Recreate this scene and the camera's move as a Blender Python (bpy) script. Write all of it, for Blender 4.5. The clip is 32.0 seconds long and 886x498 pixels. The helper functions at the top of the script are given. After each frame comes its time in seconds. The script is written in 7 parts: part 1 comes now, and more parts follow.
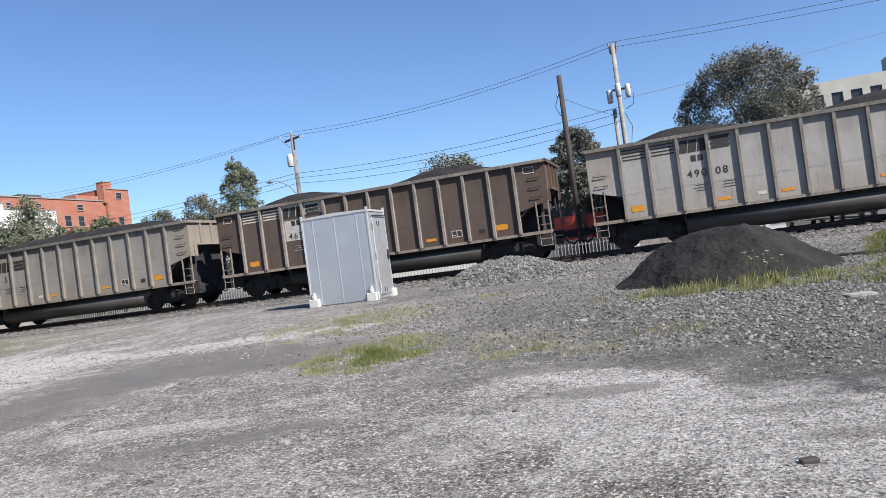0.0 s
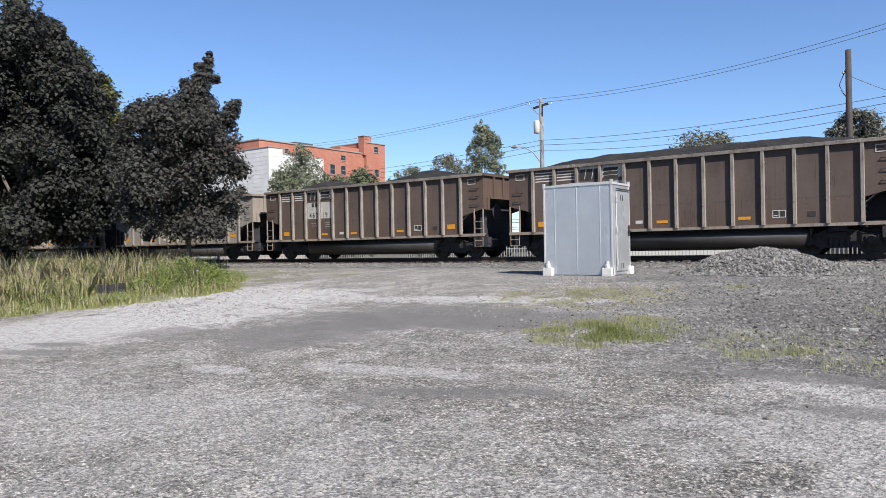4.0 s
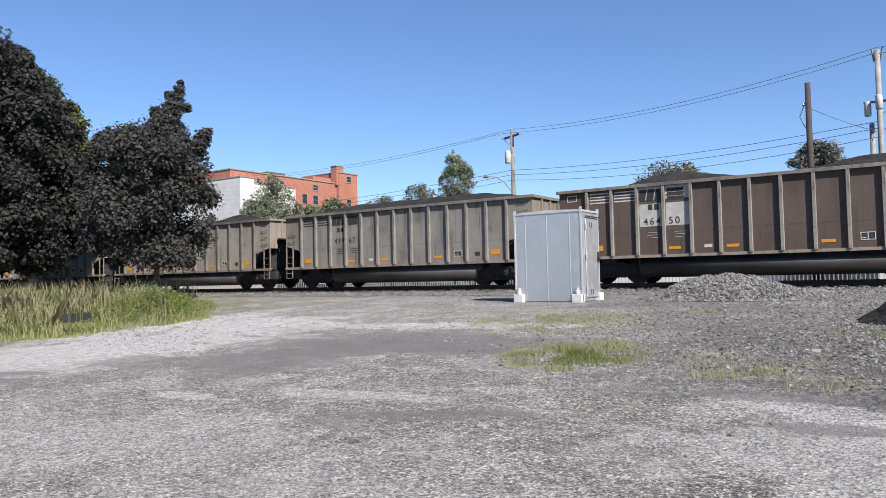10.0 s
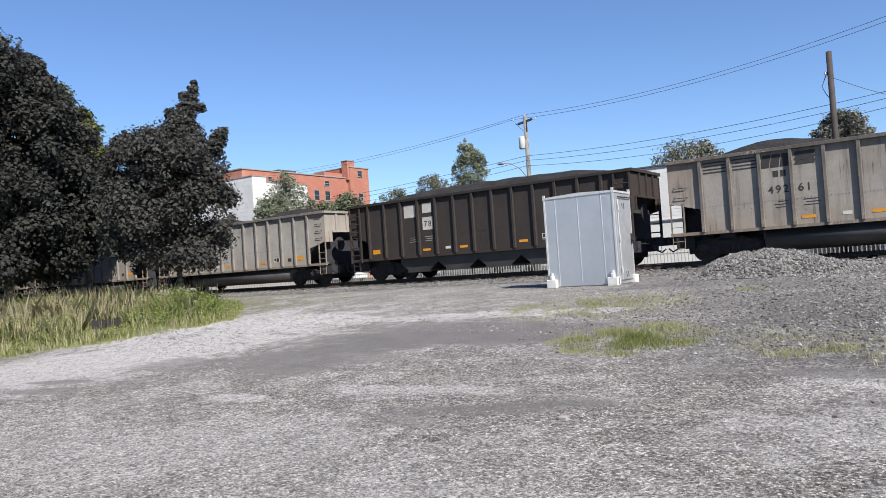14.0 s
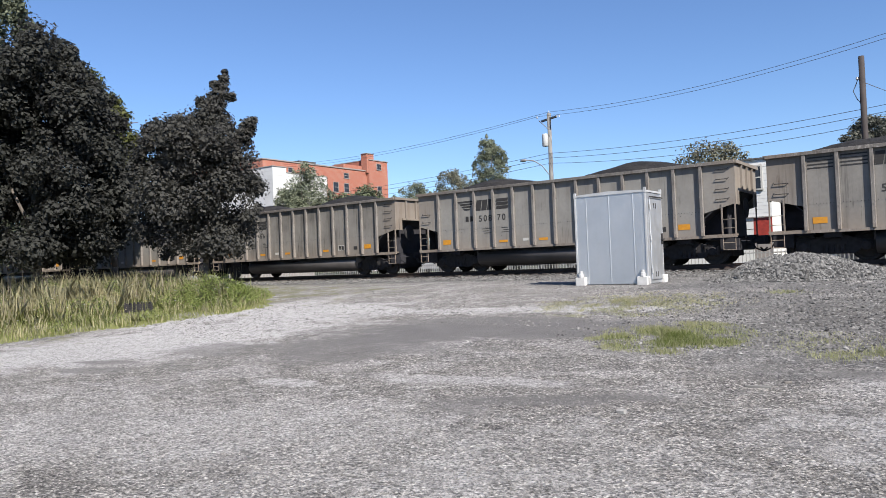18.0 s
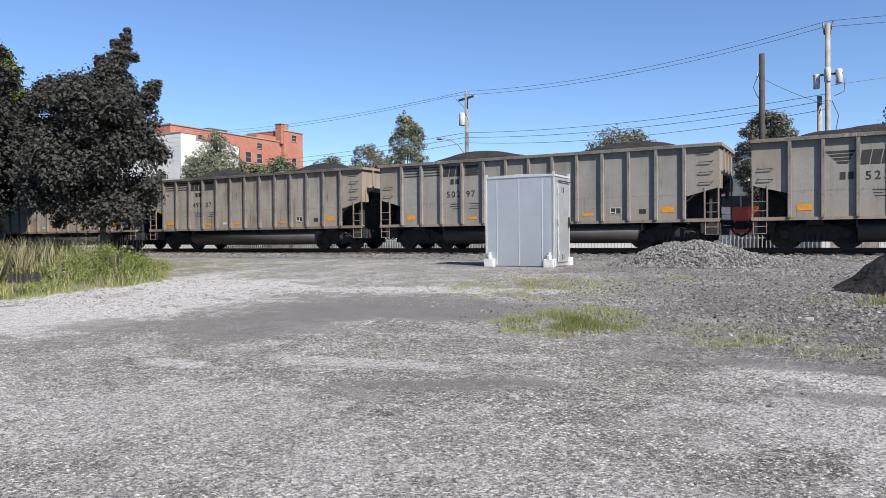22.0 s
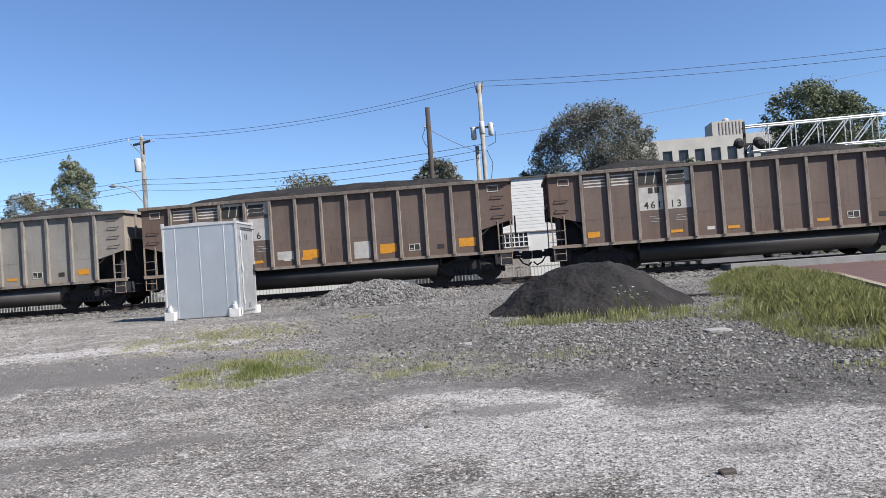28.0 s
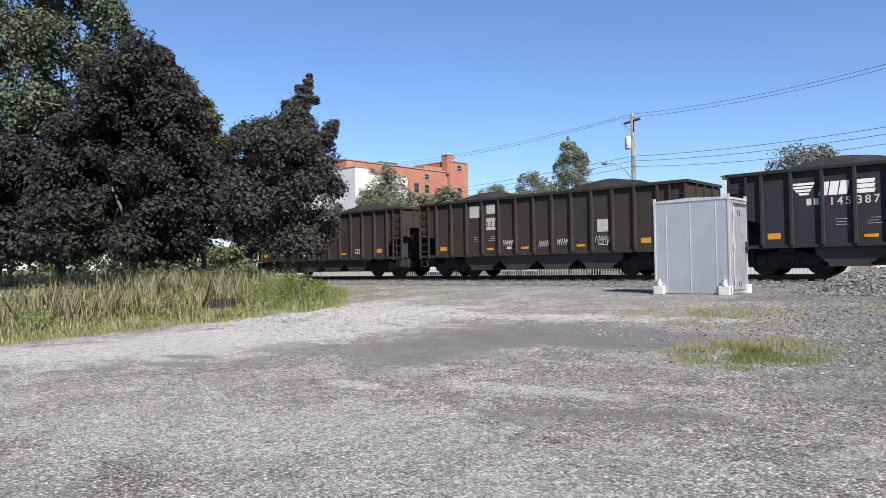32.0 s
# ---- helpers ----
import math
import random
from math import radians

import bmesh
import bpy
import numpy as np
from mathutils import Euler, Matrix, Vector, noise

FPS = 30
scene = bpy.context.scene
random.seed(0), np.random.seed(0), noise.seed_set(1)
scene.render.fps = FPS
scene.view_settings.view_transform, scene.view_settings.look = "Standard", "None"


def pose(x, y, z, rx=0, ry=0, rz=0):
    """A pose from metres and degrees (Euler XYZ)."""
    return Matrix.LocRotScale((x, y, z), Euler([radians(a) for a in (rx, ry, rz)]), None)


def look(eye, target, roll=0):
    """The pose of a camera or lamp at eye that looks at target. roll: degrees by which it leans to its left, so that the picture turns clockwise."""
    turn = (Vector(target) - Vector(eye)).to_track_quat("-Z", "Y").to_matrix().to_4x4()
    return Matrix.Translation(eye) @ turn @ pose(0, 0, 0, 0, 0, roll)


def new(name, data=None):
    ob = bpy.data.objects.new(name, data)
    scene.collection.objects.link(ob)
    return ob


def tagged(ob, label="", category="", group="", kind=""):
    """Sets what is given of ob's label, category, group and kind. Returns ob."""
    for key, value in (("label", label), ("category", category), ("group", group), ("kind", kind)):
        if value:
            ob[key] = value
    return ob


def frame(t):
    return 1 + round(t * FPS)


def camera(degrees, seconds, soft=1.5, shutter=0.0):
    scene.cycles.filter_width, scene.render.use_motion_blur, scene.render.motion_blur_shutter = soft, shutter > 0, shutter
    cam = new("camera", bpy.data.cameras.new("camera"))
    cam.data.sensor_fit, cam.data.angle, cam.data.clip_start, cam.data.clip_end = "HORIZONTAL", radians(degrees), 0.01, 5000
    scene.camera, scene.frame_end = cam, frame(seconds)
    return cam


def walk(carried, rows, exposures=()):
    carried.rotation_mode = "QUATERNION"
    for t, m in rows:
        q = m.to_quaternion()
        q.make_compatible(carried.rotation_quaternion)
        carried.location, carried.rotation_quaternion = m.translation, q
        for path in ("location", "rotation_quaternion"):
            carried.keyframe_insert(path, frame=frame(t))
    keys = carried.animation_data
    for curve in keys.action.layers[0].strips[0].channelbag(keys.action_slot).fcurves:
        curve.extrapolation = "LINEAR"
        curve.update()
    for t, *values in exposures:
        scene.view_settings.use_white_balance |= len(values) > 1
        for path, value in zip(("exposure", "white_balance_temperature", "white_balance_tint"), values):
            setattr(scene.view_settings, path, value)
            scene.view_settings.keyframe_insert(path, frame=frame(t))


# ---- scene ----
cam = camera(63.2, 32.0, 0.8)
PATH = [
    (0, (0.19, -0.062, 1.181), (-0.415, 1.844, 1.211), -7.7),
    (0.5, (0.145, -0.007, 1.129), (-0.638, 1.831, 1.06), -7.5),
    (1, (0.113, 0.015, 1.116), (-0.78, 1.801, 1.006), -4.4),
    (1.5, (0.046, 0.029, 1.117), (-0.907, 1.786, 1.042), -3.9),
    (2, (0.04, 0.045, 1.127), (-0.949, 1.78, 1.019), -4.7),
    (2.5, (0.007, 0.012, 1.149), (-1.058, 1.704, 1.159), -5.3),
    (3, (0.032, 0.029, 1.129), (-1.222, 1.587, 1.155), -3.5),
    (3.5, (0.024, -0.016, 1.16), (-1.214, 1.554, 1.205), -1.2),
    (4, (0.002, 0.004, 1.191), (-1.175, 1.621, 1.186), -1.1),
    (4.5, (0.001, 0.006, 1.208), (-1.132, 1.653, 1.253), -1.1),
    (6.5, (0.06, -0.004, 1.146), (-1.082, 1.637, 1.115), -2.8),
    (7, (0.049, -0.016, 1.159), (-1.052, 1.652, 1.1), -1.6),
    (7.5, (0.064, 0.042, 1.14), (-1.032, 1.714, 1.086), -1.5),
    (8, (0.06, 0.017, 1.132), (-0.942, 1.743, 1.254), -5.1),
    (8.5, (0.052, 0.052, 1.132), (-1.012, 1.744, 1.202), -4.8),
    (9, (0.077, 0.016, 1.107), (-1.108, 1.621, 1.253), -4.7),
    (9.5, (0.056, 0.012, 1.108), (-1.106, 1.639, 1.18), -2.7),
    (10, (0.057, -0.006, 1.11), (-1.056, 1.654, 1.187), -1.3),
    (10.5, (0.049, 0.0, 1.104), (-1.087, 1.642, 1.205), -1.3),
    (11, (0.049, -0.008, 1.106), (-1.148, 1.593, 1.15), -1.5),
    (11.5, (0.04, 0.017, 1.129), (-1.093, 1.664, 1.151), -1.3),
    (12, (-0.008, 0.001, 1.111), (-1.114, 1.668, 1.103), -1.1),
    (12.5, (-0.043, -0.031, 1.118), (-1.276, 1.542, 1.2), -0.4),
    (13, (-0.123, -0.064, 1.083), (-1.321, 1.537, 1.119), -0.9),
    (13.5, (-0.327, -0.016, 1.063), (-1.478, 1.619, 1.036), -1.2),
    (14, (-0.535, -0.012, 1.105), (-1.676, 1.63, 1.157), -3.9),
    (14.5, (-0.628, -0.098, 1.072), (-1.679, 1.603, 1.131), 0.0),
    (16.5, (-0.856, -0.373, 1.115), (-1.925, 1.317, 1.161), -0.4),
    (17, (-0.818, -0.378, 1.116), (-1.892, 1.307, 1.214), -1.1),
    (17.5, (-0.806, -0.356, 1.104), (-1.879, 1.331, 1.161), -3.0),
    (18, (-0.813, -0.352, 1.095), (-1.987, 1.267, 1.136), -2.2),
    (18.5, (-0.769, -0.307, 1.117), (-2.032, 1.242, 1.197), -0.6),
    (19, (-0.741, -0.301, 1.098), (-2.119, 1.149, 1.117), -0.7),
    (19.5, (-0.732, -0.271, 1.111), (-2.109, 1.179, 1.076), -2.9),
    (20, (-0.803, -0.24, 1.11), (-2.164, 1.22, 0.985), 0.9),
    (20.5, (-0.778, -0.228, 1.127), (-2.108, 1.263, 1.044), -0.1),
    (21, (-0.761, -0.216, 1.15), (-2.015, 1.343, 1.136), -2.5),
    (21.5, (-0.767, -0.143, 1.148), (-1.824, 1.555, 1.157), -0.5),
    (22, (-0.761, -0.152, 1.146), (-1.739, 1.593, 1.116), -0.5),
    (22.5, (-0.757, -0.168, 1.151), (-1.749, 1.568, 1.191), 1.4),
    (23, (-0.758, -0.204, 1.144), (-1.806, 1.497, 1.227), 1.3),
    (23.5, (-0.732, -0.231, 1.117), (-1.85, 1.423, 1.232), -0.4),
    (24, (-0.731, -0.194, 1.13), (-1.866, 1.445, 1.287), -2.0),
    (24.5, (-0.699, -0.18, 1.146), (-1.725, 1.526, 1.336), -3.2),
    (26.5, (-0.548, -0.015, 1.097), (-1.475, 1.752, 1.224), -2.9),
    (27, (-0.502, -0.004, 1.094), (-1.163, 1.883, 1.137), -1.9),
    (27.5, (-0.451, -0.146, 1.098), (-0.752, 1.831, 1.136), -3.1),
    (28, (-0.459, -0.199, 1.138), (-0.645, 1.792, 1.199), -4.1),
    (28.5, (-0.458, -0.25, 1.121), (-0.857, 1.707, 1.229), -3.9),
    (29, (-0.565, -0.186, 1.099), (-1.282, 1.677, 1.229), -4.9),
    (29.5, (-0.595, -0.196, 1.112), (-1.504, 1.583, 1.198), -5.4),
    (30, (-0.647, -0.226, 1.12), (-1.607, 1.528, 1.193), -3.8),
    (30.5, (-0.704, -0.22, 1.113), (-1.782, 1.464, 1.157), -2.5),
    (31, (-0.712, -0.262, 1.125), (-1.951, 1.306, 1.216), -1.6),
    (31.5, (-0.71, -0.273, 1.161), (-2.02, 1.236, 1.251), -1.0),
    (32, (-0.689, -0.276, 1.163), (-2.034, 1.204, 1.213), -0.9),
]
walk(cam, [(t, look(eye, target, roll)) for t, eye, target, roll in PATH])

# ---- daylight ----
SUN_AZ, SUN_EL = 27.0, 42.0  # degrees towards -y from +x, and above the horizon
world = bpy.data.worlds.new("sky")
scene.world = world
world.use_nodes = True
wn = world.node_tree
sky = wn.nodes.new("ShaderNodeTexSky")
sky.sky_type = "NISHITA"
sky.sun_disc = False
sky.sun_elevation = radians(SUN_EL)
sky.sun_rotation = radians(90 + SUN_AZ)
sky.air_density, sky.dust_density, sky.ozone_density = 1.0, 0.1, 4.0
wn.nodes["Background"].inputs["Strength"].default_value = 0.0604
tint = wn.nodes.new("ShaderNodeMix")
tint.data_type, tint.blend_type = "RGBA", "MULTIPLY"
tint.inputs[0].default_value = 1.0
tint.inputs[7].default_value = (0.885, 0.985, 1.17, 1)
wn.links.new(sky.outputs[0], tint.inputs[6])
wn.links.new(tint.outputs[2], wn.nodes["Background"].inputs["Color"])

sun_data = bpy.data.lights.new("sun", "SUN")
sun_data.energy, sun_data.angle, sun_data.color = 5.0, radians(0.53), (1.0, 0.945, 0.875)
sun = new("sun", sun_data)
az = radians(-SUN_AZ)
sun.matrix_world = look((60 * math.cos(az), 60 * math.sin(az), 60 * math.tan(radians(SUN_EL))), (0, 0, 0))
scene.view_settings.exposure = 1.15


# ---- materials ----
class Nodes:
    """Short hand for building a node material."""

    def __init__(self, name, rough=0.7, metal=0.0):
        self.mat = bpy.data.materials.new(name)
        self.mat.use_nodes = True
        self.tree = self.mat.node_tree
        self.bsdf = self.tree.nodes["Principled BSDF"]
        self.bsdf.inputs["Roughness"].default_value = rough
        self.bsdf.inputs["Metallic"].default_value = metal
        self.coord = self.tree.nodes.new("ShaderNodeTexCoord").outputs["Object"]

    def link(self, a, b):
        self.tree.links.new(a, b)

    def noise(self, scale, detail=4.0, rough=0.55, vec=None, stretch=None):
        n = self.tree.nodes.new("ShaderNodeTexNoise")
        n.inputs["Scale"].default_value, n.inputs["Detail"].default_value = scale, detail
        n.inputs["Roughness"].default_value = rough
        vec = vec or self.coord
        if stretch:
            m = self.tree.nodes.new("ShaderNodeMapping")
            m.inputs["Scale"].default_value = stretch
            self.link(vec, m.inputs["Vector"])
            vec = m.outputs[0]
        self.link(vec, n.inputs["Vector"])
        return n.outputs["Fac"]

    def voronoi(self, scale, out="Distance", feature="F1"):
        n = self.tree.nodes.new("ShaderNodeTexVoronoi")
        n.feature = feature
        n.inputs["Scale"].default_value = scale
        self.link(self.coord, n.inputs["Vector"])
        return n.outputs[out]

    def cells(self, scale):
        """One random value for each cell."""
        s = self.tree.nodes.new("ShaderNodeSeparateColor")
        self.link(self.voronoi(scale, "Color"), s.inputs[0])
        return s.outputs[0]

    def ramp(self, fac, *stops):
        r = self.tree.nodes.new("ShaderNodeValToRGB")
        while len(r.color_ramp.elements) < len(stops):
            r.color_ramp.elements.new(0.5)
        for e, (p, c) in zip(r.color_ramp.elements, stops):
            e.position = p
            e.color = (*c, 1) if isinstance(c, tuple) else (c, c, c, 1)
        self.link(fac, r.inputs[0])
        return r.outputs[0]

    def mix(self, fac, a, b, mode="MIX"):
        m = self.tree.nodes.new("ShaderNodeMix")
        m.data_type, m.blend_type = "RGBA", mode
        for sock, v in ((m.inputs[0], fac), (m.inputs[6], a), (m.inputs[7], b)):
            if isinstance(v, (int, float)):
                sock.default_value = v if sock.type == "VALUE" else (v, v, v, 1)
            elif isinstance(v, tuple):
                sock.default_value = (*v, 1)
            else:
                self.link(v, sock)
        return m.outputs[2]

    def math(self, op, a, b=0.0, clamp=False):
        m = self.tree.nodes.new("ShaderNodeMath")
        m.operation, m.use_clamp = op, clamp
        for sock, v in zip(m.inputs, (a, b)):
            if isinstance(v, (int, float)):
                sock.default_value = v
            else:
                self.link(v, sock)
        return m.outputs[0]

    def axis(self, n):
        s = self.tree.nodes.new("ShaderNodeSeparateXYZ")
        self.link(self.coord, s.inputs[0])
        return s.outputs[n]

    def random(self):
        return self.tree.nodes.new("ShaderNodeObjectInfo").outputs["Random"]

    def island(self):
        return self.tree.nodes.new("ShaderNodeNewGeometry").outputs["Random Per Island"]

    def spot(self, x, y, rx, ry, turn=0.0, edge=0.35, wobble=None):
        """1 inside an uneven oval on the ground, 0 outside."""
        m = self.tree.nodes.new("ShaderNodeMapping")
        m.vector_type = "TEXTURE"
        m.inputs["Location"].default_value = (x, y, 0)
        m.inputs["Rotation"].default_value = (0, 0, radians(turn))
        m.inputs["Scale"].default_value = (rx, ry, 1e6)
        self.link(self.coord, m.inputs["Vector"])
        v = self.tree.nodes.new("ShaderNodeVectorMath")
        v.operation = "LENGTH"
        self.link(m.outputs[0], v.inputs[0])
        d = v.outputs["Value"]
        if wobble is not None:
            d = self.math("ADD", d, self.math("MULTIPLY", self.math("SUBTRACT", wobble, 0.5), 2.6))
        n = self.tree.nodes.new("ShaderNodeMapRange")
        n.interpolation_type = "SMOOTHSTEP"
        n.inputs["From Min"].default_value, n.inputs["From Max"].default_value = 1 + edge, 1 - edge
        self.link(d, n.inputs["Value"])
        return n.outputs[0]

    def color(self, out):
        if isinstance(out, tuple):
            self.bsdf.inputs["Base Color"].default_value = (*out, 1)
        else:
            self.link(out, self.bsdf.inputs["Base Color"])
        return self

    def bump(self, height, strength=0.4, distance=0.02):
        b = self.tree.nodes.new("ShaderNodeBump")
        b.inputs["Strength"].default_value, b.inputs["Distance"].default_value = strength, distance
        self.link(height, b.inputs["Height"])
        self.link(b.outputs[0], self.bsdf.inputs["Normal"])
        return self

    def rough(self, out):
        self.link(out, self.bsdf.inputs["Roughness"])
        return self


def scaled(c, k):
    return tuple(min(1.0, v * k) for v in c)


def plain(name, c, rough=0.6, metal=0.0, vary=0.25, scale=6.0, bump=0.0):
    n = Nodes(name, rough, metal)
    n.color(n.mix(n.ramp(n.noise(scale), (0.3, 0.0), (0.7, 1.0)), scaled(c, 1 - vary), scaled(c, 1 + vary)))
    if bump:
        n.bump(n.noise(scale * 6, 3), bump, 0.01)
    return n.mat


def leafy(name, dark, light, scale=0.6, gloss=0.5, through_leaf=0.25):
    n = Nodes(name, gloss)
    c = n.mix(n.island(), dark, light)
    c = n.mix(n.ramp(n.noise(scale), (0.35, 0.0), (0.65, 1.0)), c, scaled(light, 0.8))
    n.color(c)
    n.bsdf.inputs["Specular IOR Level"].default_value = 0.12
    glow = n.tree.nodes.new("ShaderNodeBsdfTranslucent")
    both = n.tree.nodes.new("ShaderNodeMixShader")
    both.inputs[0].default_value = through_leaf
    n.link(c, glow.inputs[0])
    n.link(n.bsdf.outputs[0], both.inputs[1])
    n.link(glow.outputs[0], both.inputs[2])
    n.link(both.outputs[0], n.tree.nodes["Material Output"].inputs[0])
    return n.mat


def weathered(name, base, dirt, streak=0.5, stain=(0.22, 0.165, 0.12), flaked=False):
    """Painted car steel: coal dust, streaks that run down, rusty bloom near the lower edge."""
    n = Nodes(name, 0.66)
    n.bsdf.inputs["Specular IOR Level"].default_value = 0.25
    fine = n.noise(9, 6, 0.6)
    big = n.noise(0.7, 4)
    run = n.noise(1.0, 5, 0.6, stretch=(3.2, 3.2, 0.22))
    drip = n.noise(1.0, 4, 0.65, stretch=(7.0, 7.0, 0.35))
    c = n.mix(n.ramp(fine, (0.25, 0.0), (0.75, 1.0)), scaled(base, 0.90), scaled(base, 1.08))
    c = n.mix(n.ramp(big, (0.4, 0.0), (0.72, 0.55)), c, dirt)
    c = n.mix(n.ramp(run, (0.52, 0.0), (0.74, streak)), c, scaled(dirt, 0.7))
    c = n.mix(n.ramp(drip, (0.60, 0.0), (0.74, min(1.0, streak))), c, scaled(dirt, 0.35))
    thin = n.noise(1.0, 3, 0.7, stretch=(16.0, 16.0, 0.5))
    c = n.mix(n.ramp(n.math("MULTIPLY", thin, n.math("ADD", big, 0.5)), (0.64, 0.0), (0.76, min(1.0, streak * 1.2))), c, scaled(dirt, 0.25))
    rim = n.math("ADD", n.axis(2), n.math("MULTIPLY", n.math("ADD", run, fine), 0.9))
    c = n.mix(n.ramp(n.math("SUBTRACT", rim, 3.85), (0.0, 0.0), (1.0, 0.7)), c, scaled(dirt, 0.55))
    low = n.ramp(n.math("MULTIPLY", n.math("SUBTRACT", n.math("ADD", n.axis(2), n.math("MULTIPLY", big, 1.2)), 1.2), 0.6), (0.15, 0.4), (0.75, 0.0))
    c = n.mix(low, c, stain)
    ends = n.math("ADD", n.math("ABSOLUTE", n.axis(0)), n.math("MULTIPLY", n.math("ADD", big, run), 1.4))
    c = n.mix(n.ramp(n.math("MULTIPLY", n.math("SUBTRACT", ends, 6.6), 0.5), (0.0, 0.0), (0.9, 0.34)), c, stain)
    if flaked:
        chip = n.math("MULTIPLY", n.noise(1.0, 4, 0.7, stretch=(26.0, 26.0, 11.0)), n.math("ADD", n.noise(1.3, 3), 0.5))
        c = n.mix(n.ramp(chip, (0.60, 0.0), (0.68, 0.5)), c, (0.33, 0.305, 0.28))
        c = n.mix(n.ramp(chip, (0.36, 0.5), (0.42, 0.0)), c, scaled(dirt, 0.6))
    n.color(c)
    n.bump(fine, 0.12, 0.01)
    return n.mat


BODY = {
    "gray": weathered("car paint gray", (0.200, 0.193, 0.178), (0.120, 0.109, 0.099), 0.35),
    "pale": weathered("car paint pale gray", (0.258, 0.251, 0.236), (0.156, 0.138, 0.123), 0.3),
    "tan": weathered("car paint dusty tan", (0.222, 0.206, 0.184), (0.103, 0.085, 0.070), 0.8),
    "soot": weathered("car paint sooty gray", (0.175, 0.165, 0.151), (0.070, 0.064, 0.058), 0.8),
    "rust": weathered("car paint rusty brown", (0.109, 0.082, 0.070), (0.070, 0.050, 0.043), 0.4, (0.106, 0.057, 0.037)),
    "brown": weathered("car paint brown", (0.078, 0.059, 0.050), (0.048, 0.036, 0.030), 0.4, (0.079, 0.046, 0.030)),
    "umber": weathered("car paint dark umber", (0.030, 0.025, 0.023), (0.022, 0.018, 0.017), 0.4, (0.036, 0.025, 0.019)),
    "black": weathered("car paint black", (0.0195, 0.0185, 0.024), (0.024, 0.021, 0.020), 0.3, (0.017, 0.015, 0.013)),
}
GREY_STAKE = weathered("stake paint grimy gray", (0.172, 0.161, 0.148), (0.091, 0.077, 0.069), 0.5, flaked=True)
STAKE = {
    "gray": GREY_STAKE, "pale": GREY_STAKE, "tan": weathered("stake paint dark gray-brown", (0.118, 0.107, 0.098), (0.066, 0.056, 0.050), 0.5, flaked=True), "soot": GREY_STAKE, "umber": BODY["umber"], "black": BODY["black"],
    "rust": weathered("stake paint rusty brown", (0.178, 0.156, 0.136), (0.079, 0.059, 0.050), 0.5, flaked=True),
    "brown": weathered("stake paint dusty gray", (0.213, 0.193, 0.174), (0.083, 0.066, 0.057), 0.5, flaked=True),
}
# Near-black: the shade beneath the cars is put into these two colours.
M_UNDER = plain("shade-black underframe", (0.0145, 0.0138, 0.0175), 0.95, 0.0, 0.4, 3.0)
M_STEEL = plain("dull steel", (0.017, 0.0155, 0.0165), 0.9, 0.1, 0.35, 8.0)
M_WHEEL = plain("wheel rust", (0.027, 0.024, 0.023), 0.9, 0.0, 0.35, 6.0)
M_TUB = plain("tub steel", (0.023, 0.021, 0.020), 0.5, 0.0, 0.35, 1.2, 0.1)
M_TUB_PALE = plain("grey tub steel", (0.044, 0.040, 0.039), 0.48, 0.0, 0.3, 1.2, 0.1)
M_AMBER = plain("amber reflector", (0.421, 0.184, 0.014), 0.4, 0.0, 0.15, 8.0)
M_WHITE = plain("white marking", (0.380, 0.366, 0.339), 0.6, 0.0, 0.12, 5.0)
M_PATCH = plain("dusty white patch", (0.310, 0.298, 0.278), 0.6, 0.0, 0.15, 5.0)
M_BRIGHT = plain("bright white marking", (0.56, 0.55, 0.53), 0.6, 0.0, 0.1, 5.0)
M_INK = plain("dark marking", (0.016, 0.015, 0.015), 0.8, 0.0, 0.2, 5.0)
M_SCRAWL = plain("faded scrawl paint", (0.244, 0.238, 0.231), 0.6, 0.0, 0.2, 5.0)


def coal_material(name="coal", k=1.0):
    n = Nodes(name, 0.9)
    n.bsdf.inputs["Specular IOR Level"].default_value = 0.2
    lumps = n.voronoi(9.0)
    c = n.mix(n.ramp(n.noise(1.6), (0.35, 0.0), (0.7, 1.0)), scaled((0.010, 0.0095, 0.010), k), scaled((0.024, 0.022, 0.021), k))
    c = n.mix(n.ramp(n.noise(30, 3), (0.62, 0.0), (0.72, 0.5)), c, (0.06, 0.056, 0.053))
    n.color(c)
    n.bump(n.math("ADD", lumps, n.noise(14, 5)), 0.6, 0.05)
    return n.mat


M_COAL = coal_material()
M_FINES = coal_material("coal fines", 0.85)


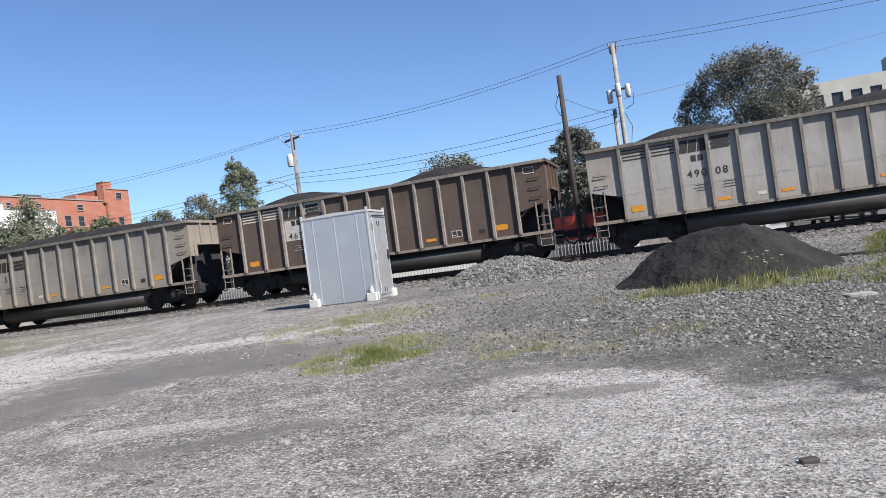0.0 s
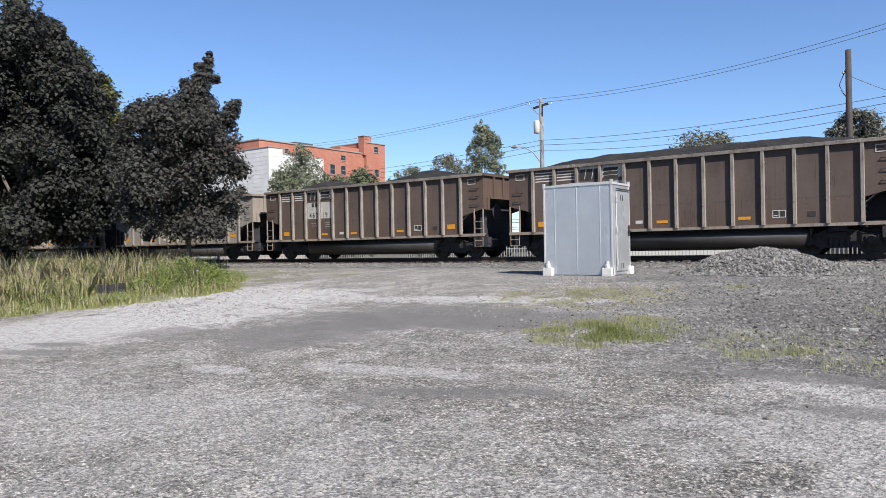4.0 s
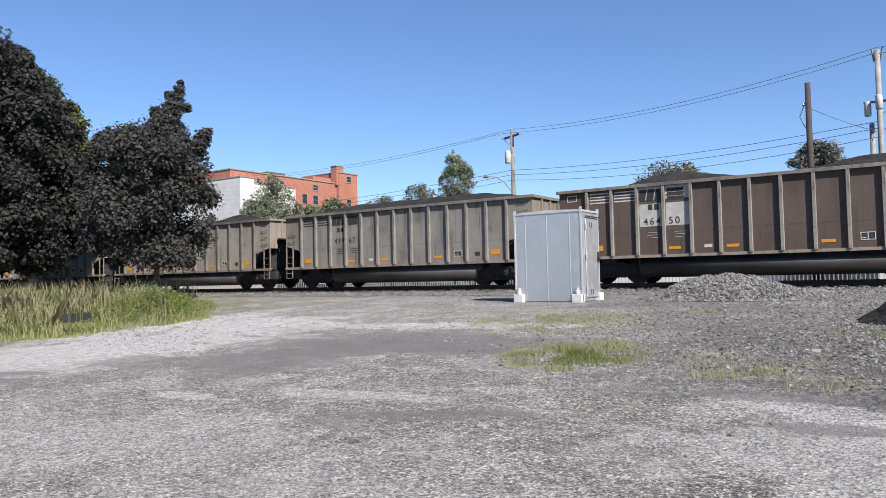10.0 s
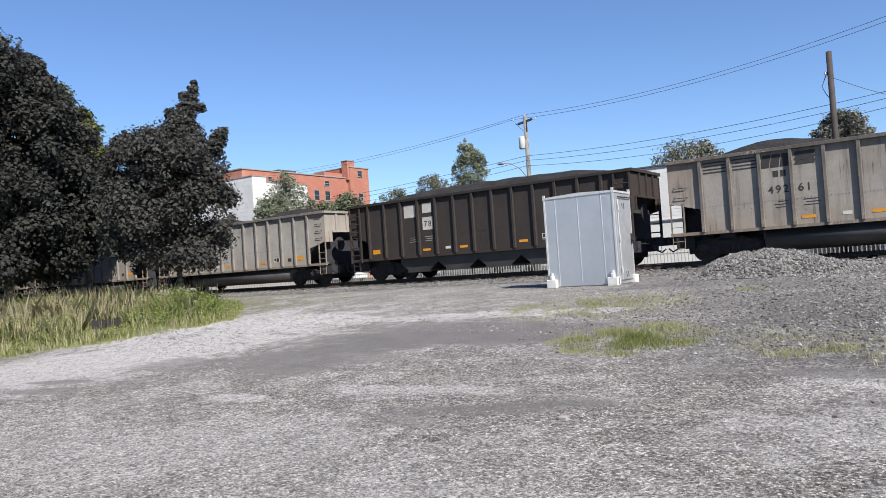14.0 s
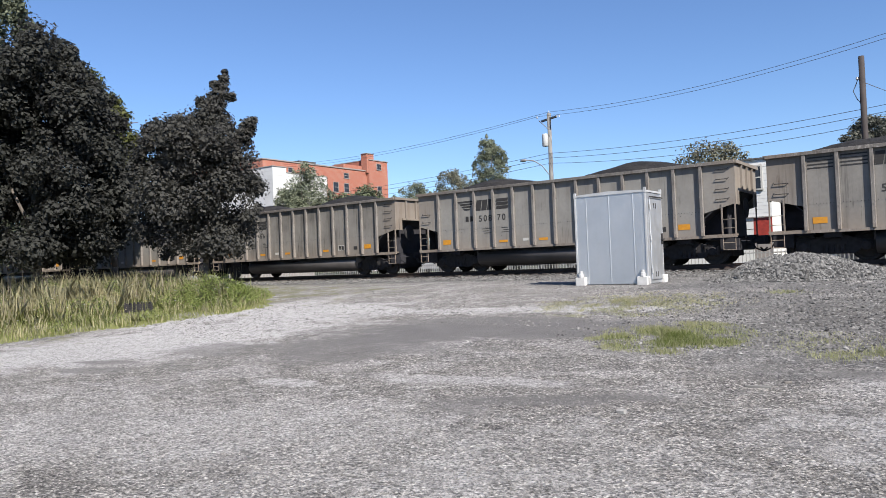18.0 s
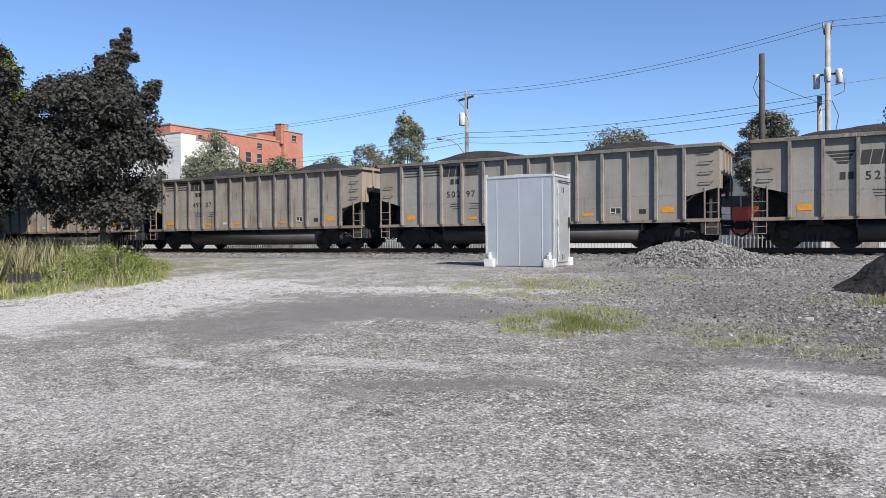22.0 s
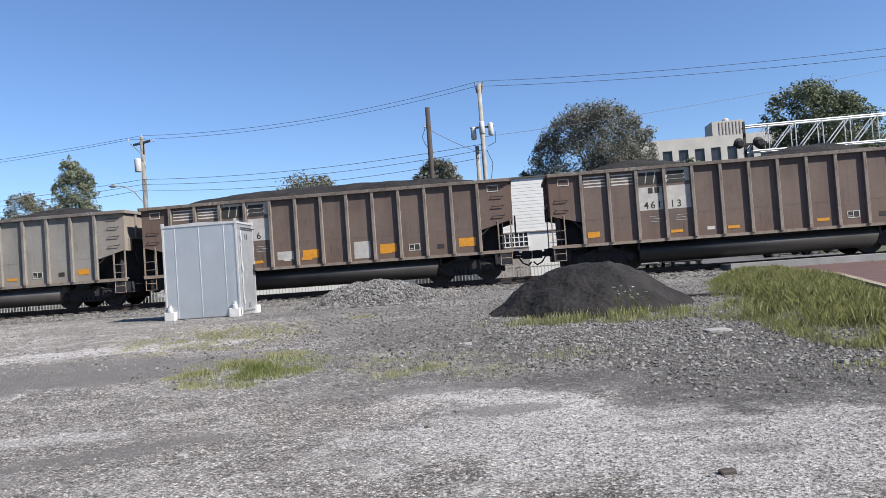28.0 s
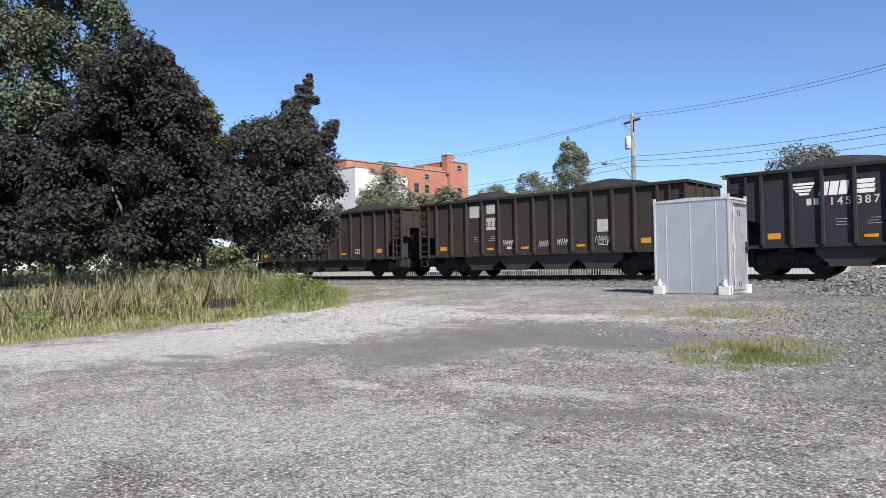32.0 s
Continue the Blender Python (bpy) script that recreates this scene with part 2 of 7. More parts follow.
def gravel_material(name, dirt=False):
    n = Nodes(name, 0.9)
    wob = n.noise(0.55, 5, 0.6)
    wob2 = n.noise(1.7, 5, 0.65)
    streak = n.noise(1.0, 6, 0.7, stretch=(0.55, 1.5, 1.0))
    coarse, cells, grit = n.cells(18.0), n.cells(44.0), n.cells(85.0)
    rubble = n.noise(5.0, 10, 0.86)
    speck = n.ramp(n.noise(45, 3, 0.7), (0.3, 0.0), (0.7, 1.0))
    stone = n.mix(n.ramp(cells, (0.0, 0.0), (0.35, 0.25), (0.75, 0.62), (1.0, 1.0)), (0.10, 0.094, 0.086), (0.74, 0.71, 0.65))
    stone = n.mix(0.40, stone, n.mix(n.ramp(grit, (0.0, 0.0), (1.0, 1.0)), (0.10, 0.094, 0.086), (0.66, 0.63, 0.58)))
    stone = n.mix(n.ramp(coarse, (0.90, 0.0), (0.91, 0.45)), stone, n.mix(grit, (0.32, 0.305, 0.28), (0.70, 0.67, 0.62)))
    stone = n.mix(n.ramp(coarse, (0.09, 0.55), (0.10, 0.0)), stone, (0.115, 0.108, 0.098))
    # fines and dust between the stones, in broad drifts
    fines = n.mix(grit, (0.26, 0.24, 0.215), (0.46, 0.43, 0.385))
    c = n.mix(n.ramp(wob, (0.38, 0.0), (0.66, 0.45)), stone, fines)
    c = n.mix(n.ramp(wob2, (0.53, 0.0), (0.59, 0.36)), c, n.mix(grit, (0.125, 0.117, 0.11), (0.31, 0.292, 0.275)))
    c = n.mix(n.ramp(streak, (0.55, 0.0), (0.60, 0.38)), c, n.mix(cells, (0.105, 0.10, 0.095), (0.29, 0.277, 0.262)))
    c = n.mix(n.ramp(n.noise(2.6, 6, 0.75), (0.61, 0.0), (0.68, 0.8)), c, (0.085, 0.08, 0.074))
    c = n.mix(1.0, c, n.ramp(rubble, (0.34, 0.5), (0.5, 1.0), (0.66, 1.0)), "MULTIPLY")
    c = n.mix(n.ramp(rubble, (0.53, 0.0), (0.66, 0.75)), c, (0.66, 0.635, 0.585))
    pale = n.ramp(n.math("MULTIPLY", n.noise(0.75, 6, 0.65), n.noise(1.3, 7, 0.72)), (0.247, 0.0), (0.275, 1.0))
    white = n.mix(n.ramp(n.math("ADD", n.math("MULTIPLY", cells, 0.6), n.math("MULTIPLY", grit, 0.4)), (0.1, 0.0), (0.8, 1.0)), (0.38, 0.368, 0.35), (0.77, 0.752, 0.725))
    c = n.mix(n.math("MULTIPLY", pale, 0.85), c, white)
    chips = n.math("ADD", n.math("MULTIPLY", grit, 0.75), n.math("MULTIPLY", cells, 0.55))
    c = n.mix(1.0, c, n.ramp(chips, (0.1, 0.28), (0.5, 0.85), (1.0, 1.1)), "MULTIPLY")
    c = n.mix(n.ramp(chips, (0.74, 0.0), (1.0, 0.85)), c, (0.80, 0.77, 0.715))
    c = n.mix(1.0, c, (1.135, 1.12, 1.10), "MULTIPLY")
    # Shade in the crevices between stones, multiplied into the colour.
    crevice_shade = n.ramp(n.voronoi(34.0), (0.28, 1.16), (0.62, 0.5))
    c = n.mix(1.0, c, crevice_shade, "MULTIPLY")
    clumps = n.math("ADD", n.math("MULTIPLY", n.noise(8.0, 6, 0.75), 0.55), n.math("MULTIPLY", n.noise(24.0, 4, 0.8), 0.45))
    c = n.mix(1.0, c, n.ramp(clumps, (0.40, 0.52), (0.5, 1.0), (0.60, 1.5)), "MULTIPLY")
    crushed = n.mix(n.ramp(n.math("ADD", n.math("MULTIPLY", coarse, 0.5), n.math("MULTIPLY", cells, 0.5)), (0.15, 0.0), (0.85, 1.0)), (0.055, 0.053, 0.051), (0.31, 0.30, 0.285))
    for x, y, rx, ry, turn, k in CRUSHED_PATCHES:
        m = n.spot(x, y, rx, ry, turn, 0.4, wob)
        c = n.mix(n.math("MULTIPLY", m, k), c, n.mix(1.0, crushed, n.ramp(clumps, (0.38, 0.4), (0.5, 0.9), (0.62, 1.7)), "MULTIPLY"))
    c = n.mix(n.ramp(n.noise(0.8, 7, 0.72, stretch=(0.7, 1.3, 1.0)), (0.53, 0.0), (0.57, 0.32), (0.66, 0.4)), c, n.mix(chips, (0.17, 0.162, 0.154), (0.36, 0.345, 0.328)))
    white = n.mix(1.0, white, n.ramp(chips, (0.15, 0.62), (0.6, 1.2)), "MULTIPLY")
    for x, y, rx, ry, turn, k in WHITE_DRIFTS:
        m = n.spot(x, y, rx, ry, turn, 0.28, wob2)
        m = n.math("MULTIPLY", m, n.ramp(clumps, (0.42, 0.35), (0.50, 1.0)))
        c = n.mix(n.math("MULTIPLY", m, k), c, white)
    asphalt = n.mix(n.ramp(n.math("ADD", n.math("MULTIPLY", speck, 0.5), n.math("MULTIPLY", wob2, 0.6)), (0.3, 0.0), (0.8, 1.0)), (0.150, 0.140, 0.134), (0.292, 0.277, 0.264))
    for x, y, rx, ry, turn, k in BARE_PATCHES:
        m = n.spot(x, y, rx, ry, turn, 0.3, streak)
        c = n.mix(n.math("MULTIPLY", m, k), c, asphalt)
    soil = n.mix(n.ramp(n.noise(3, 5), (0.3, 0.0), (0.7, 1.0)), (0.07, 0.062, 0.054), (0.16, 0.145, 0.13))
    # Bare soil, and the strip of painted shade along the track.
    for x, y, rx, ry, turn, k in SOIL_SHADE_PATCHES:
        m = n.spot(x, y, rx, ry, turn, 0.45, wob)
        c = n.mix(n.math("MULTIPLY", m, k), c, soil)
    green = n.mix(n.noise(5, 4), (0.15, 0.16, 0.06), (0.30, 0.28, 0.15))
    for x, y, rx, ry, turn, k in TURF_PATCHES:
        m = n.spot(x, y, rx, ry, turn, 0.3, wob2)
        c = n.mix(n.math("MULTIPLY", m, k), c, green)
    beyond = n.ramp(n.math("MULTIPLY", n.math("SUBTRACT", n.axis(1), 29.0), 0.1), (0.0, 0.0), (0.6, 1.0))
    lot = n.mix(n.ramp(n.noise(0.08, 4), (0.45, 0.0), (0.55, 1.0)), (0.10, 0.098, 0.095), (0.09, 0.105, 0.045))
    c = n.mix(beyond, c, lot)
    n.color(n.mix(1.0, c, (0.540, 0.534, 0.540), "MULTIPLY"))
    h = n.math("ADD", n.math("MULTIPLY", n.voronoi(44.0), 0.7), n.math("MULTIPLY", n.noise(60, 4, 0.7), 0.5))
    h = n.math("ADD", h, n.math("MULTIPLY", rubble, 1.6))
    n.bump(h, 1.0, 0.03)
    return n.mat


# x, y, radius along, radius across, turn, strength
WHITE_DRIFTS = [(-7.2, 3.2, 4.6, 1.6, 6, 0.2), (-3.4, 3.1, 3.2, 1.6, -8, 0.2), (-13.4, 7.0, 2.2, 5.8, -12, 1.0), (-14.0, 12.0, 2.2, 1.5, 20, 1.0), (-11.4, 11.9, 5.0, 0.5, 8, 0.75), (-7.4, 12.6, 2.4, 0.4, 4, 0.7), (-5.5, 6.3, 1.2, 0.28, 4, 0.7),
                (-7.4, 5.4, 0.5, 0.2, 0, 0.8), (0.4, 5.3, 2.4, 1.2, -24, 0.78), (-0.7, 7.1, 0.9, 0.4, -30, 0.75), (-6.2, 3.2, 2.4, 0.8, 30, 0.3), (-15.8, 11.6, 1.0, 3.6, 0, 0.95), (-2.4, 3.4, 1.6, 0.5, 20, 0.3)]
BARE_PATCHES = [(-7.5, 9.9, 2.7, 1.4, 5, 0.95), (-8.9, 8.1, 1.6, 1.4, 20, 0.8), (-5.4, 10.7, 1.2, 0.6, 10, 0.85), (-11.0, 7.2, 0.9, 0.5, 0, 0.6), (-3.8, 5.8, 0.9, 0.3, 30, 0.8),
                (-1.4, 7.7, 0.7, 0.2, 0, 0.7), (-11.6, 5.5, 0.55, 0.22, 20, 0.8), (-10.9, 4.95, 0.6, 0.24, 25, 0.75), (-0.6, 6.6, 0.5, 0.2, 10, 0.7), (-4.6, 5.0, 0.5, 0.2, -20, 0.5)]
CRUSHED_PATCHES = [(2.2, 13.6, 7.4, 6.6, 8, 0.72), (-4.0, 19.8, 4.2, 3.2, 0, 0.85), (-6.0, 23.2, 34, 2.4, 0, 0.8), (-7.0, 18.6, 5, 2.6, 0, 0.4), (3.4, 8.3, 3.9, 2.1, -6, 0.85), (3.6, 6.8, 2.9, 1.9, -12, 0.88)]
# The first strip is shade below the near rail, painted as dark ground.
# The oval at (-9.8, 17.7) only darkens the ground beside the cabinet.
SOIL_SHADE_PATCHES = [(-30, 25.75, 95, 0.75, 0, 0.85), (3.4, 8.8, 3.4, 2.4, -6, 0.65), (0.9, 5.6, 0.4, 0.12, 0, 0.4), (1.0, 10.9, 3.6, 1.9, 0, 0.55), (1.0, 4.9, 0.35, 0.16, 0, 0.45), (-12, 23.0, 26, 1.6, 0, 0.3), (-9.8, 17.7, 1.0, 0.5, 0, 0.3), (-1.0, 12.5, 2.5, 1.2, 0, 0.35)]
TURF_PATCHES = [(-4.2, 9.7, 0.9, 1.0, 0, 0.15), (-24.6, 11.0, 6.4, 6.2, -25, 0.95), (-36, 15, 16, 7.5, 0, 0.95), (5.4, 14.5, 1.6, 5.0, -12, 0.85), (-26, 4, 7.6, 6, 0, 0.9)]

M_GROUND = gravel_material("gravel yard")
M_STONE = Nodes("loose stone", 0.9)
M_STONE.color(M_STONE.ramp(M_STONE.island(), (0.0, (0.073, 0.070, 0.065)), (0.6, (0.172, 0.165, 0.157)), (1.0, (0.267, 0.258, 0.245))))
M_STONE = M_STONE.mat
M_BALLAST = Nodes("ballast stone", 0.9)
M_BALLAST.color(M_BALLAST.mix(M_BALLAST.island(), (0.022, 0.0215, 0.021), (0.17, 0.165, 0.158)))
M_BALLAST = M_BALLAST.mat
M_HEAP = plain("heaped ballast", (0.091, 0.087, 0.083), 0.9, 0.0, 0.5, 22.0, 0.6)
M_RAIL = plain("rail rust", (0.037, 0.024, 0.019), 0.7, 0.2, 0.35, 4.0)
M_TIE = plain("creosoted timber", (0.037, 0.030, 0.026), 0.85, 0.0, 0.35, 3.0, 0.3)


def aluminium():
    n = Nodes("brushed aluminium", 0.5, 0.75)
    c = n.mix(n.ramp(n.noise(1.2, 4), (0.3, 0.0), (0.7, 1.0)), (0.435, 0.45, 0.465), (0.50, 0.51, 0.52))
    c = n.mix(n.ramp(n.noise(1.0, 4, 0.6, stretch=(6, 6, 0.4)), (0.55, 0.0), (0.8, 0.3)), c, (0.42, 0.42, 0.42))
    n.color(c)
    n.rough(n.ramp(n.noise(5, 4), (0.3, 0.38), (0.7, 0.55)))
    return n.mat


M_ALU = aluminium()
M_ALU_TRIM = plain("white trim", (0.366, 0.370, 0.373), 0.5, 0.2, 0.08, 5.0)
M_CONCRETE = plain("pale concrete", (0.421, 0.414, 0.400), 0.8, 0.0, 0.12, 7.0, 0.1)
M_WOOD = plain("weathered pole timber", (0.144, 0.139, 0.132), 0.85, 0.0, 0.3, 2.0, 0.3)
M_DARKWOOD = plain("dark pole timber", (0.026, 0.020, 0.019), 0.85, 0.0, 0.3, 2.0, 0.3)
M_PALEWOOD = plain("bleached pole timber", (0.197, 0.187, 0.173), 0.85, 0.0, 0.25, 2.0, 0.3)
M_WIRE = plain("cable", (0.045, 0.045, 0.05), 0.6, 0.0, 0.1, 1.0)
M_CAN = plain("transformer enamel", (0.353, 0.359, 0.359), 0.4, 0.0, 0.1, 3.0)
M_BARK = plain("bark", (0.088, 0.075, 0.063), 0.9, 0.0, 0.35, 4.0, 0.4)
L_MAROON = leafy("maroon maple leaf", (0.027, 0.026, 0.027), (0.055, 0.057, 0.050), 0.5, 0.6, 0.4)
L_BRONZE = leafy("bronze maple leaf", (0.035, 0.033, 0.034), (0.076, 0.076, 0.068), 0.5, 0.6, 0.4)
# Olive tone stands in for sunlight on the broad maple's edge.
L_RIM = leafy("sunlit rim leaf", (0.040, 0.047, 0.016), (0.094, 0.102, 0.035))
L_GREEN = leafy("green leaf", (0.043, 0.063, 0.028), (0.118, 0.144, 0.070))
L_DEEP = leafy("deep green leaf", (0.051, 0.064, 0.040), (0.129, 0.149, 0.090))
L_LIME = leafy("lime green leaf", (0.090, 0.119, 0.028), (0.209, 0.245, 0.080), 0.6, 0.5, 0.4)
L_GREY = leafy("grey green leaf", (0.078, 0.094, 0.063), (0.188, 0.207, 0.141))
L_SAGE = leafy("sage green leaf", (0.080, 0.084, 0.070), (0.165, 0.168, 0.142), 0.6, 0.5, 0.35)
L_WILLOW = leafy("grey-green willow leaf", (0.049, 0.060, 0.040), (0.118, 0.133, 0.090))
L_OLIVE = leafy("olive leaf", (0.075, 0.078, 0.055), (0.175, 0.172, 0.125))
L_GRASS = leafy("grass blade", (0.155, 0.183, 0.054), (0.325, 0.341, 0.132), 0.8, 0.5, 0.45)
L_STRAW = leafy("dry grass", (0.341, 0.302, 0.170), (0.573, 0.527, 0.334), 0.8, 0.5, 0.45)
L_PALE = leafy("pale yellow-green grass", (0.242, 0.254, 0.115), (0.387, 0.387, 0.218), 0.8, 0.5, 0.45)
L_STEM = leafy("brown weed stem", (0.17, 0.14, 0.11), (0.36, 0.30, 0.24), 0.8, 0.5, 0.2)
L_MEADOW = leafy("meadow grass", (0.100, 0.122, 0.044), (0.232, 0.248, 0.108), 0.8, 0.5, 0.45)
L_FLOWER = plain("white blossom", (0.75, 0.74, 0.68), 0.6)


# ---- mesh tools ----
class Shape:
    """Gathers boxes, tubes and sheets into one mesh."""

    def __init__(self):
        self.v, self.f = [], []

    def add(self, verts, faces):
        n = len(self.v)
        self.v += [tuple(p) for p in verts]
        self.f += [tuple(i + n for i in face) for face in faces]
        return self

    def box(self, x0, x1, y0, y1, z0, z1):
        v = [(x, y, z) for z in (z0, z1) for y in (y0, y1) for x in (x0, x1)]
        return self.add(v, [(0, 2, 3, 1), (4, 5, 7, 6), (0, 1, 5, 4), (2, 6, 7, 3), (0, 4, 6, 2), (1, 3, 7, 5)])

    def prism(self, outline, axis, a, b):
        """An outline in the two other axes, pushed along axis from a to b."""
        n = len(outline)

        def put(p, k):
            q = list(p)
            q.insert("xyz".index(axis), k)
            return tuple(q)

        v = [put(p, a) for p in outline] + [put(p, b) for p in outline]
        f = [(i, (i + 1) % n, n + (i + 1) % n, n + i) for i in range(n)]
        return self.add(v, f + [tuple(range(n))[::-1], tuple(range(n, 2 * n))])

    def tube(self, p, q, r, r2=None, n=8, caps=True):
        p, q = Vector(p), Vector(q)
        r2 = r if r2 is None else r2
        d = (q - p).normalized()
        u = d.orthogonal().normalized()
        w = d.cross(u)
        v = [p + r * (math.cos(a) * u + math.sin(a) * w) for a in (2 * math.pi * i / n for i in range(n))]
        v += [q + r2 * (math.cos(a) * u + math.sin(a) * w) for a in (2 * math.pi * i / n for i in range(n))]
        f = [(i, (i + 1) % n, n + (i + 1) % n, n + i) for i in range(n)]
        return self.add(v, f + ([tuple(range(n))[::-1], tuple(range(n, 2 * n))] if caps else []))

    def path(self, points, r, n=6):
        """One bent tube through the points."""
        pts = [Vector(p) for p in points]
        u = (pts[1] - pts[0]).normalized().orthogonal().normalized()
        v, f = [], []
        for i, p in enumerate(pts):
            d = (pts[min(i + 1, len(pts) - 1)] - pts[max(i - 1, 0)]).normalized()
            u = (u - d * u.dot(d)).normalized()
            w = d.cross(u)
            v += [p + r * (math.cos(a) * u + math.sin(a) * w) for a in (2 * math.pi * k / n for k in range(n))]
        for i in range(len(pts) - 1):
            f += [(i * n + k, i * n + (k + 1) % n, (i + 1) * n + (k + 1) % n, (i + 1) * n + k) for k in range(n)]
        return self.add(v, f + [tuple(range(n))[::-1], tuple(range(len(v) - n, len(v)))])

    def lathe(self, profile, axis="y", n=20, at=(0, 0, 0)):
        """profile: (radius, place along the axis)."""
        v, f = [], []
        for r, h in profile:
            for i in range(n):
                a = 2 * math.pi * i / n
                c, s = r * math.cos(a), r * math.sin(a)
                p = {"y": (c, h, s), "z": (c, s, h), "x": (h, c, s)}[axis]
                v.append(tuple(p[k] + at[k] for k in range(3)))
        for j in range(len(profile) - 1):
            for i in range(n):
                k = (i + 1) % n
                f.append((j * n + i, j * n + k, (j + 1) * n + k, (j + 1) * n + i))
        f += [tuple(range(n))[::-1], tuple(range((len(profile) - 1) * n, len(profile) * n))]
        return self.add(v, f)

    def mesh(self, name, mat, smooth=False):
        me = bpy.data.meshes.new(name)
        me.from_pydata(self.v, [], self.f)
        bm = bmesh.new()
        bm.from_mesh(me)
        bmesh.ops.recalc_face_normals(bm, faces=bm.faces)
        bm.to_mesh(me)
        bm.free()
        me.materials.append(mat)
        if smooth:
            me.polygons.foreach_set("use_smooth", [True] * len(me.polygons))
        return me


def part(name, shape, mat, parent=None, label="", smooth=False, at=None):
    """One mesh object, under a thing or a part. shape: a Shape, or a mesh that others share."""
    me = shape if isinstance(shape, bpy.types.Mesh) else shape.mesh(name, mat, smooth)
    ob = new(name, me)
    if parent:
        ob.parent = parent
    if at is not None:
        ob.matrix_basis = at if isinstance(at, Matrix) else Matrix.Translation(at)
    return tagged(ob, label)


def thing(name, m, label, category, group="", kind=""):
    ob = new(name)
    ob.matrix_basis = m if isinstance(m, Matrix) else Matrix.Translation(m)
    ob.empty_display_size = 0.2
    return tagged(ob, label, category, group, kind)


def bevelled(shape, width, segments=2):
    bm = bmesh.new()
    me = bpy.data.meshes.new("tmp")
    me.from_pydata(shape.v, [], shape.f)
    bm.from_mesh(me)
    bmesh.ops.recalc_face_normals(bm, faces=bm.faces)
    bmesh.ops.bevel(bm, geom=bm.edges[:], offset=width, segments=segments, affect="EDGES", profile=0.5)
    out = Shape()
    bm.verts.index_update()
    out.add([v.co[:] for v in bm.verts], [tuple(v.index for v in f.verts) for f in bm.faces])
    bm.free()
    bpy.data.meshes.remove(me)
    return out


# ---- ground ----
PROFILE_Y = [-400, 6.5, 9.5, 17.6, 22.6, 24.2, 25.1, 28.4, 29.4, 31.0, 36.0, 2500]
PROFILE_Z = [-0.22, -0.22, -0.05, 0.37, 0.41, 0.41, 0.505, 0.505, 0.38, 0.32, 0.30, 0.30]


def ground_z(x, y):
    z = float(np.interp(y, PROFILE_Y, PROFILE_Z))
    k = max(0.0, 1 - abs(y - 8) / 14)
    z += k * 0.035 * noise.noise((x * 0.22, y * 0.22, 0.3)) + k * 0.012 * noise.noise((x * 1.1, y * 1.1, 4.0))
    return z


def build_ground():
    xs = list(np.concatenate([np.array([-2500, -900, -400, -200, -120, -90, -70, -55]), np.arange(-46, 22, 0.4), np.array([24, 28, 34, 42, 55, 75, 110, 200, 400, 900, 2500])]))
    ys = list(np.concatenate([np.array([-2500, -700, -200, -60, -25, -12]), np.arange(-6, 31, 0.4), np.array([31.5, 34, 38, 45, 60, 90, 140, 220, 400, 900, 2500])]))
    v = [(x, y, ground_z(x, y)) for y in ys for x in xs]
    n = len(xs)
    f = [(j * n + i, j * n + i + 1, (j + 1) * n + i + 1, (j + 1) * n + i) for j in range(len(ys) - 1) for i in range(n - 1)]
    me = bpy.data.meshes.new("ground")
    me.from_pydata(v, [], f)
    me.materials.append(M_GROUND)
    me.polygons.foreach_set("use_smooth", [True] * len(f))
    tagged(new("ground", me), "grey crushed gravel yard with pale drifts and bare patches", "ground", kind="structure")


build_ground()

TRACK_Y, RAIL_Z, CAR_Z = 26.72, 0.71, 0.62
GAUGE = 0.755


def build_track():
    rail_outline = [(-0.07, 0), (0.07, 0), (0.07, 0.015), (0.012, 0.035), (0.012, 0.115), (0.036, 0.125), (0.036, 0.16), (-0.036, 0.16), (-0.036, 0.125), (-0.012, 0.115), (-0.012, 0.035), (-0.07, 0.015)]
    for s in (-1, 1):
        sh = Shape()
        sh.prism([(TRACK_Y + s * GAUGE + y, RAIL_Z - 0.16 + z) for y, z in rail_outline], "x", -640, 640)
        tagged(part("rail", sh, M_RAIL), "rust-brown steel rail spiked to timber ties", "rail", "rails", "structure")
    tie = bevelled(Shape().box(-0.115, 0.115, -1.3, 1.3, -0.17, 0.0), 0.012, 1).mesh("tie", M_TIE)
    bed = thing("track_bed", (0, 0, 0), "row of dark timber ties in grey ballast", "track", kind="structure")
    for i in range(150):
        x = -62 + i * 0.54
        part("tie", tie, None, bed, at=pose(x + random.uniform(-0.03, 0.03), TRACK_Y, RAIL_Z - 0.155 + random.uniform(-0.01, 0.01), 0, 0, random.uniform(-1.5, 1.5)))
    plate = Shape().box(-0.2, 0.2, -0.012, 0.012, 0, 0.10).mesh("joint_bar", M_STEEL)
    for i, x in enumerate((-24.5, -12.6, -0.7, 11.2)):
        part("joint_bar", plate, None, bed, at=(x, TRACK_Y - GAUGE - 0.03, RAIL_Z - 0.135))


build_track()


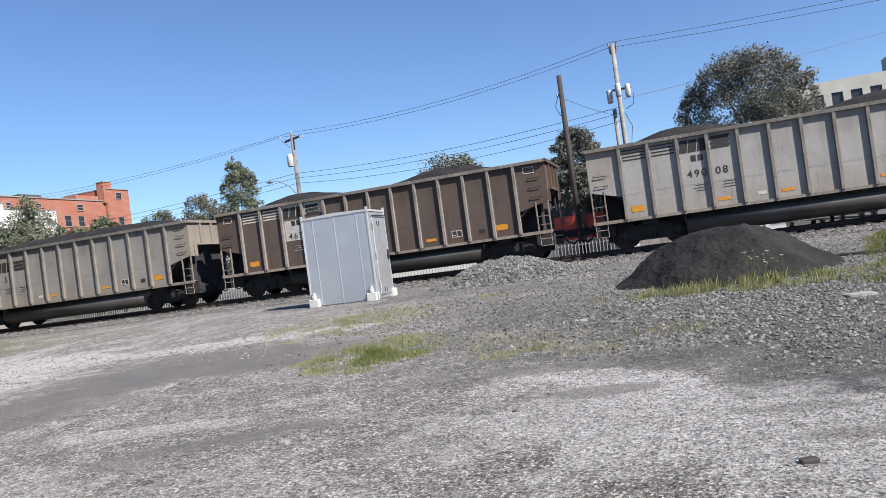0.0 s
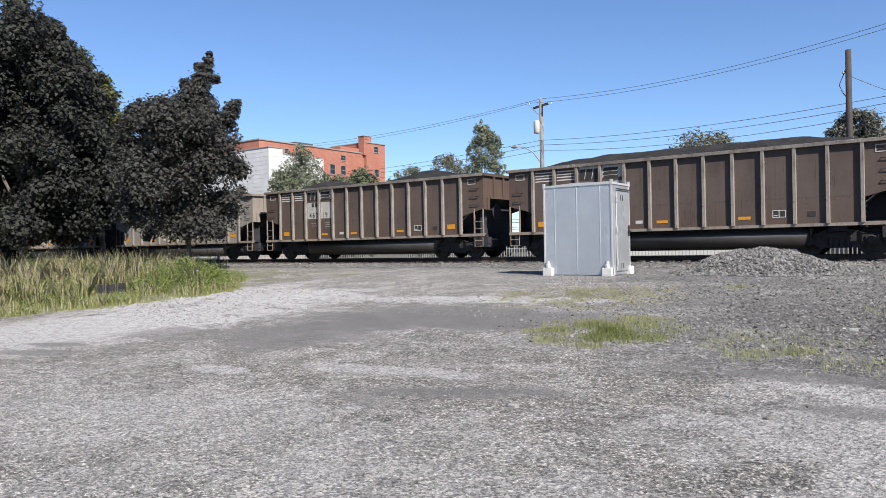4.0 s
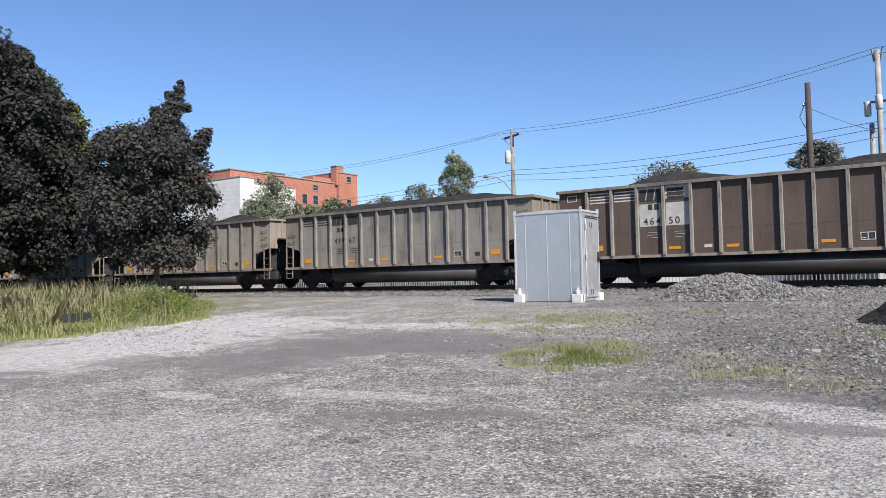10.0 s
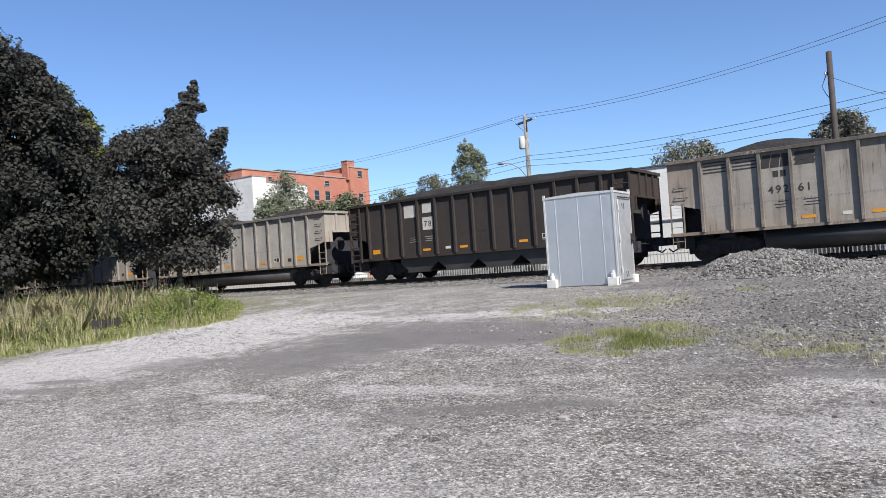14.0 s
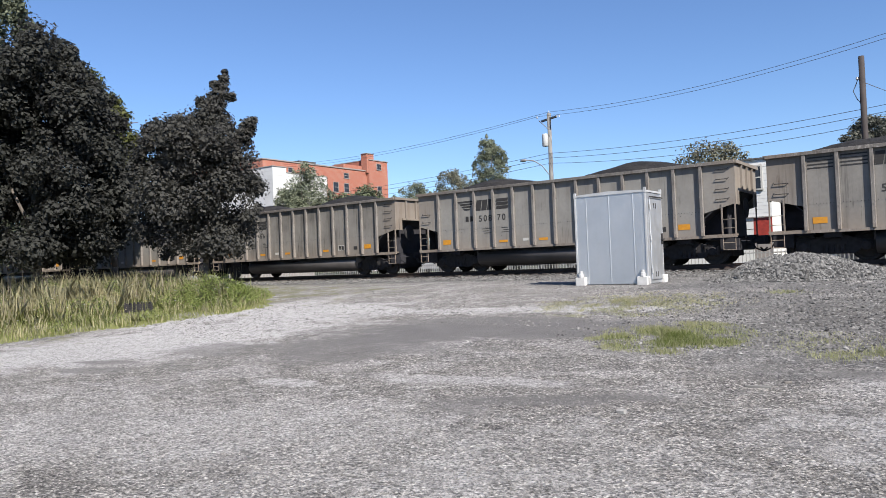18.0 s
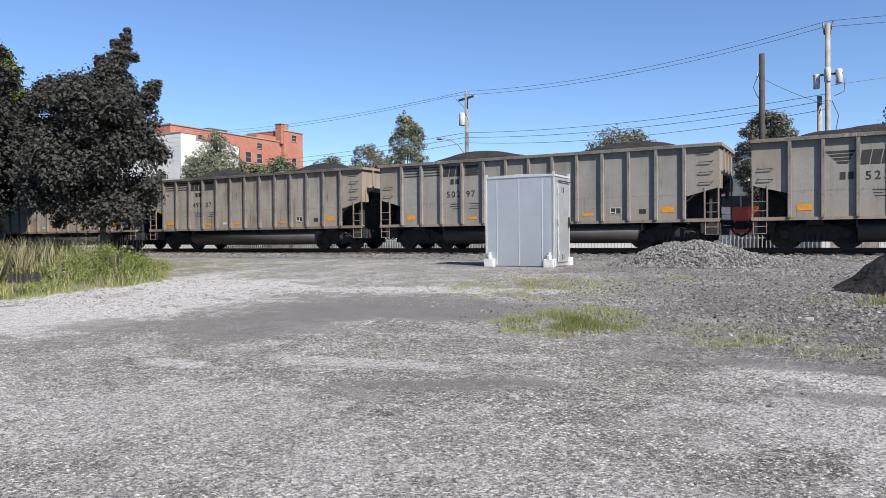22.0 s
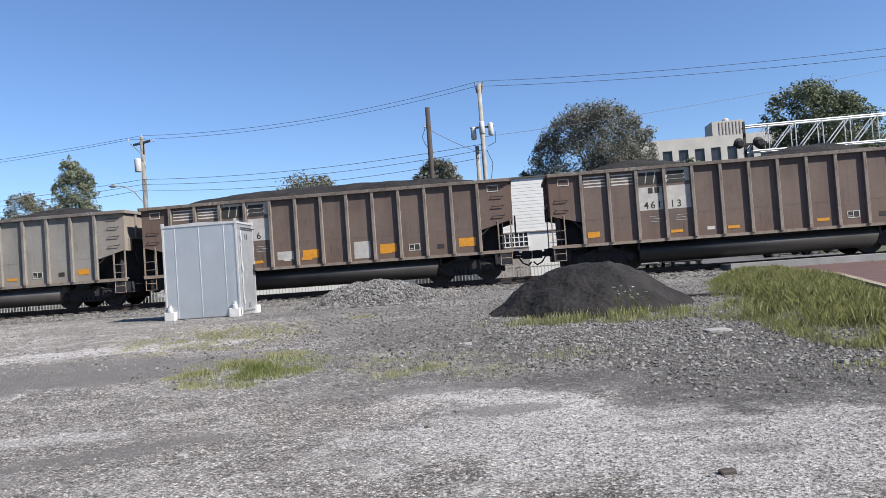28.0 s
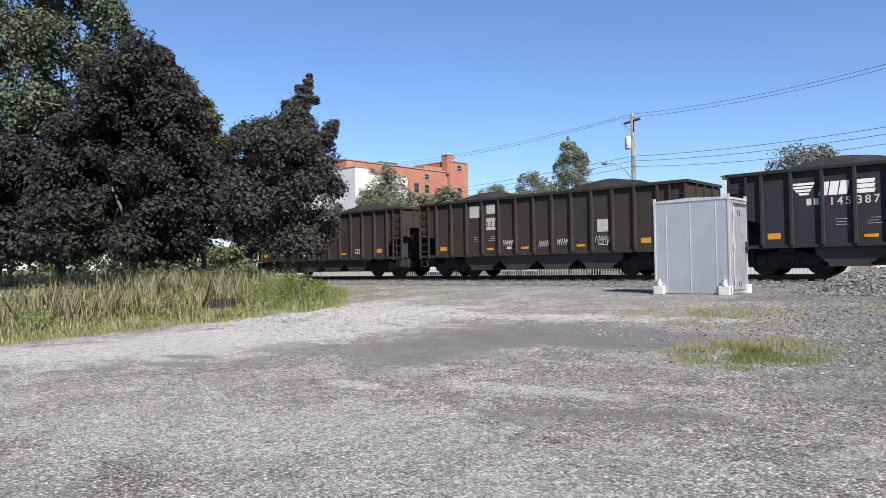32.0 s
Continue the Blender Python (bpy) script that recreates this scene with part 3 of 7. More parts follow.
def pebble_cloud(name, mat, count, place, size, label, seed, flat=0.65):
    """Loose stones as one mesh; place(rng) gives x, y, z, or None."""
    rng = random.Random(seed)
    base = [(1, 0, 0), (0.3, 0.9, 0.1), (-0.8, 0.5, -0.1), (-0.7, -0.7, 0.1), (0.4, -0.9, -0.05), (0.05, 0.1, 0.95), (0, 0, -0.7)]
    tris = [(0, 1, 5), (1, 2, 5), (2, 3, 5), (3, 4, 5), (4, 0, 5), (1, 0, 6), (2, 1, 6), (3, 2, 6), (4, 3, 6), (0, 4, 6)]
    v, f = [], []
    for _ in range(count):
        p = place(rng)
        if p is None:
            continue
        r = size[0] * (size[1] / size[0]) ** (rng.random() ** 2.2)
        a = rng.uniform(0, 6.283)
        ca, sa = math.cos(a), math.sin(a)
        lift = r * flat * 0.25
        tx, ty = rng.uniform(-0.5, 0.5), rng.uniform(-0.5, 0.5)
        n = len(v)
        for bx, by, bz in base:
            bx, by, bz = (k * rng.uniform(0.7, 1.25) for k in (bx, by, bz))
            x, y = r * (bx * ca - by * sa), r * (bx * sa + by * ca) * 0.8
            v.append((p[0] + x, p[1] + y, p[2] + lift + r * flat * bz + tx * x * 0.5 + ty * y * 0.5))
        f += [tuple(i + n for i in t) for t in tris]
    me = bpy.data.meshes.new(name)
    me.from_pydata(v, [], f)
    me.materials.append(mat)
    tagged(new(name, me), label, "gravel", kind="stuff")


def near_place(rng):
    d = 2.2 + 11 * rng.random() ** 1.4
    a = radians(rng.uniform(-32, 78))
    x, y = -0.4 - d * math.sin(a), d * math.cos(a)
    if ((x + 8) / 3.3) ** 2 + ((y - 9) / 1.2) ** 2 < 1 and rng.random() < 0.9:
        return None
    return x, y, ground_z(x, y)


def mound_height(x, y, cx, cy, rx, ry, h, seed, power=1.35):
    d = math.hypot((x - cx) / rx, (y - cy) / ry)
    d += 0.16 * noise.noise((x * 0.9, y * 0.9, seed)) + 0.06 * noise.noise((x * 2.2, y * 2.2, seed))
    d = math.sqrt(d * d + 0.02) - 0.02
    k = max(0.0, 1 - d)
    return h * (1 - (1 - min(1, k * 1.05)) ** power) + 0.05 * noise.noise((x * 3, y * 3, seed)) * min(1, 4 * k)


def build_mound(name, mat, mound, label, category, step=0.09, rough=0.0):
    cx, cy, rx, ry, h, seed = mound[:6]
    nx, ny = int(2.4 * rx / step), int(2.4 * ry / step)
    v, keep, f = [], [], []
    for j in range(ny + 1):
        for i in range(nx + 1):
            x, y = cx - 1.2 * rx + i * step, cy - 1.2 * ry + j * step
            m = mound_height(x, y, *mound)
            m += min(1.0, 3 * max(0.0, m)) * rough * (noise.noise((x * 2.6, y * 2.6 - m * 3, seed + 4)) + 0.6 * noise.noise((x * 7, y * 7, seed)))
            v.append((x, y, ground_z(x, y) + (m if m > 0.005 else -0.06)))
            keep.append(m > 0.005)
    for j in range(ny):
        for i in range(nx):
            q = (j * (nx + 1) + i, j * (nx + 1) + i + 1, (j + 1) * (nx + 1) + i + 1, (j + 1) * (nx + 1) + i)
            if any(keep[k] for k in q):
                f.append(q)
    me = bpy.data.meshes.new(name)
    me.from_pydata(v, [], f)
    me.materials.append(mat)
    me.polygons.foreach_set("use_smooth", [True] * len(f))
    return tagged(new(name, me), label, category)


GRAVEL_MOUND = (-4.15, 19.5, 2.15, 1.55, 0.60, 3.0, 1.5)
COAL_MOUND = (1.04, 14.6, 2.0, 1.85, 0.88, 7.0, 1.75)
build_mound("ballast_mound", M_HEAP, GRAVEL_MOUND, "low heap of grey crushed ballast stone", "gravel pile")
build_mound("coal_mound", M_FINES, COAL_MOUND, "dark crusted heap of coal fines on gravel", "coal pile", 0.06, 0.055)


def mound_place(m, spread):
    def place(rng):
        a, d = rng.uniform(0, 6.283), spread * math.sqrt(rng.random())
        x, y = m[0] + d * m[2] * math.cos(a), m[1] + d * m[3] * math.sin(a)
        return x, y, ground_z(x, y) + max(0.0, mound_height(x, y, *m))

    return place


def trackside_place(rng):
    x, y = rng.uniform(-42, 16), 22.0 + 3.2 * rng.random()
    return x, y, ground_z(x, y)


def scatter_place(rng):
    x, y = rng.uniform(-16, 9), rng.uniform(8, 23)
    if ((x + 8) / 3.3) ** 2 + ((y - 9) / 1.2) ** 2 < 1.1:
        return None
    return x, y, ground_z(x, y)


pebble_cloud("gravel_stones", M_STONE, 46000, near_place, (0.005, 0.017), "loose pale and dark crushed stones on the yard", 11)
pebble_cloud("yard_stones", M_STONE, 18000, scatter_place, (0.012, 0.036), "scattered grey stones on the yard", 12)
def rubble_place(rng):
    x, y = rng.gauss(1.4, 3.4), rng.gauss(12.2, 3.8)
    if not (-6 < x < 8 and (6.6 if x > 0.8 else 8.8) < y < 22) or math.hypot((x - COAL_MOUND[0]) / COAL_MOUND[2], (y - COAL_MOUND[1]) / COAL_MOUND[3]) < 0.9:
        return None
    return x, y, ground_z(x, y)


pebble_cloud("rubble_stones", M_BALLAST, 32000, rubble_place, (0.011, 0.036), "coarse broken stones strewn over the yard", 15, 0.8)


def bank_place(rng):
    """Coarse stones strewn thickly before the meadow and the coal heap."""
    x, y = rng.uniform(-0.8, 6.4), rng.uniform(7.2, 13.2)
    edge = 7.6 + 0.5 * noise.noise((x * 0.8, 2.0, 0)) + 0.12 * (3.5 - x)
    if y < edge + 0.5 * rng.random() or noise.noise((x * 1.1, y * 1.1, 8)) < -0.22 + 0.3 * (rng.random() - 0.5):
        return None
    return x, y, ground_z(x, y)


pebble_cloud("bank_stones", M_BALLAST, 15000, bank_place, (0.011, 0.042), "pale and dark broken stones on bare soil", 16, 0.7)
pebble_cloud("pile_stones", M_BALLAST, 12000, mound_place(GRAVEL_MOUND, 1.1), (0.028, 0.065), "broken ballast stones on a heap", 13, 0.95)
pebble_cloud("ballast_stones", M_BALLAST, 10000, trackside_place, (0.03, 0.07), "grey ballast stones beside the track", 14)


# ---- coal cars ----
HALF, TOP, SILL, SIDE = 6.78, 3.62, 1.10, 1.52
STAKES = [-5.66 + 0.9433 * i for i in range(13)]


def digit_mesh_data():
    """Outlines of the ten digits from the built-in font, as vertices and faces one unit high."""
    out = {}
    for ch in "0123456789":
        cu = bpy.data.curves.new("digit", "FONT")
        cu.body, cu.size, cu.align_x = ch, 1.0, "CENTER"
        cu.offset = 0.012
        ob = bpy.data.objects.new("digit", cu)
        scene.collection.objects.link(ob)
        dg = bpy.context.evaluated_depsgraph_get()
        me = bpy.data.meshes.new_from_object(ob.evaluated_get(dg))
        out[ch] = ([(p.co.x, p.co.y) for p in me.vertices], [tuple(q.vertices) for q in me.polygons])
        bpy.data.meshes.remove(me)
        bpy.data.objects.remove(ob)
        bpy.data.curves.remove(cu)
    return out


DIGITS = digit_mesh_data()


def lettering(sh, text, x, z, size, y):
    for i, ch in enumerate(text):
        if ch in DIGITS:
            vs, fs = DIGITS[ch]
            cx = x + (i - (len(text) - 1) / 2) * size * 0.66
            sh.add([(cx + a * size, y, z + b * size) for a, b in vs], fs)


def rod(sh, *pts, r=0.013):
    sh.path(pts, r, 5)


def car_meshes(kind, color):
    """Shared meshes of one kind of car in one paint."""
    body, stake = BODY[color], STAKE[color]
    g = {}
    hopper = kind == "hopper"
    first, last = STAKES[0], STAKES[-1]
    # side sheet with the raised lower corner at both ends
    cut_in, cut_out = 1.85, 2.15
    outline = [(-HALF, cut_out), (first, cut_in), (first, SILL), (last, SILL), (last, cut_in), (HALF, cut_out), (HALF, TOP - 0.05), (-HALF, TOP - 0.05)]
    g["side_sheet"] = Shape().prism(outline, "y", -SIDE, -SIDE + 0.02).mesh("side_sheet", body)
    st = Shape().prism([(-0.055, -SIDE - 0.003), (-0.055, -SIDE - 0.095), (-0.045, -SIDE - 0.105), (0.045, -SIDE - 0.105), (0.055, -SIDE - 0.095), (0.055, -SIDE - 0.003)], "z", SILL - 0.01, TOP - 0.11)
    for z in np.arange(SILL + 0.15, TOP - 0.2, 0.16):
        for s in (-1, 1):
            st.add([(s * 0.09 - 0.012, -SIDE - 0.014, z), (s * 0.09 + 0.012, -SIDE - 0.014, z), (s * 0.09, -SIDE - 0.014, z + 0.022), (s * 0.09, -SIDE - 0.001, z + 0.008)], [(0, 1, 2), (0, 3, 1), (1, 3, 2), (2, 3, 0)])
    g["stake"] = st.mesh("stake", stake)
    chord = Shape().prism([(-SIDE - 0.115, TOP - 0.11), (-SIDE - 0.115, TOP - 0.01), (-SIDE - 0.10, TOP), (-SIDE + 0.05, TOP), (-SIDE + 0.05, TOP - 0.11)], "x", -HALF - 0.02, HALF + 0.02)
    g["top_chord"] = chord.mesh("top_chord", stake)
    g["side_sill"] = Shape().prism([(-SIDE - 0.06, SILL - 0.10), (-SIDE - 0.06, SILL - 0.002), (-SIDE + 0.05, SILL - 0.002), (-SIDE + 0.05, SILL - 0.10)], "x", -HALF, HALF).mesh("side_sill", stake if not hopper else body)
    riv = Shape()
    for i in range(12):
        for k in range(8):
            x = STAKES[i] + 0.13 + 0.68 * k / 7
            riv.add([(x - 0.013, -SIDE - 0.014, 1.92), (x + 0.013, -SIDE - 0.014, 1.92), (x, -SIDE - 0.014, 1.945), (x, -SIDE - 0.001, 1.93)], [(0, 1, 2), (0, 3, 1), (1, 3, 2), (2, 3, 0)])
    for s in (-1, 1):
        for k in range(9):
            x = s * (2.1 + 0.40 * k)
            z = 1.86 - 0.045 * (8 - k)
            if min(abs(x - q) for q in STAKES) > 0.12:
                riv.add([(x - 0.013, -SIDE - 0.014, z), (x + 0.013, -SIDE - 0.014, z), (x, -SIDE - 0.014, z + 0.025), (x, -SIDE - 0.001, z + 0.01)], [(0, 1, 2), (0, 3, 1), (1, 3, 2), (2, 3, 0)])
    g["rivets"] = riv.mesh("rivets", M_UNDER)
    # end wall and slope sheet
    end = Shape().box(HALF - 0.02, HALF, -SIDE, SIDE, 2.62, TOP - 0.05)
    for q in (-1, 1):
        y0, y1 = sorted((q * 1.02, q * SIDE))
        end.box(HALF - 0.02, HALF, y0, y1, 2.12, 2.618)
        end.box(HALF, HALF + 0.06, q * 1.27 - 0.02, q * 1.27 + 0.02, 2.12, 2.6)
    for y in (-0.75, 0.0, 0.75):
        end.box(HALF, HALF + 0.07, y - 0.05, y + 0.05, 2.62, TOP - 0.08)
    end.box(HALF, HALF + 0.09, -SIDE - 0.08, SIDE + 0.08, TOP - 0.11, TOP)
    end.box(HALF, HALF + 0.06, -1.02, 1.02, 2.58, 2.66)
    g["end_wall"] = end.mesh("end_wall", body)
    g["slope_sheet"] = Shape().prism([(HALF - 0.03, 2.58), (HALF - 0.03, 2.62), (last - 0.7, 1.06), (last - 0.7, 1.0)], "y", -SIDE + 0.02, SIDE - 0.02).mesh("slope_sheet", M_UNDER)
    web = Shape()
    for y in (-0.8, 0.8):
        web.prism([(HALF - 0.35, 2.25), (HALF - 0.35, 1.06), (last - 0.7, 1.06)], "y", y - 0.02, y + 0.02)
    # Full-width dark plate fills the end opening, standing in for the shade there.
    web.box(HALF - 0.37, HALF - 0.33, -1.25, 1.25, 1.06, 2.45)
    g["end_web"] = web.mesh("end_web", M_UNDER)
    # corner ladder with posts and platform
    lad = Shape()
    for y0, y1 in ((-SIDE - 0.02, -SIDE + 0.05),):
        for x in (HALF - 0.03, HALF - 0.47):
            lad.box(x - 0.022, x + 0.022, y0, y1 - 0.02, SILL, 2.15)
        for z in (1.32, 1.62):
            rod(lad, (HALF - 0.03, y0, z), (HALF - 0.47, y0, z), r=0.011)
        lad.box(HALF - 1.15, HALF + 0.02, -SIDE - 0.05, -SIDE + 0.12, SILL - 0.03, SILL + 0.015)
    if hopper:
        for x in (HALF - 0.02, HALF - 0.62):
            lad.box(x - 0.035, x + 0.035, -SIDE - 0.12, -SIDE - 0.05, SILL - 0.15, TOP - 0.15)
        for z in np.arange(1.3, 3.4, 0.36):
            rod(lad, (HALF - 0.62, -SIDE - 0.10, z), (HALF - 0.02, -SIDE - 0.10, z), r=0.018)
    rod(lad, (HALF - 0.05, -SIDE - 0.02, SILL), (HALF - 0.05, -SIDE - 0.02, 0.58), (HALF - 0.45, -SIDE - 0.02, 0.58), (HALF - 0.45, -SIDE - 0.02, SILL), r=0.016)
    rod(lad, (HALF - 0.05, -SIDE - 0.02, 0.82), (HALF - 0.45, -SIDE - 0.02, 0.82), r=0.014)
    g["ladder"] = lad.mesh("ladder", stake)
    grab = Shape()
    rod(grab, (0.22, -SIDE, 0.05), (0.20, -SIDE - 0.05, 0.0), (-0.20, -SIDE - 0.05, 0), (-0.22, -SIDE, 0.0), r=0.012)
    g["grab_iron"] = grab.mesh("grab_iron", M_UNDER)
    # tubs or hopper bays under the floor
    tub = Shape()
    if hopper:
        for cx in (-3.05, -1.0, 1.0, 3.05):
            tub.prism([(cx - 1.02, 1.05), (cx - 1.02, 0.78), (cx - 0.58, 0.44), (cx + 0.52, 0.42), (cx + 1.02, 0.78), (cx + 1.02, 1.05)], "y", -1.38, 1.38)
            tub.box(cx - 0.62, cx + 0.56, -1.41, 1.41, 0.37, 0.46)
    else:
        prof = [(-1.22, 0.99), (-1.28, 0.90), (-1.39, 0.84), (-1.45, 0.76), (-1.47, 0.66), (-1.44, 0.53), (-1.34, 0.41), (-1.18, 0.33), (-0.95, 0.29)]
        prof = prof + [(-y, z) for y, z in prof[::-1]]
        n = len(prof)
        # the belly runs out in a slanting end
        v = [(x, y, z) for x, y, z in ((-3.78, y, z) for y, z in prof)] + [(3.95 + 0.32 * (z - 0.29), y, z) for y, z in prof]
        tub.add(v, [(i, i + 1, n + i + 1, n + i) for i in range(n - 1)] + [tuple(range(n)), tuple(range(n, 2 * n))[::-1]])
        for x in (-3.80, 4.18):
            tub.box(x - 0.02, x + 0.02, -1.40, 1.40, 0.72, 1.0)
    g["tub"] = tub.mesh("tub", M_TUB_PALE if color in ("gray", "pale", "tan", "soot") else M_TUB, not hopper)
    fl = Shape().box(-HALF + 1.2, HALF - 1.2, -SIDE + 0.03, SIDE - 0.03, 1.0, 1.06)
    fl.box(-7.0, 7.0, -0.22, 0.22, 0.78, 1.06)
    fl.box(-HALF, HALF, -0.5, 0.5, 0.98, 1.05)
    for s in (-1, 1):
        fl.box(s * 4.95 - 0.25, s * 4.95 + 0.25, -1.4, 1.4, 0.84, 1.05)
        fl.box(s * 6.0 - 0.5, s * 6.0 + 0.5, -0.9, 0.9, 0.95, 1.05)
        # dark blocks added in place of the shade around draft gear and truck
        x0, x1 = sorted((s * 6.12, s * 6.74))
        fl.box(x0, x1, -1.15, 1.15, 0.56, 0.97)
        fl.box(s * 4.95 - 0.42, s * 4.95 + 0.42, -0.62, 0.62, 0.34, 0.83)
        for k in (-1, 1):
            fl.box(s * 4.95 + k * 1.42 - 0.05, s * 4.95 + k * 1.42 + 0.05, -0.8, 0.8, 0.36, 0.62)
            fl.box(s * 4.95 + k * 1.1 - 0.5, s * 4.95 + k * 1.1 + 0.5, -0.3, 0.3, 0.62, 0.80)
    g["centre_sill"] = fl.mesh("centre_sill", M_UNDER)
    return g


_shared = {}


def shared(key, make):
    if key not in _shared:
        _shared[key] = make()
    return _shared[key]


def wheelset_mesh():
    r = 0.457
    sh = Shape().tube((0, -0.95, 0), (0, 0.95, 0), 0.085, n=10)
    for s in (-1, 1):
        sh.lathe([(0.10, s * 0.83), (0.16, s * 0.84), (0.20, s * 0.80), (0.36, s * 0.79), (0.38, s * 0.82), (r, s * 0.82), (r, s * 0.71), (r + 0.028, s * 0.705), (r + 0.028, s * 0.675), (0.36, s * 0.67), (0.2, s * 0.73), (0.1, s * 0.70)], "y", 24)
    return sh.mesh("wheelset", M_WHEEL)


def side_frame_mesh():
    out = [(-1.12, 0.62), (-1.12, 0.34), (-0.72, 0.34), (-0.55, 0.22), (0.55, 0.22), (0.72, 0.34), (1.12, 0.34), (1.12, 0.62), (0.62, 0.70), (0.38, 0.80), (-0.38, 0.80), (-0.62, 0.70)]
    sh = Shape().prism(out, "y", -1.10, -0.94)
    for x in (-0.89, 0.89):
        sh.lathe([(0.12, -1.18), (0.15, -1.14), (0.15, -1.08)], "y", 12, (x, 0, 0.457))
        sh.box(x - 0.17, x + 0.17, -1.14, -0.92, 0.36, 0.60)
    for i in range(4):
        sh.lathe([(0.06, 0.26), (0.06, 0.52)], "z", 8, (-0.24 + 0.16 * i, -1.12, 0))
    sh.box(-0.36, 0.36, -1.17, -1.0, 0.24, 0.29)
    sh.box(-0.34, 0.34, -1.16, -1.0, 0.52, 0.64)
    return sh.mesh("side_frame", M_STEEL)


def coupler_mesh():
    sh = Shape().box(6.5, 7.1, -0.10, 0.10, 0.80, 0.98)
    sh.prism([(7.1, -0.16), (7.38, -0.2), (7.46, -0.06), (7.36, 0.02), (7.40, 0.14), (7.28, 0.2), (7.1, 0.14)], "z", 0.74, 1.04)
    sh.path([(6.9, -0.3, 0.9), (7.1, -0.32, 0.6), (7.3, -0.2, 0.5), (7.42, -0.1, 0.62)], 0.03, 6)
    sh.path([(6.9, -0.45, 0.95), (7.0, -0.6, 0.85), (7.05, -0.9, 0.86), (6.85, -1.35, 0.88)], 0.014, 5)
    return sh.mesh("coupler", M_UNDER)


def coal_load_mesh(seed):
    nx, ny = 54, 14
    v, f = [], []
    for j in range(ny + 1):
        for i in range(nx + 1):
            u, w = -1 + 2 * i / nx, -1 + 2 * j / ny
            x, y = u * (HALF - 0.04), w * (SIDE - 0.04)
            across = (1 - abs(w) ** 1.6)
            humps = 0.62 + 0.38 * math.cos(u * 2 * math.pi * 1.0 + math.pi + 0.5 * math.sin(seed)) if seed % 3 else 0.9
            along = max(0.0, 1 - abs(u) ** 4.5)
            z = 3.40 + along * (0.12 + across * (0.62 * humps)) + 0.05 * noise.noise((x * 1.3, y * 1.3, seed * 3.1)) + 0.03 * noise.noise((x * 4, y * 4, seed))
            v.append((x, y, z))
    for j in range(ny):
        for i in range(nx):
            a = j * (nx + 1) + i
            f.append((a, a + 1, a + nx + 2, a + nx + 1))
    sh = Shape()
    sh.v, sh.f = v, f
    return sh.mesh("coal_load", M_COAL, True)


class Marks(Shape):
    """Flat painted marks; each becomes a part of its own."""

    def pieces(self, name, mat, parent, label=""):
        for k in range(len(self.cuts)):
            v0, f0 = self.cuts[k]
            v1, f1 = self.cuts[k + 1] if k + 1 < len(self.cuts) else (len(self.v), len(self.f))
            one = Shape()
            one.v, one.f = self.v[v0:v1], [tuple(q - v0 for q in f) for f in self.f[f0:f1]]
            part(name, one, mat, parent, label)

    def __init__(self):
        self.v, self.f, self.cuts = [], [], []

    def add(self, verts, faces):
        self.cuts.append((len(self.v), len(self.f)))
        return Shape.add(self, verts, faces)


def bars(sh, x, z, w, h, y=-SIDE - 0.006):
    sh.add([(x - w / 2, y, z - h / 2), (x + w / 2, y, z - h / 2), (x + w / 2, y, z + h / 2), (x - w / 2, y, z + h / 2)], [(0, 1, 2, 3)])


def slanted(sh, pts, y=-SIDE - 0.006):
    sh.add([(x, y, z) for x, z in pts], [tuple(range(len(pts)))])


def panel_x(i):
    return (STAKES[i] + STAKES[i + 1]) / 2


def emblem_shapes(sh, style, y=-SIDE - 0.007):
    """The road's emblem as plain slanted blocks."""
    x0, x1 = panel_x(2) + 0.02, panel_x(3)
    low = style in ("slant", "white")
    z0, h = (2.66, 0.44) if low else (2.99, 0.42)
    for dx in (-0.34, -0.05, 0.24):
        slanted(sh, [(x0 + dx - 0.12, z0), (x0 + dx + 0.135, z0), (x0 + dx + 0.215, z0 + h), (x0 + dx - 0.04, z0 + h)], y)
    for dz in (0.0, 0.5, 1.0):
        zz = z0 + dz * (h - 0.13)
        slanted(sh, [(x1 - 0.38, zz), (x1 + 0.20, zz), (x1 + 0.25, zz + 0.13), (x1 - 0.33, zz + 0.13)], y)


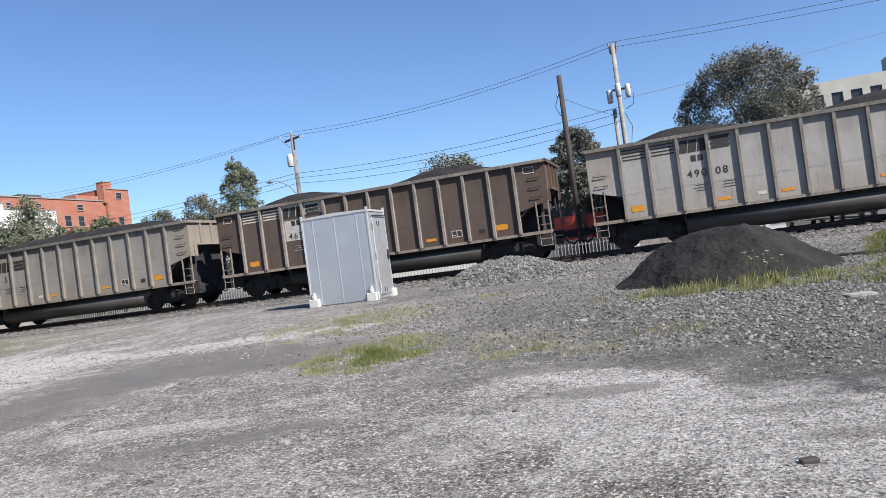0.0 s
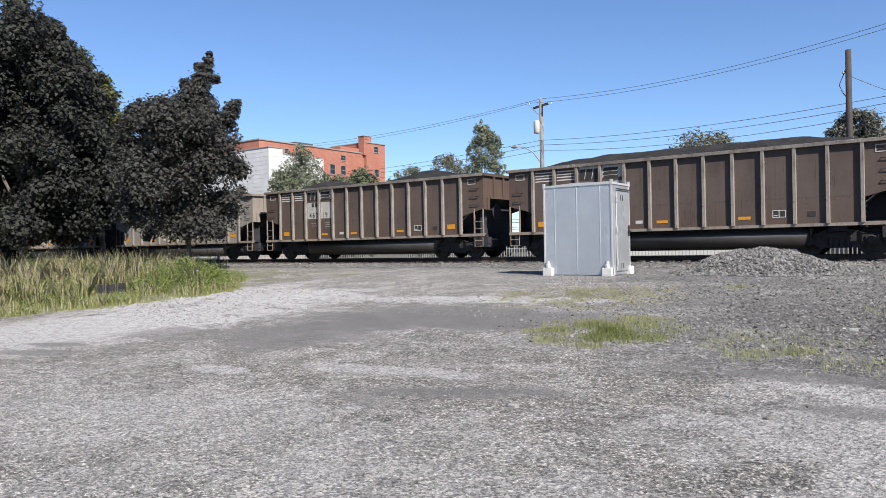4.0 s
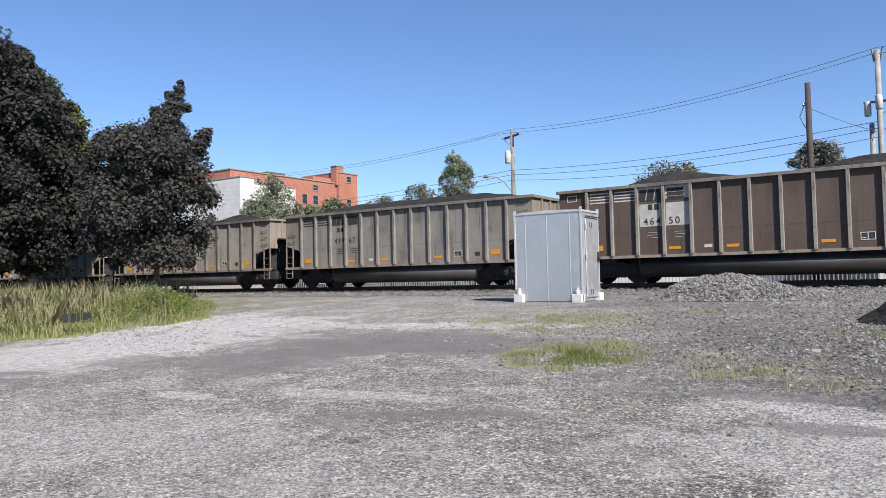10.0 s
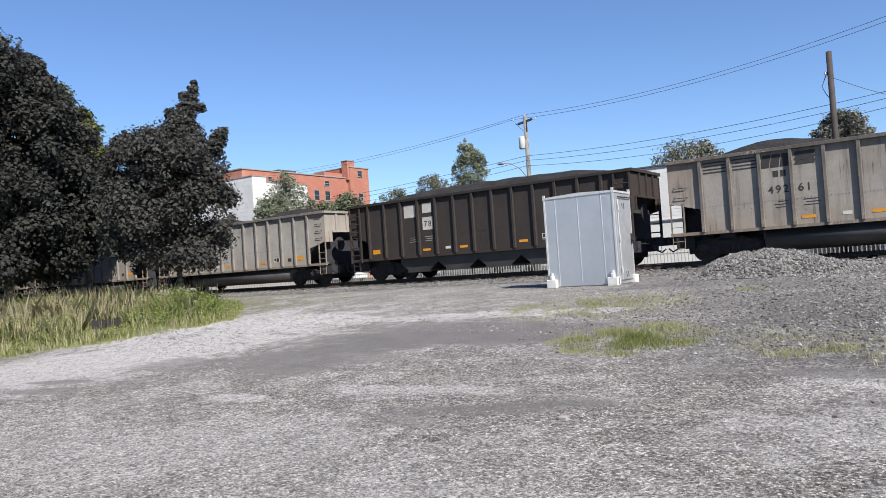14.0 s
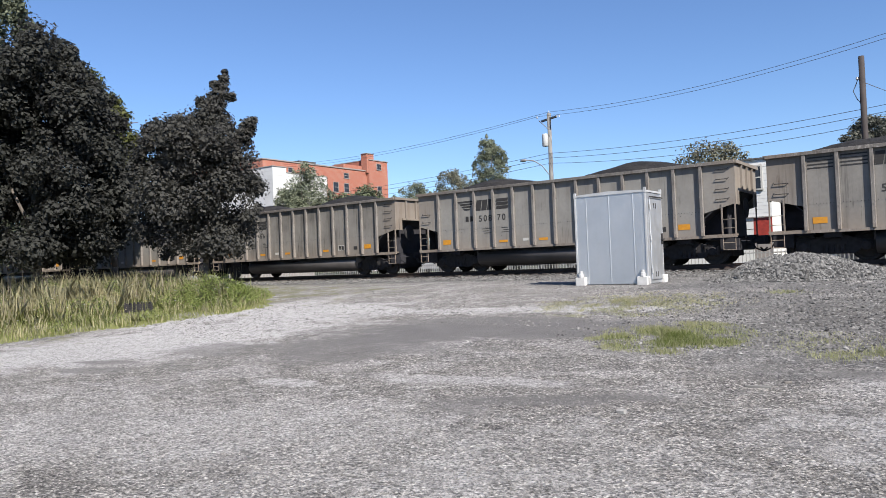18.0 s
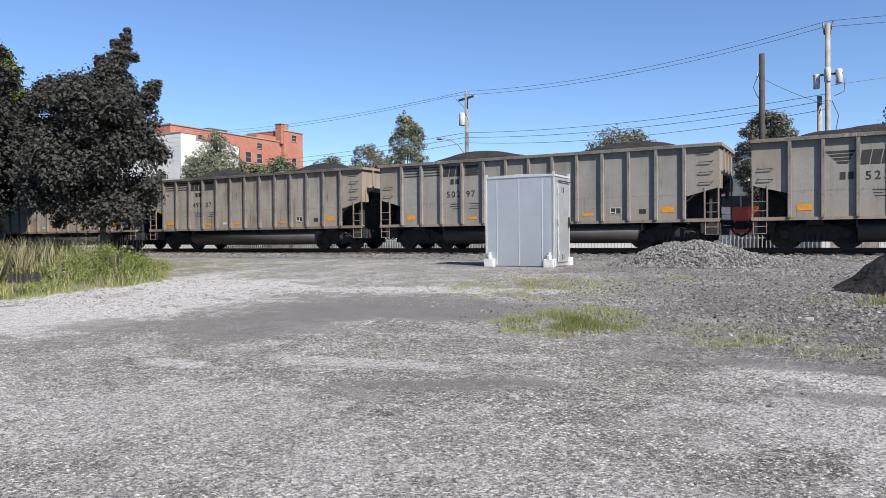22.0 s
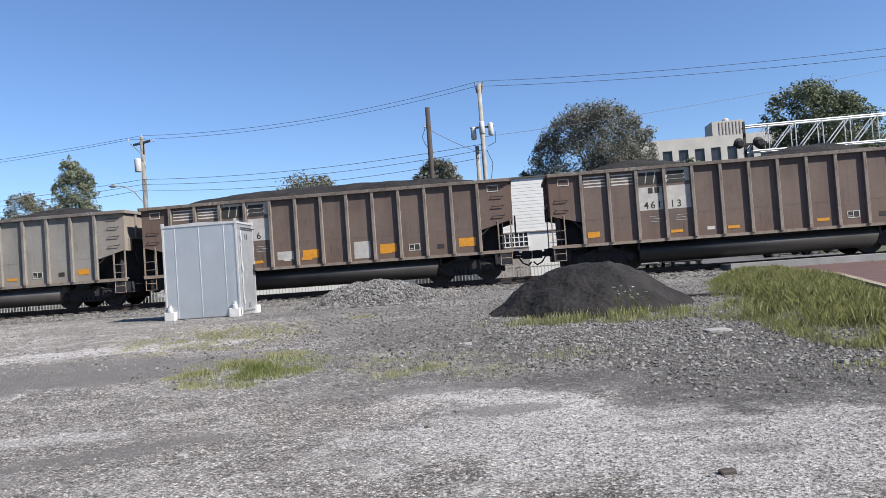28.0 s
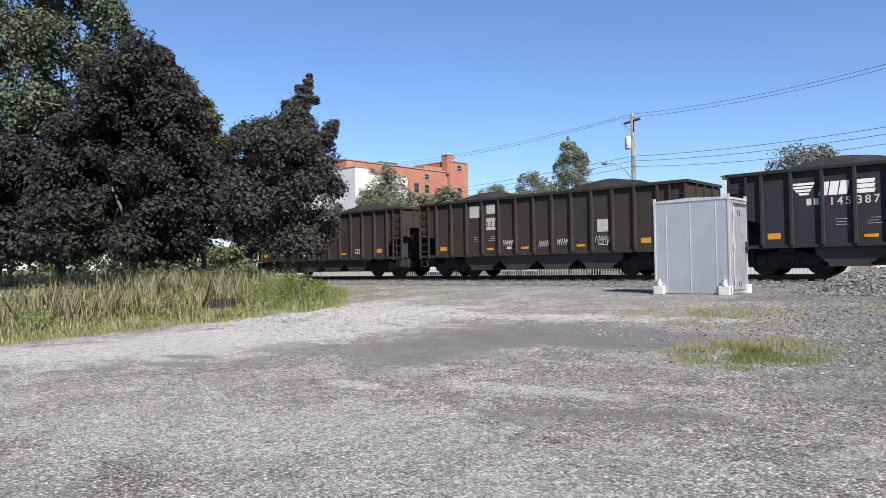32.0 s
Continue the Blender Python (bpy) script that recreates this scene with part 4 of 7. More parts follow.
def build_markings(car, style, color, left, right, seed):
    """Number, emblem, stripes, reflectors and data panels on the near side."""
    rng = random.Random(seed)
    dark = color in ("brown", "rust", "umber", "black")
    pa, pb = panel_x(2), panel_x(3)
    y1 = -SIDE - 0.008
    if style == "patch":
        for x, w in ((pa, 0.80), (pb, 0.80)):
            sh = Marks()
            bars(sh, x, 3.27, w, 0.46, -SIDE - 0.004)
            bars(sh, x, 2.50, w, 0.80, -SIDE - 0.004)
            sh.pieces("patch", M_PATCH, car, "dusty white painted patch")
    ink = M_BRIGHT if style == "white" else M_INK
    if style in ("patch", "plain", "slant", "white"):
        sh = Marks()
        emblem_shapes(sh, style)
        shift = -0.15 if style == "white" else 0.0
        sh.v = [(x + shift, y, z) for x, y, z in sh.v]
        sh.pieces("emblem_block", ink, car, "slanted emblem block")
        sh = Marks()
        tone = {"white": M_BRIGHT, "patch": M_WHITE}.get(style, M_INK)
        low = style in ("slant", "white")
        for i in (1,) if low else (0, 1):
            x = panel_x(i)
            for j in range(4):
                z = (3.04 if low else 3.40) - 0.11 * j
                if low:
                    k = 0.10 * j
                    slanted(sh, [(x - 0.36 + k, z), (x + 0.38 - 0.06 * j, z), (x + 0.42 - 0.06 * j, z + 0.075), (x - 0.42 + k, z + 0.075)])
                else:
                    bars(sh, x, z, 0.74, 0.045)
        sh.v = [(x + shift, y, z) for x, y, z in sh.v]
        sh.pieces("stripe", tone, car)
    if style == "ghost":
        sh = Marks()
        bars(sh, pa, 3.05, 0.62, 0.55)
        bars(sh, pb, 3.12, 0.5, 0.42)
        bars(sh, pb, 2.45, 0.55, 0.55)
        sh.pieces("patch", M_PATCH, car, "worn white painted patch")
    sh = Marks()
    if style in ("patch", "plain"):
        bars(sh, pa, 2.78, 0.16, 0.20, y1)
        bars(sh, pa + 0.22, 2.78, 0.16, 0.20, y1)
        lettering(sh, left, pa + 0.05, 2.16, 0.34, y1)
        lettering(sh, right, pb - 0.12, 2.16, 0.34, y1)
    elif style in ("slant", "white"):
        drop = 0.10 if style == "slant" else -0.04
        for dx in (-0.88, -0.66):
            bars(sh, pa + dx, 2.44 - drop, 0.15, 0.22, y1)
        lettering(sh, left, pa + 0.04, 2.30 - drop, 0.36, y1)
        lettering(sh, right, pb - 0.12, 2.30 - drop, 0.36, y1)
    elif style == "bare":
        bars(sh, pa - 1.2, 2.45, 0.34, 0.24, y1)
        lettering(sh, left, pa - 1.1, 1.90, 0.34, y1)
        lettering(sh, right, pb - 1.02, 1.90, 0.34, y1)
    elif style == "ghost":
        lettering(sh, right, pb, 2.32, 0.34, y1)
    sh.pieces("digit", M_INK if style in ("patch", "plain", "slant", "ghost") else M_WHITE, car)
    amber_big = Shape()
    bars(amber_big, 0, 0, 0.42, 0.20, 0)
    amber_small = Shape()
    bars(amber_small, 0, 0, 0.40, 0.10, 0)
    big = shared("amber_big", lambda: amber_big.mesh("reflector", M_AMBER))
    small = shared("amber_small", lambda: amber_small.mesh("reflector", M_AMBER))
    spots = ((0, big, 0.30), (4, small, 0.34), (5, small, 0.25), (6, small, 0.34), (8, small, 0.40), (11, big, 0.34)) if style == "bare" else ((0, big, 0.30), (3, small, 0.22), (5, small, 0.22), (8, small, 0.24), (11, big, 0.34))
    for i, me, dz in spots:
        if rng.random() < 0.93:
            part("reflector", me, None, car, "amber reflective plate", at=(panel_x(i) - 0.14 + rng.uniform(-0.06, 0.10), -SIDE - 0.008, SILL + dz))
    plate = shared("plate", lambda: Shape().add([(-0.13, 0, -0.055), (0.13, 0, -0.055), (0.13, 0, 0.055), (-0.13, 0, 0.055)], [(0, 1, 2, 3)]).mesh("plate", M_WHITE))
    part("plate", plate, None, car, "small white plate", at=(panel_x(4) + 0.05, -SIDE - 0.008, SILL + 0.24))
    frame_sh = shared("data_frame", lambda: frame_mesh())
    panel = part("data_panel", frame_sh, None, car, "white-framed dark data panel", at=(panel_x(9), -SIDE - 0.010, SILL + 0.34))
    backing = shared("data_backing", lambda: Shape().box(-0.19, 0.19, 0.0035, 0.006, -0.11, 0.11).mesh("backing", M_INK))
    part("backing", backing, None, panel, "black backing")
    dark_plate = shared("dark_plate", lambda: Shape().add([(-0.12, 0, -0.08), (0.12, 0, -0.08), (0.12, 0, 0.08), (-0.12, 0, 0.08)], [(0, 1, 2, 3)]).mesh("dark_plate", M_INK))
    part("plate", dark_plate, None, car, "small dark plate", at=(panel_x(10), -SIDE - 0.008, SILL + 0.30))
    if dark or style == "patch":
        fr = shared("window_frame", lambda: frame_mesh(0.20, 0.12, 0.03, M_PATCH))
        for x in (-HALF + 0.52, HALF - 0.58):
            if style == "patch":
                part("routing_board", fr, None, car, "small framed routing board", at=(x, -SIDE - 0.008, 3.30))
    text = Marks()
    for x in (pa + 0.1, pb + 0.05):
        for j in range(3):
            bars(text, x + rng.uniform(-0.05, 0.05), 1.88 - 0.09 * j if style != "bare" else 1.6 - 0.09 * j, rng.uniform(0.25, 0.45), 0.02, y1)
    text.pieces("stencil", M_INK if not dark else M_SCRAWL, car)


def frame_mesh(w=0.20, h=0.12, t=0.022, mat=None):
    sh = Shape()
    sh.box(-w, w, -0.003, 0.003, h - t, h).box(-w, w, -0.003, 0.003, -h, -h + t).box(-w, -w + t, -0.003, 0.003, -h + t, h - t).box(w - t, w, -0.003, 0.003, -h + t, h - t)
    if mat is None:
        sh.box(-0.012, 0.012, -0.002, 0.002, -h + t, h - t).box(-w * 0.8, -w * 0.25, -0.002, 0.002, -h * 0.55, -h * 0.35)
    return sh.mesh("frame", mat or M_WHITE)


M_SOOT = plain("soot smear", (0.030, 0.028, 0.027), 0.9, 0.0, 0.4, 9.0)
# number, place along the car, lower and upper end, width
SMEARS = [("50810", -4.05, 1.15, 3.15, 0.5), ("51118", 0.35, 1.15, 3.2, 0.32), ("49261", 0.30, 1.5, 3.2, 0.22), ("49261", 1.45, 1.2, 2.2, 0.2), ("53166", -4.4, 1.3, 2.9, 0.3), ("50238", 2.2, 1.4, 2.8, 0.3),
          ("48794", 1.4, 1.3, 2.7, 0.25), ("52394", 3.3, 1.2, 2.9, 0.3)]


def smear(car, x, z0, z1, w, seed):
    """Soot that has run down a panel: ragged tapering runs side by side."""
    rng = random.Random(seed * 7 + 3)
    sh = Shape()
    for i in range(7):
        cx = x + (i - 3) * w / 7 + rng.uniform(-0.02, 0.02)
        half = w / 14 * rng.uniform(0.5, 1.15)
        top, low = z1 - (z1 - z0) * 0.5 * rng.random() * abs(i - 3) / 3, z0 + (z1 - z0) * 0.45 * rng.random()
        pts = [(cx + half * 0.25, top)]
        pts += [(cx + half * rng.uniform(0.6, 1.1), top + (low - top) * k / 5) for k in range(1, 5)]
        pts += [(cx, low)] + [(cx - half * rng.uniform(0.6, 1.1), top + (low - top) * k / 5) for k in range(4, 0, -1)]
        slanted(sh, pts, -SIDE - 0.0045 - 0.0004 * i)
    part("soot_smear", sh, M_SOOT, car, "black soot smear")


def build_car(kind, color, style, left, right, seed, label):
    g = shared((kind, color), lambda: car_meshes(kind, color))
    car = thing("hopper_car" if kind == "hopper" else "gondola_car", Matrix(), label, "freight car", "cars of the coal train")
    turn = pose(0, 0, 0, 0, 0, 180)
    for m in (Matrix(), turn):
        part("side_sheet", g["side_sheet"], None, car, at=m)
        part("top_chord", g["top_chord"], None, car, at=m)
        part("side_sill", g["side_sill"], None, car, at=m)
        part("end_wall", g["end_wall"], None, car, at=m)
        part("slope_sheet", g["slope_sheet"], None, car, at=m)
        part("end_web", g["end_web"], None, car, at=m)
        for x in STAKES:
            part("stake", g["stake"], None, car, at=m @ Matrix.Translation((x, 0, 0)))
    tagged(part("rivets", g["rivets"], None, car), kind="stuff")
    for m in (Matrix(), turn, Matrix.Scale(-1, 4, (1, 0, 0)), Matrix.Scale(-1, 4, (0, 1, 0))):
        part("ladder", g["ladder"], None, car, at=m)
    if kind != "hopper":
        for s in (-1, 1):
            for z in (2.32, 2.66, 3.0, 3.34) if s > 0 else (2.32, 2.66):
                part("grab_iron", g["grab_iron"], None, car, at=Matrix.Translation((s * (HALF - 0.42), 0, z)) @ (Matrix.Scale(s, 4, (1, 0, 0))))
    part("tub", g["tub"], None, car, "dark rounded steel tub")
    part("centre_sill", g["centre_sill"], None, car)
    part("coal_load", shared(("load", seed % 7), lambda: coal_load_mesh(seed % 7 + 1)), None, car, "heaped black coal")
    wheelset = shared("wheelset", wheelset_mesh)
    frame_me = shared("side_frame", side_frame_mesh)
    bolster = shared("bolster", lambda: Shape().box(-0.2, 0.2, -1.15, 1.15, 0.42, 0.72).mesh("bolster", M_STEEL))
    for s in (-1, 1):
        truck = part("truck", bolster, None, car, "cast steel truck", at=(s * 4.95, 0, RAIL_Z - CAR_Z))
        part("side_frame", frame_me, None, truck)
        part("side_frame", frame_me, None, truck, at=turn)
        for k in (-1, 1):
            AXLES[k].append(part("wheelset", wheelset, None, truck, at=(k * 0.89, 0, 0.457)))
    for m in (Matrix(), turn):
        part("coupler", shared("coupler", coupler_mesh), None, car, at=m)
    box_me = shared("brake", lambda: Shape().lathe([(0.30, 0.0), (0.34, 0.02), (0.34, 0.05), (0.30, 0.06)], "x", 20, (HALF + 0.1, -0.7, 2.0)).mesh("brake_wheel", M_STEEL))
    part("brake_wheel", box_me, None, car)
    if kind != "hopper":
        hood = shared("reservoir", lambda: Shape().box(-HALF + 0.3, -HALF + 0.95, -0.9, 0.1, 1.2, 1.75).mesh("brake_box", M_UNDER))
        part("brake_box", hood, None, car)
    build_markings(car, style, color, left, right, seed)
    if style == "patch" and seed == 30:
        for i, mat in ((5, M_AMBER), (7, M_PATCH), (8, M_AMBER), (11, M_AMBER), (4, M_PATCH)):
            sh = Shape()
            bars(sh, panel_x(i), SILL + 0.38, 0.6, 0.30 if i != 7 else 0.6)
            part("patch", sh, mat, car, "bright repaired patch")
    for number, x, z0, z1, w in SMEARS:
        if number == left + right:
            smear(car, x, z0, z1, w, seed)
    if seed == 35:
        for i, z, w in ((4, 1.55, 0.6), (6, 1.45, 0.5), (7, 1.5, 0.55), (9, 1.55, 0.75)):
            sh = Shape()
            for k in range(5):
                x = panel_x(i) + (k - 2) * w / 5
                sh.path([(x - 0.05, -SIDE - 0.02, z - 0.12), (x, -SIDE - 0.02, z + 0.14), (x + 0.05, -SIDE - 0.02, z - 0.05), (x + 0.09, -SIDE - 0.02, z + 0.1)], 0.014, 4)
            part("scrawl", sh, M_SCRAWL, car, "faint scrawled paint")
        sh = Shape()
        bars(sh, panel_x(9), 2.1, 0.5, 0.5)
        part("patch", sh, M_PATCH, car, "pale square patch")
    return car


AXLES = {-1: [], 1: []}
WORD = {"gray": "grey", "pale": "pale grey", "tan": "dusty tan", "soot": "soot-streaked grey", "brown": "brown", "rust": "rusty brown", "umber": "dark umber", "black": "black"}
# kind, paint, marking, number left and right of the rib, slack along the train
CARS = [
    ("gondola", "pale", "plain", "490", "08", 0.61), ("gondola", "brown", "patch", "465", "39", 0.40), ("gondola", "gray", "slant", "5", "", 0.22),
    ("gondola", "tan", "plain", "500", "36", 0.42), ("hopper", "umber", "ghost", "", "098", 0.33), ("gondola", "brown", "patch", "468", "49", 0.05),
    ("gondola", "brown", "patch", "463", "19", 0.05), ("gondola", "gray", "plain", "487", "93", 0.18), ("gondola", "pale", "plain", "475", "38", 0.0),
    ("gondola", "pale", "plain", "485", "94", -0.22), ("gondola", "umber", "bare", "10", "594", -0.34), ("gondola", "brown", "patch", "464", "50", -0.44),
    ("gondola", "soot", "plain", "499", "67", -0.36), ("gondola", "tan", "plain", "507", "34", -0.24), ("gondola", "gray", "slant", "508", "10", -0.18),
    ("gondola", "tan", "plain", "492", "61", 0.03), ("hopper", "umber", "ghost", "", "78", -0.05), ("gondola", "pale", "plain", "474", "03", -0.50),
    ("gondola", "gray", "plain", "488", "21", -0.47), ("gondola", "soot", "plain", "505", "39", -0.36), ("gondola", "gray", "slant", "508", "70", -0.13),
    ("gondola", "soot", "slant", "531", "66", -0.28), ("gondola", "gray", "slant", "526", "64", -0.35), ("gondola", "gray", "slant", "523", "94", -0.46),
    ("gondola", "gray", "plain", "502", "97", -0.2), ("gondola", "tan", "plain", "497", "07", 0.1), ("gondola", "tan", "plain", "501", "41", 0.28),
    ("gondola", "tan", "plain", "475", "76", 0.0), ("gondola", "tan", "plain", "516", "67", 0.12), ("gondola", "rust", "patch", "461", "13", 0.0),
    ("gondola", "rust", "patch", "469", "16", -0.13), ("gondola", "gray", "slant", "527", "81", 0.42), ("gondola", "gray", "slant", "511", "18", 0.56),
    ("gondola", "gray", "plain", "503", "85", 0.86), ("hopper", "black", "white", "145", "387", 0.89), ("hopper", "umber", "ghost", "", "222", 0.61), ("hopper", "umber", "ghost", "", "", 0.6),
]
SPEED, SPACING, LEAD = 15.468, 14.80, -2.893
TRAIN = []
for k, (kind, color, style, left, right, slack) in enumerate(CARS):
    name = {"patch": "with white number patches", "slant": "with a slanted dark emblem", "plain": "with dark stripes and emblem", "bare": "with a white number", "ghost": "with worn white patches", "white": "with a white emblem"}[style]
    car = build_car(kind, color, style, left, right, k, f"{WORD[color]} ribbed steel coal car {name}")
    TRAIN.append((car, LEAD - SPACING * k + slack + HALF))


# ---- signal cabinet ----
def build_cabinet():
    x0, x1, y0, y1, z0, z1 = -9.32, -7.38, 17.55, 18.70, 0.38, 2.76
    c = thing("signal_cabinet", (0, 0, 0), "tall bare aluminium equipment cabinet on concrete feet", "cabinet")
    part("body", bevelled(Shape().box(x0, x1, y0, y1, z0, z1), 0.012, 1), M_ALU, c)
    seam = Shape()
    for k in (0.16, 0.49, 0.83):
        x = x0 + k * (x1 - x0)
        seam.prism([(x - 0.02, y0 - 0.001), (x - 0.010, y0 - 0.006), (x + 0.010, y0 - 0.006), (x + 0.02, y0 - 0.001)], "z", z0 + 0.02, z1 - 0.03)
        part("seam", seam, M_ALU, c, "pressed vertical rib")
        seam = Shape()
    roof = Shape().prism([(x0 - 0.02, z1 - 0.02), (x1 + 0.02, z1 - 0.02), (x1 + 0.02, z1 + 0.03), ((x0 + x1) / 2, z1 + 0.07), (x0 - 0.02, z1 + 0.03)], "y", y0 - 0.02, y1 + 0.02)
    part("roof", roof, M_ALU_TRIM, c)
    for x, y in ((x0, y0), (x1, y0), (x1, y1), (x0, y1)):
        part("corner_trim", Shape().box(x - 0.02, x + 0.02, y - 0.02, y + 0.02, z0 + 0.004, z1 - 0.024), M_ALU_TRIM, c)
        part("lifting_lug", Shape().box(x - 0.03, x + 0.03, y - 0.025, y + 0.025, z1 - 0.04, z1 + 0.10), M_ALU_TRIM, c, "white lifting lug")
    door = part("door", bevelled(Shape().box(x1 + 0.004, x1 + 0.035, y0 + 0.24, y1 - 0.06, z0 + 0.10, z1 - 0.16), 0.008, 1), M_ALU, c, "plain aluminium door")
    part("drip_strip", Shape().box(x1 + 0.03, x1 + 0.08, y0 + 0.22, y1 - 0.04, z1 - 0.15, z1 - 0.125), M_INK, door, "dark drip strip")
    for z in (0.72, 1.55, 2.35):
        part("hinge", Shape().tube((x1 + 0.045, y0 + 0.235, z - 0.07), (x1 + 0.045, y0 + 0.235, z + 0.07), 0.018), M_ALU_TRIM, door, "steel hinge")
    part("latch", Shape().box(x1 + 0.035, x1 + 0.07, y1 - 0.17, y1 - 0.11, 1.40, 1.68).box(x1 + 0.05, x1 + 0.10, y1 - 0.19, y1 - 0.09, 1.50, 1.54), M_STEEL, door, "dark latch handle")
    for z in (0.62, 2.40):
        for k in range(2):
            slot = Shape().box(x1 + 0.034, x1 + 0.040, y0 + 0.50 + 0.13 * k, y0 + 0.54 + 0.13 * k, z - 0.07, z + 0.07)
            part("vent", slot, M_INK, door, "narrow vent slot")
    for x, y in ((x0 + 0.10, y0), (x1 - 0.13, y0), (x1 - 0.06, y1 - 0.02), (x0 + 0.10, y1)):
        gz = ground_z(x, y)
        foot = bevelled(Shape().box(x - 0.13, x + 0.15, y - 0.12, y + 0.12, gz - 0.05, gz + 0.21), 0.015, 1)
        f = part("foot", foot, M_CONCRETE, c, "white concrete foot")
        part("bracket", Shape().lathe([(0.075, gz + 0.212), (0.075, gz + 0.30), (0.05, gz + 0.31), (0.05, gz + 0.38)], "z", 10, (x + 0.01, y - 0.05, 0)), M_ALU_TRIM, f, "bolted foot clamp")


build_cabinet()


# ---- poles and wires ----
def pole(name, x, y, top, r, mat, label, lean=(0, 0)):
    p = thing(name, (0, 0, 0), label, "utility pole", "poles beyond the track")
    z0 = ground_z(x, y) - 0.1
    part("shaft", Shape().tube((x, y, z0), (x + lean[0], y + lean[1], top), r * 1.25, r, 12), mat, p, smooth=True)
    return p


def insulators(parent, pts, mat):
    me = shared("insulator", lambda: Shape().lathe([(0.02, 0), (0.05, 0.02), (0.03, 0.07), (0.06, 0.09), (0.03, 0.15), (0.02, 0.18)], "z", 8).mesh("insulator", M_CAN))
    for q in pts:
        part("insulator", me, None, parent, at=q)


P1, P2, P3, P3B = (-25.85, 48.46), (-4.45, 39.2), (-1.62, 43.0), (-2.02, 43.6)
p1 = pole("utility_pole", *P1, 12.15, 0.15, M_WOOD, "weathered grey timber utility pole with crossarm and lamp")
part("crossarm", Shape().box(P1[0] - 0.06, P1[0] + 0.06, P1[1] - 1.0, P1[1] + 1.0, 11.65, 11.8), M_WOOD, p1, at=Matrix.Translation((P1[0], P1[1], 0)) @ pose(0, 0, 0, 0, 0, 62) @ Matrix.Translation((-P1[0], -P1[1], 0)))
part("brace", Shape().tube((P1[0] - 0.7, P1[1] - 0.3, 11.65), (P1[0], P1[1] - 0.15, 10.9), 0.03), M_WOOD, p1)
insulators(p1, [(P1[0] - 0.8, P1[1] - 0.4, 11.8), (P1[0] + 0.7, P1[1] + 0.3, 11.8), (P1[0], P1[1], 12.15)], M_CAN)
part("transformer", Shape().lathe([(0.2, 9.65), (0.23, 9.7), (0.23, 10.5), (0.2, 10.6)], "z", 14, (P1[0] - 0.30, P1[1] - 0.2, 0)), M_CAN, p1, "pale grey transformer can", True)
lamp_arm = Shape().path([(P1[0], P1[1], 7.3), (P1[0] - 0.5, P1[1] - 0.5, 8.2), (P1[0] - 1.0, P1[1] - 0.9, 8.6), (P1[0] - 1.4, P1[1] - 1.2, 8.65)], 0.04, 6)
arm = part("lamp_arm", lamp_arm, plain("dull lamp arm", (0.17, 0.168, 0.165), 0.6), p1, "curved street lamp arm")
part("lamp_head", Shape().lathe([(0.04, -0.30), (0.10, -0.1), (0.11, 0.12), (0.04, 0.26)], "x", 10, (P1[0] - 1.6, P1[1] - 1.3, 8.62)), plain("dull lamp casing", (0.16, 0.155, 0.15), 0.6), arm, "grey lamp head", True)

p2 = pole("utility_pole", *P2, 10.22, 0.13, M_DARKWOOD, "dark bare timber pole without crossarm", (0.0, 0.0))
part("insulator", Shape().lathe([(0.04, 0), (0.08, 0.05), (0.05, 0.16)], "z", 8, (P2[0] - 0.2, P2[1], 9.1)), M_CAN, p2, "white insulator")
part("loop", Shape().path([(P2[0] - 0.2, P2[1], 9.1), (P2[0] - 0.4, P2[1], 8.6), (P2[0] - 0.25, P2[1], 8.2), (P2[0] - 0.12, P2[1], 8.0)], 0.02, 5), M_WIRE, p2, "slack wire loop")

p3 = pole("utility_pole", *P3, 12.25, 0.125, M_PALEWOOD, "bleached timber pole carrying three transformer cans")
for dx, dy, z in ((-0.52, -0.1, 9.25), (0.0, -0.36, 9.5), (0.52, 0.0, 9.45)):
    part("transformer", Shape().lathe([(0.13, z - 0.38), (0.165, z - 0.34), (0.165, z + 0.31), (0.12, z + 0.38)], "z", 14, (P3[0] + dx, P3[1] + dy, 0)), M_CAN, p3, "pale grey transformer can", True)
part("bracket", Shape().box(P3[0] - 0.7, P3[0] + 0.7, P3[1] - 0.06, P3[1] + 0.06, 9.55, 9.65), M_STEEL, p3)
for dx in (-0.2, 0.2):
    part("pin", Shape().tube((P3[0] + dx * 0.7, P3[1], 11.7), (P3[0] + dx * 1.2, P3[1], 12.35), 0.05, 0.04), M_WOOD, p3, "upright pin bracket")
part("riser", Shape().path([(P3[0] + 0.3, P3[1] - 0.2, 8.4), (P3[0] + 0.75, P3[1] - 0.2, 8.6), (P3[0] + 0.8, P3[1], 9.3)], 0.02, 5).path([(P3[0] + 0.2, P3[1], 8.2), (P3[0] + 0.5, P3[1], 7.4), (P3[0] + 0.3, P3[1], 6.2)], 0.02, 5), M_WIRE, p3)
pole("stub_pole", *P3B, 8.6, 0.12, M_PALEWOOD, "short bleached timber stub pole")


def wire(points, sag, r=0.014):
    """A cable that sags from support to support."""
    sh = Shape()
    for a, b in zip(points, points[1:]):
        a, b = Vector(a), Vector(b)
        pts = []
        for i in range(15):
            k = i / 14
            q = a.lerp(b, k)
            q.z -= 4 * sag * k * (1 - k)
            pts.append(q)
        sh.path(pts, r, 4)
    return tagged(part("overhead_wire", sh, M_WIRE), "thin dark overhead cable between poles", "wire", "overhead wires")


